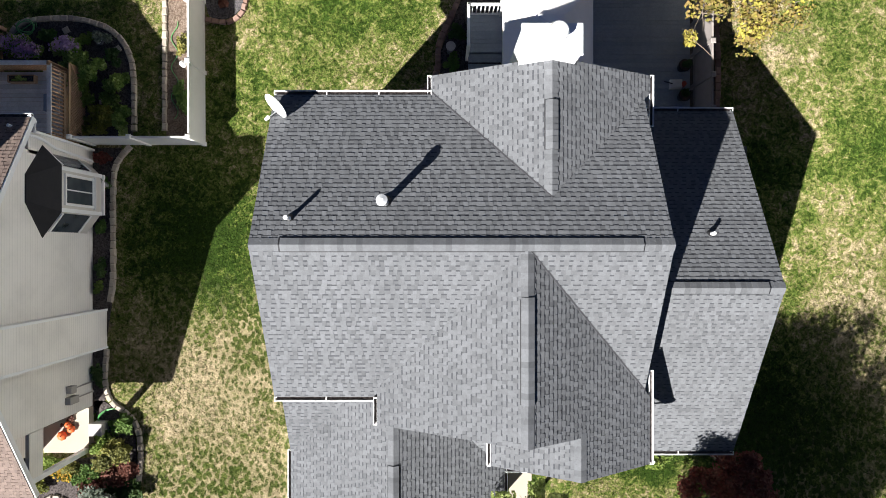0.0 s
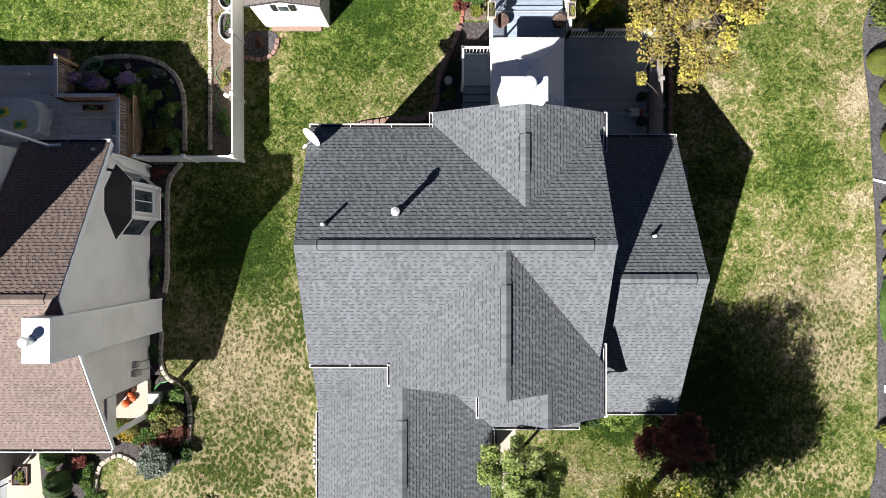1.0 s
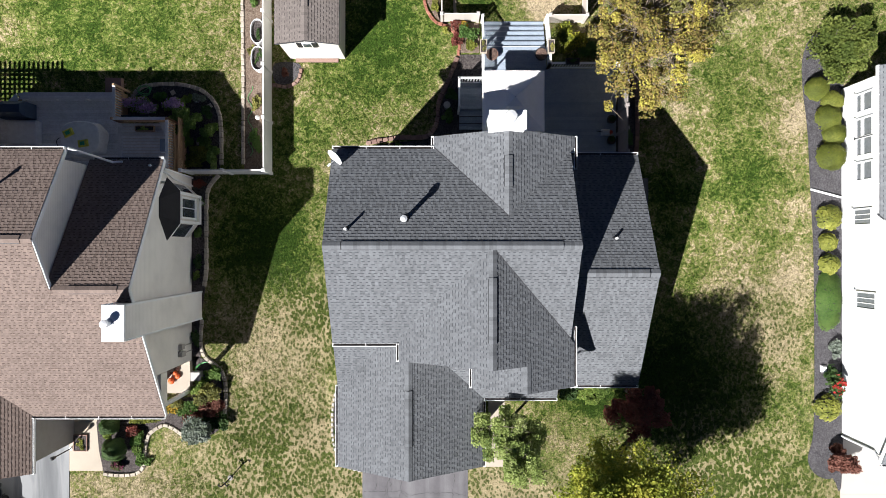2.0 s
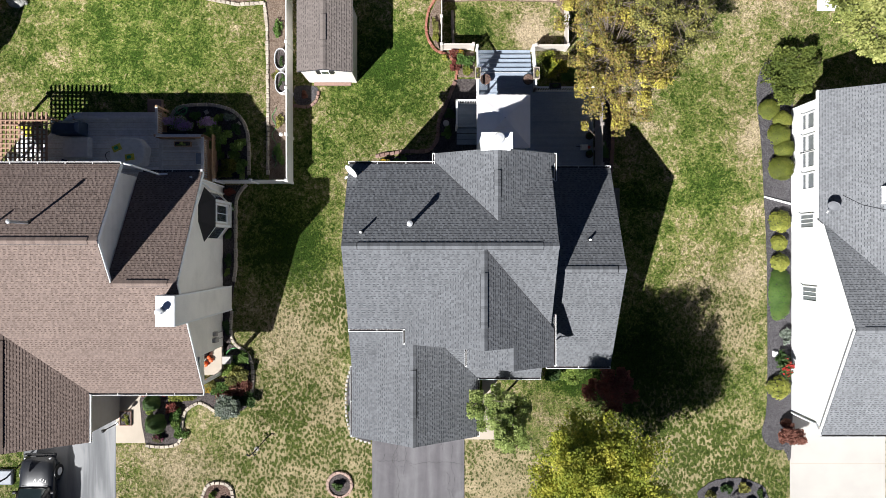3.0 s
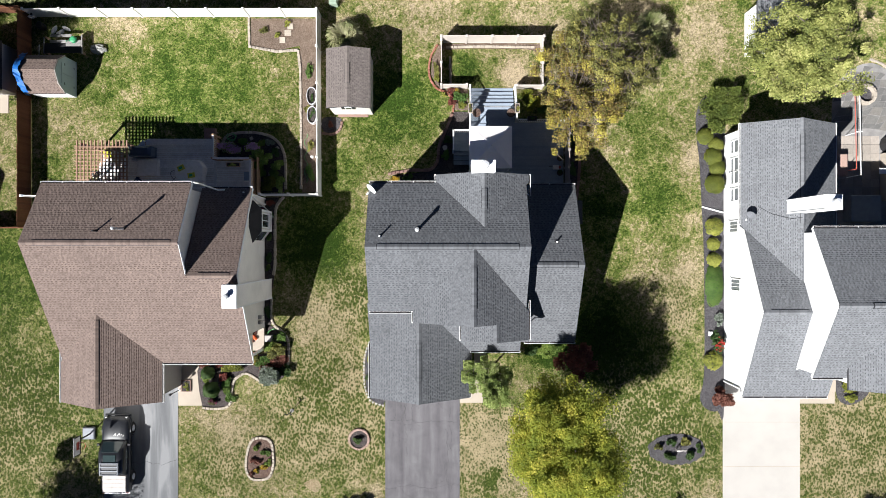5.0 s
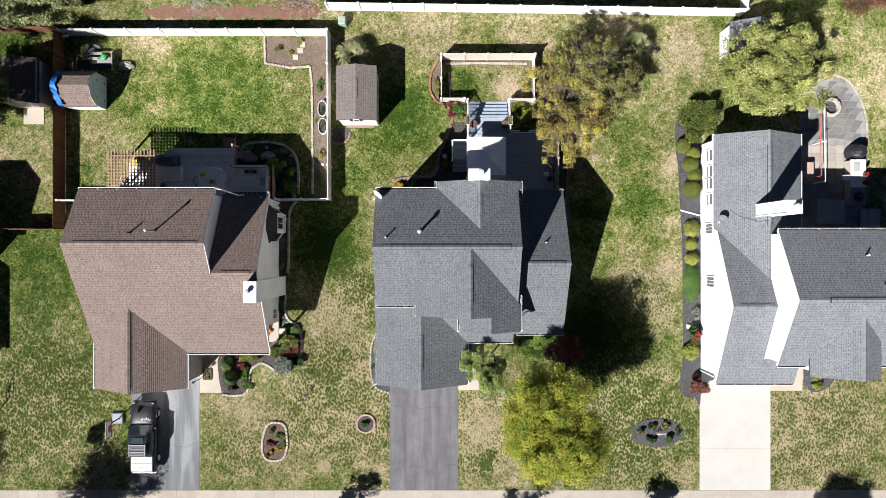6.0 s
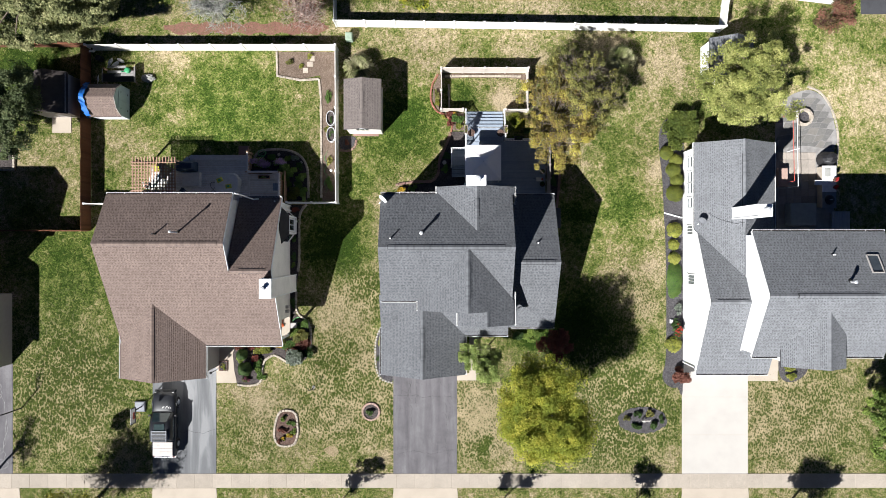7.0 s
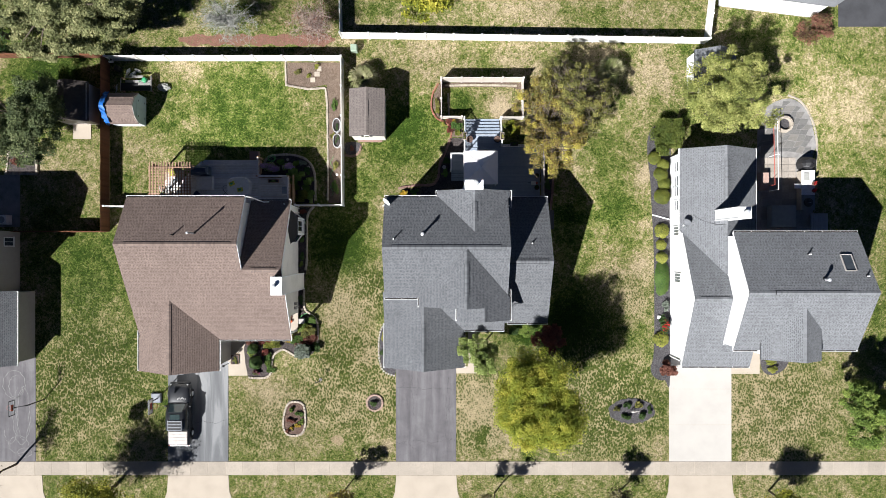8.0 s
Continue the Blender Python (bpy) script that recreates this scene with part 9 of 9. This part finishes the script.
ck = Mesh()
for cx, cy, rx, ry, turns, ph in ((-37.0, -11.7, 0.95, 1.2, 1.0, 0.3), (-36.85, -11.9, 0.6, 0.95, 0.8, 1.2), (-36.2, -14.2, 0.5, 2.3, 1.0, 0.0), (-36.35, -14.3, 0.75, 2.6, 0.7, 2.0), (-36.6, -16.9, 0.85, 0.75, 1.0, 0.6), (-37.3, -15.2, 0.6, 1.6, 0.6, 3.4), (-36.1, -17.6, 0.6, 0.4, 1.0, 0.0)):
    line = [(cx + rx * math.cos(ph + turns * math.tau * k / 48) + 0.05 * math.sin(1.3 * k), cy + ry * math.sin(ph + turns * math.tau * k / 48)) for k in range(49)]
    for p, q in zip(line, line[1:]):
        if max(p[0], q[0]) < -35.3 and min(p[1], q[1]) > -18.3:
            d = Vector((q[1] - p[1], p[0] - q[0], 0)).normalized() * 0.02
            ck.face([(p[0] - d.x, p[1] - d.y, 0.034), (p[0] + d.x, p[1] + d.y, 0.034), (q[0] + d.x, q[1] + d.y, 0.034), (q[0] - d.x, q[1] - d.y, 0.034)])
single("chalk_drawing", ck, "chalk", "faint chalk track lines drawn on the driveway", "chalk", kind="structure")

# ---- grass blades standing out of the lawn ----
SOLID = [(-4.9, 5.2, -6.2, 4.3), (4.5, 8.6, -6.2, 4.2), (-4.9, 1.8, -9.8, -6.0), (1.0, 5.2, -6.8, -5.0), (-24.5, -12.0, -7.5, 4.0), (-24.5, -18.0, -9.9, -7.0), (19.2, 32.0, -9.7, 8.2),
         (-60, 60, -19.6, -18.3), (-4.1, 1.25, -24, -9.0), (-23.8, -18.4, -24, -9.0), (19.5, 25.05, -24, -9.0), (-60, -35.1, -24, 1.9), (0.6, 8.6, 4.0, 11.2), (-22.4, -12.6, 3.5, 8.0),
         (-7.9, -4.8, 9.3, 13.5), (-18.5, -16.8, -11.0, -7.0), (1.1, 4.4, -11.0, -6.0), (17.8, 19.7, -11.2, 9.4), (25, 32.2, 1, 12.5), (-16, -11.0, 3.7, 8.1), (-16.9, -10.8, -11.1, -5.2), (-10.1, -8.4, 3.8, 16.3), (-13.5, -8.4, 14.0, 16.3),
         (-13.9, -11.7, -16.1, -13.2), (-6.6, -5.1, -14.1, -12.6), (14.3, 18.4, -15.1, -12.9), (-5.8, -4.1, -11.0, -6.2), (-23.3, -8.8, 18.0, 19.4), (8.4, 9.6, 3.8, 9.2), (-0.9, 1.8, 9.6, 14.3), (-3.7, 1.0, 3.7, 6.0), (-0.4, 1.0, 5.9, 9.6), (34.1, 45, 19, 30)]


def grass(x0, x1, y0, y1, density, seed, hole=None):
    rs = np.random.RandomState(seed)
    n = int((x1 - x0) * (y1 - y0) * density)
    p = np.stack([rs.uniform(x0, x1, n), rs.uniform(y0, y1, n)], 1)
    ok = np.ones(n, bool)
    for a, b, c, d in SOLID + ([hole] if hole else []):
        ok &= ~((p[:, 0] > a) & (p[:, 0] < b) & (p[:, 1] > c) & (p[:, 1] < d))
    p = np.repeat(p[ok], 3, 0)
    n = len(p)
    p += rs.normal(size=(n, 2)) * 0.03
    a = rs.uniform(0, math.tau, n)
    w, h = rs.uniform(0.012, 0.03, n), rs.uniform(0.015, 0.05, n)
    dx, dy = np.cos(a) * w, np.sin(a) * w
    lean = rs.normal(size=(n, 2)) * 0.055
    z = np.zeros(n)
    v = np.stack([np.stack([p[:, 0] - dx, p[:, 1] - dy, z], 1), np.stack([p[:, 0] + dx, p[:, 1] + dy, z], 1), np.stack([p[:, 0] + lean[:, 0], p[:, 1] + lean[:, 1], h], 1)], 1).reshape(-1, 3)
    return v


v = np.concatenate([grass(-17, 17, -10, 10, 150, 1), grass(-40, 40, -24, 24, 55, 2, (-17, 17, -10, 10))])
me = bpy.data.meshes.new("grass")
k = len(v) // 3
me.vertices.add(3 * k)
me.vertices.foreach_set("co", v.ravel().astype(np.float32))
me.loops.add(3 * k)
me.loops.foreach_set("vertex_index", np.arange(3 * k, dtype=np.int32))
me.polygons.add(k)
me.polygons.foreach_set("loop_start", np.arange(0, 3 * k, 3, dtype=np.int32))
me.update(calc_edges=True)
me.materials.append(M["lawn"])
tagged(new("grass", me), "short uneven lawn grass, green and straw-coloured", "grass", kind="stuff")

# ---- shingle tabs laid one by one on the front slope ----
kinds = {}
step = COURSE / math.sqrt(1 + PITCH ** 2)
for u, wide, vv, thick in LOOSE:
    key = (wide, thick)
    if key not in kinds:
        low = 0.022 if thick else 0.008
        a, b = step + 0.004, PITCH * (step + 0.004)
        top = [(0, -0.003, low - PITCH * 0.003), (wide, -0.003, low - PITCH * 0.003), (wide, a, b + 0.002), (0, a, b + 0.002)]
        m = Mesh().prism([(x, y, z - low - 0.003) for x, y, z in top], top)
        m.mi = [0] * len(m.f)
        # head band again: dark granules and overlap shade in one colour
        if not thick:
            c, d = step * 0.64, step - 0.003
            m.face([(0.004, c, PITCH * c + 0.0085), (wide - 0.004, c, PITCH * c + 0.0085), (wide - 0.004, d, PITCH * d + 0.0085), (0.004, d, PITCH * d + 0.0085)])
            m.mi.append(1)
        kinds[key] = m.data("shingle")
        kinds[key].materials.append(M["shingle_grey_one"])
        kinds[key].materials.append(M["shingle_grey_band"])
    ob = new("shingle", kinds[key])
    ob.parent = main_slopes[0]
    ob.matrix_basis = pose(u, vv, mS.h(u, vv))
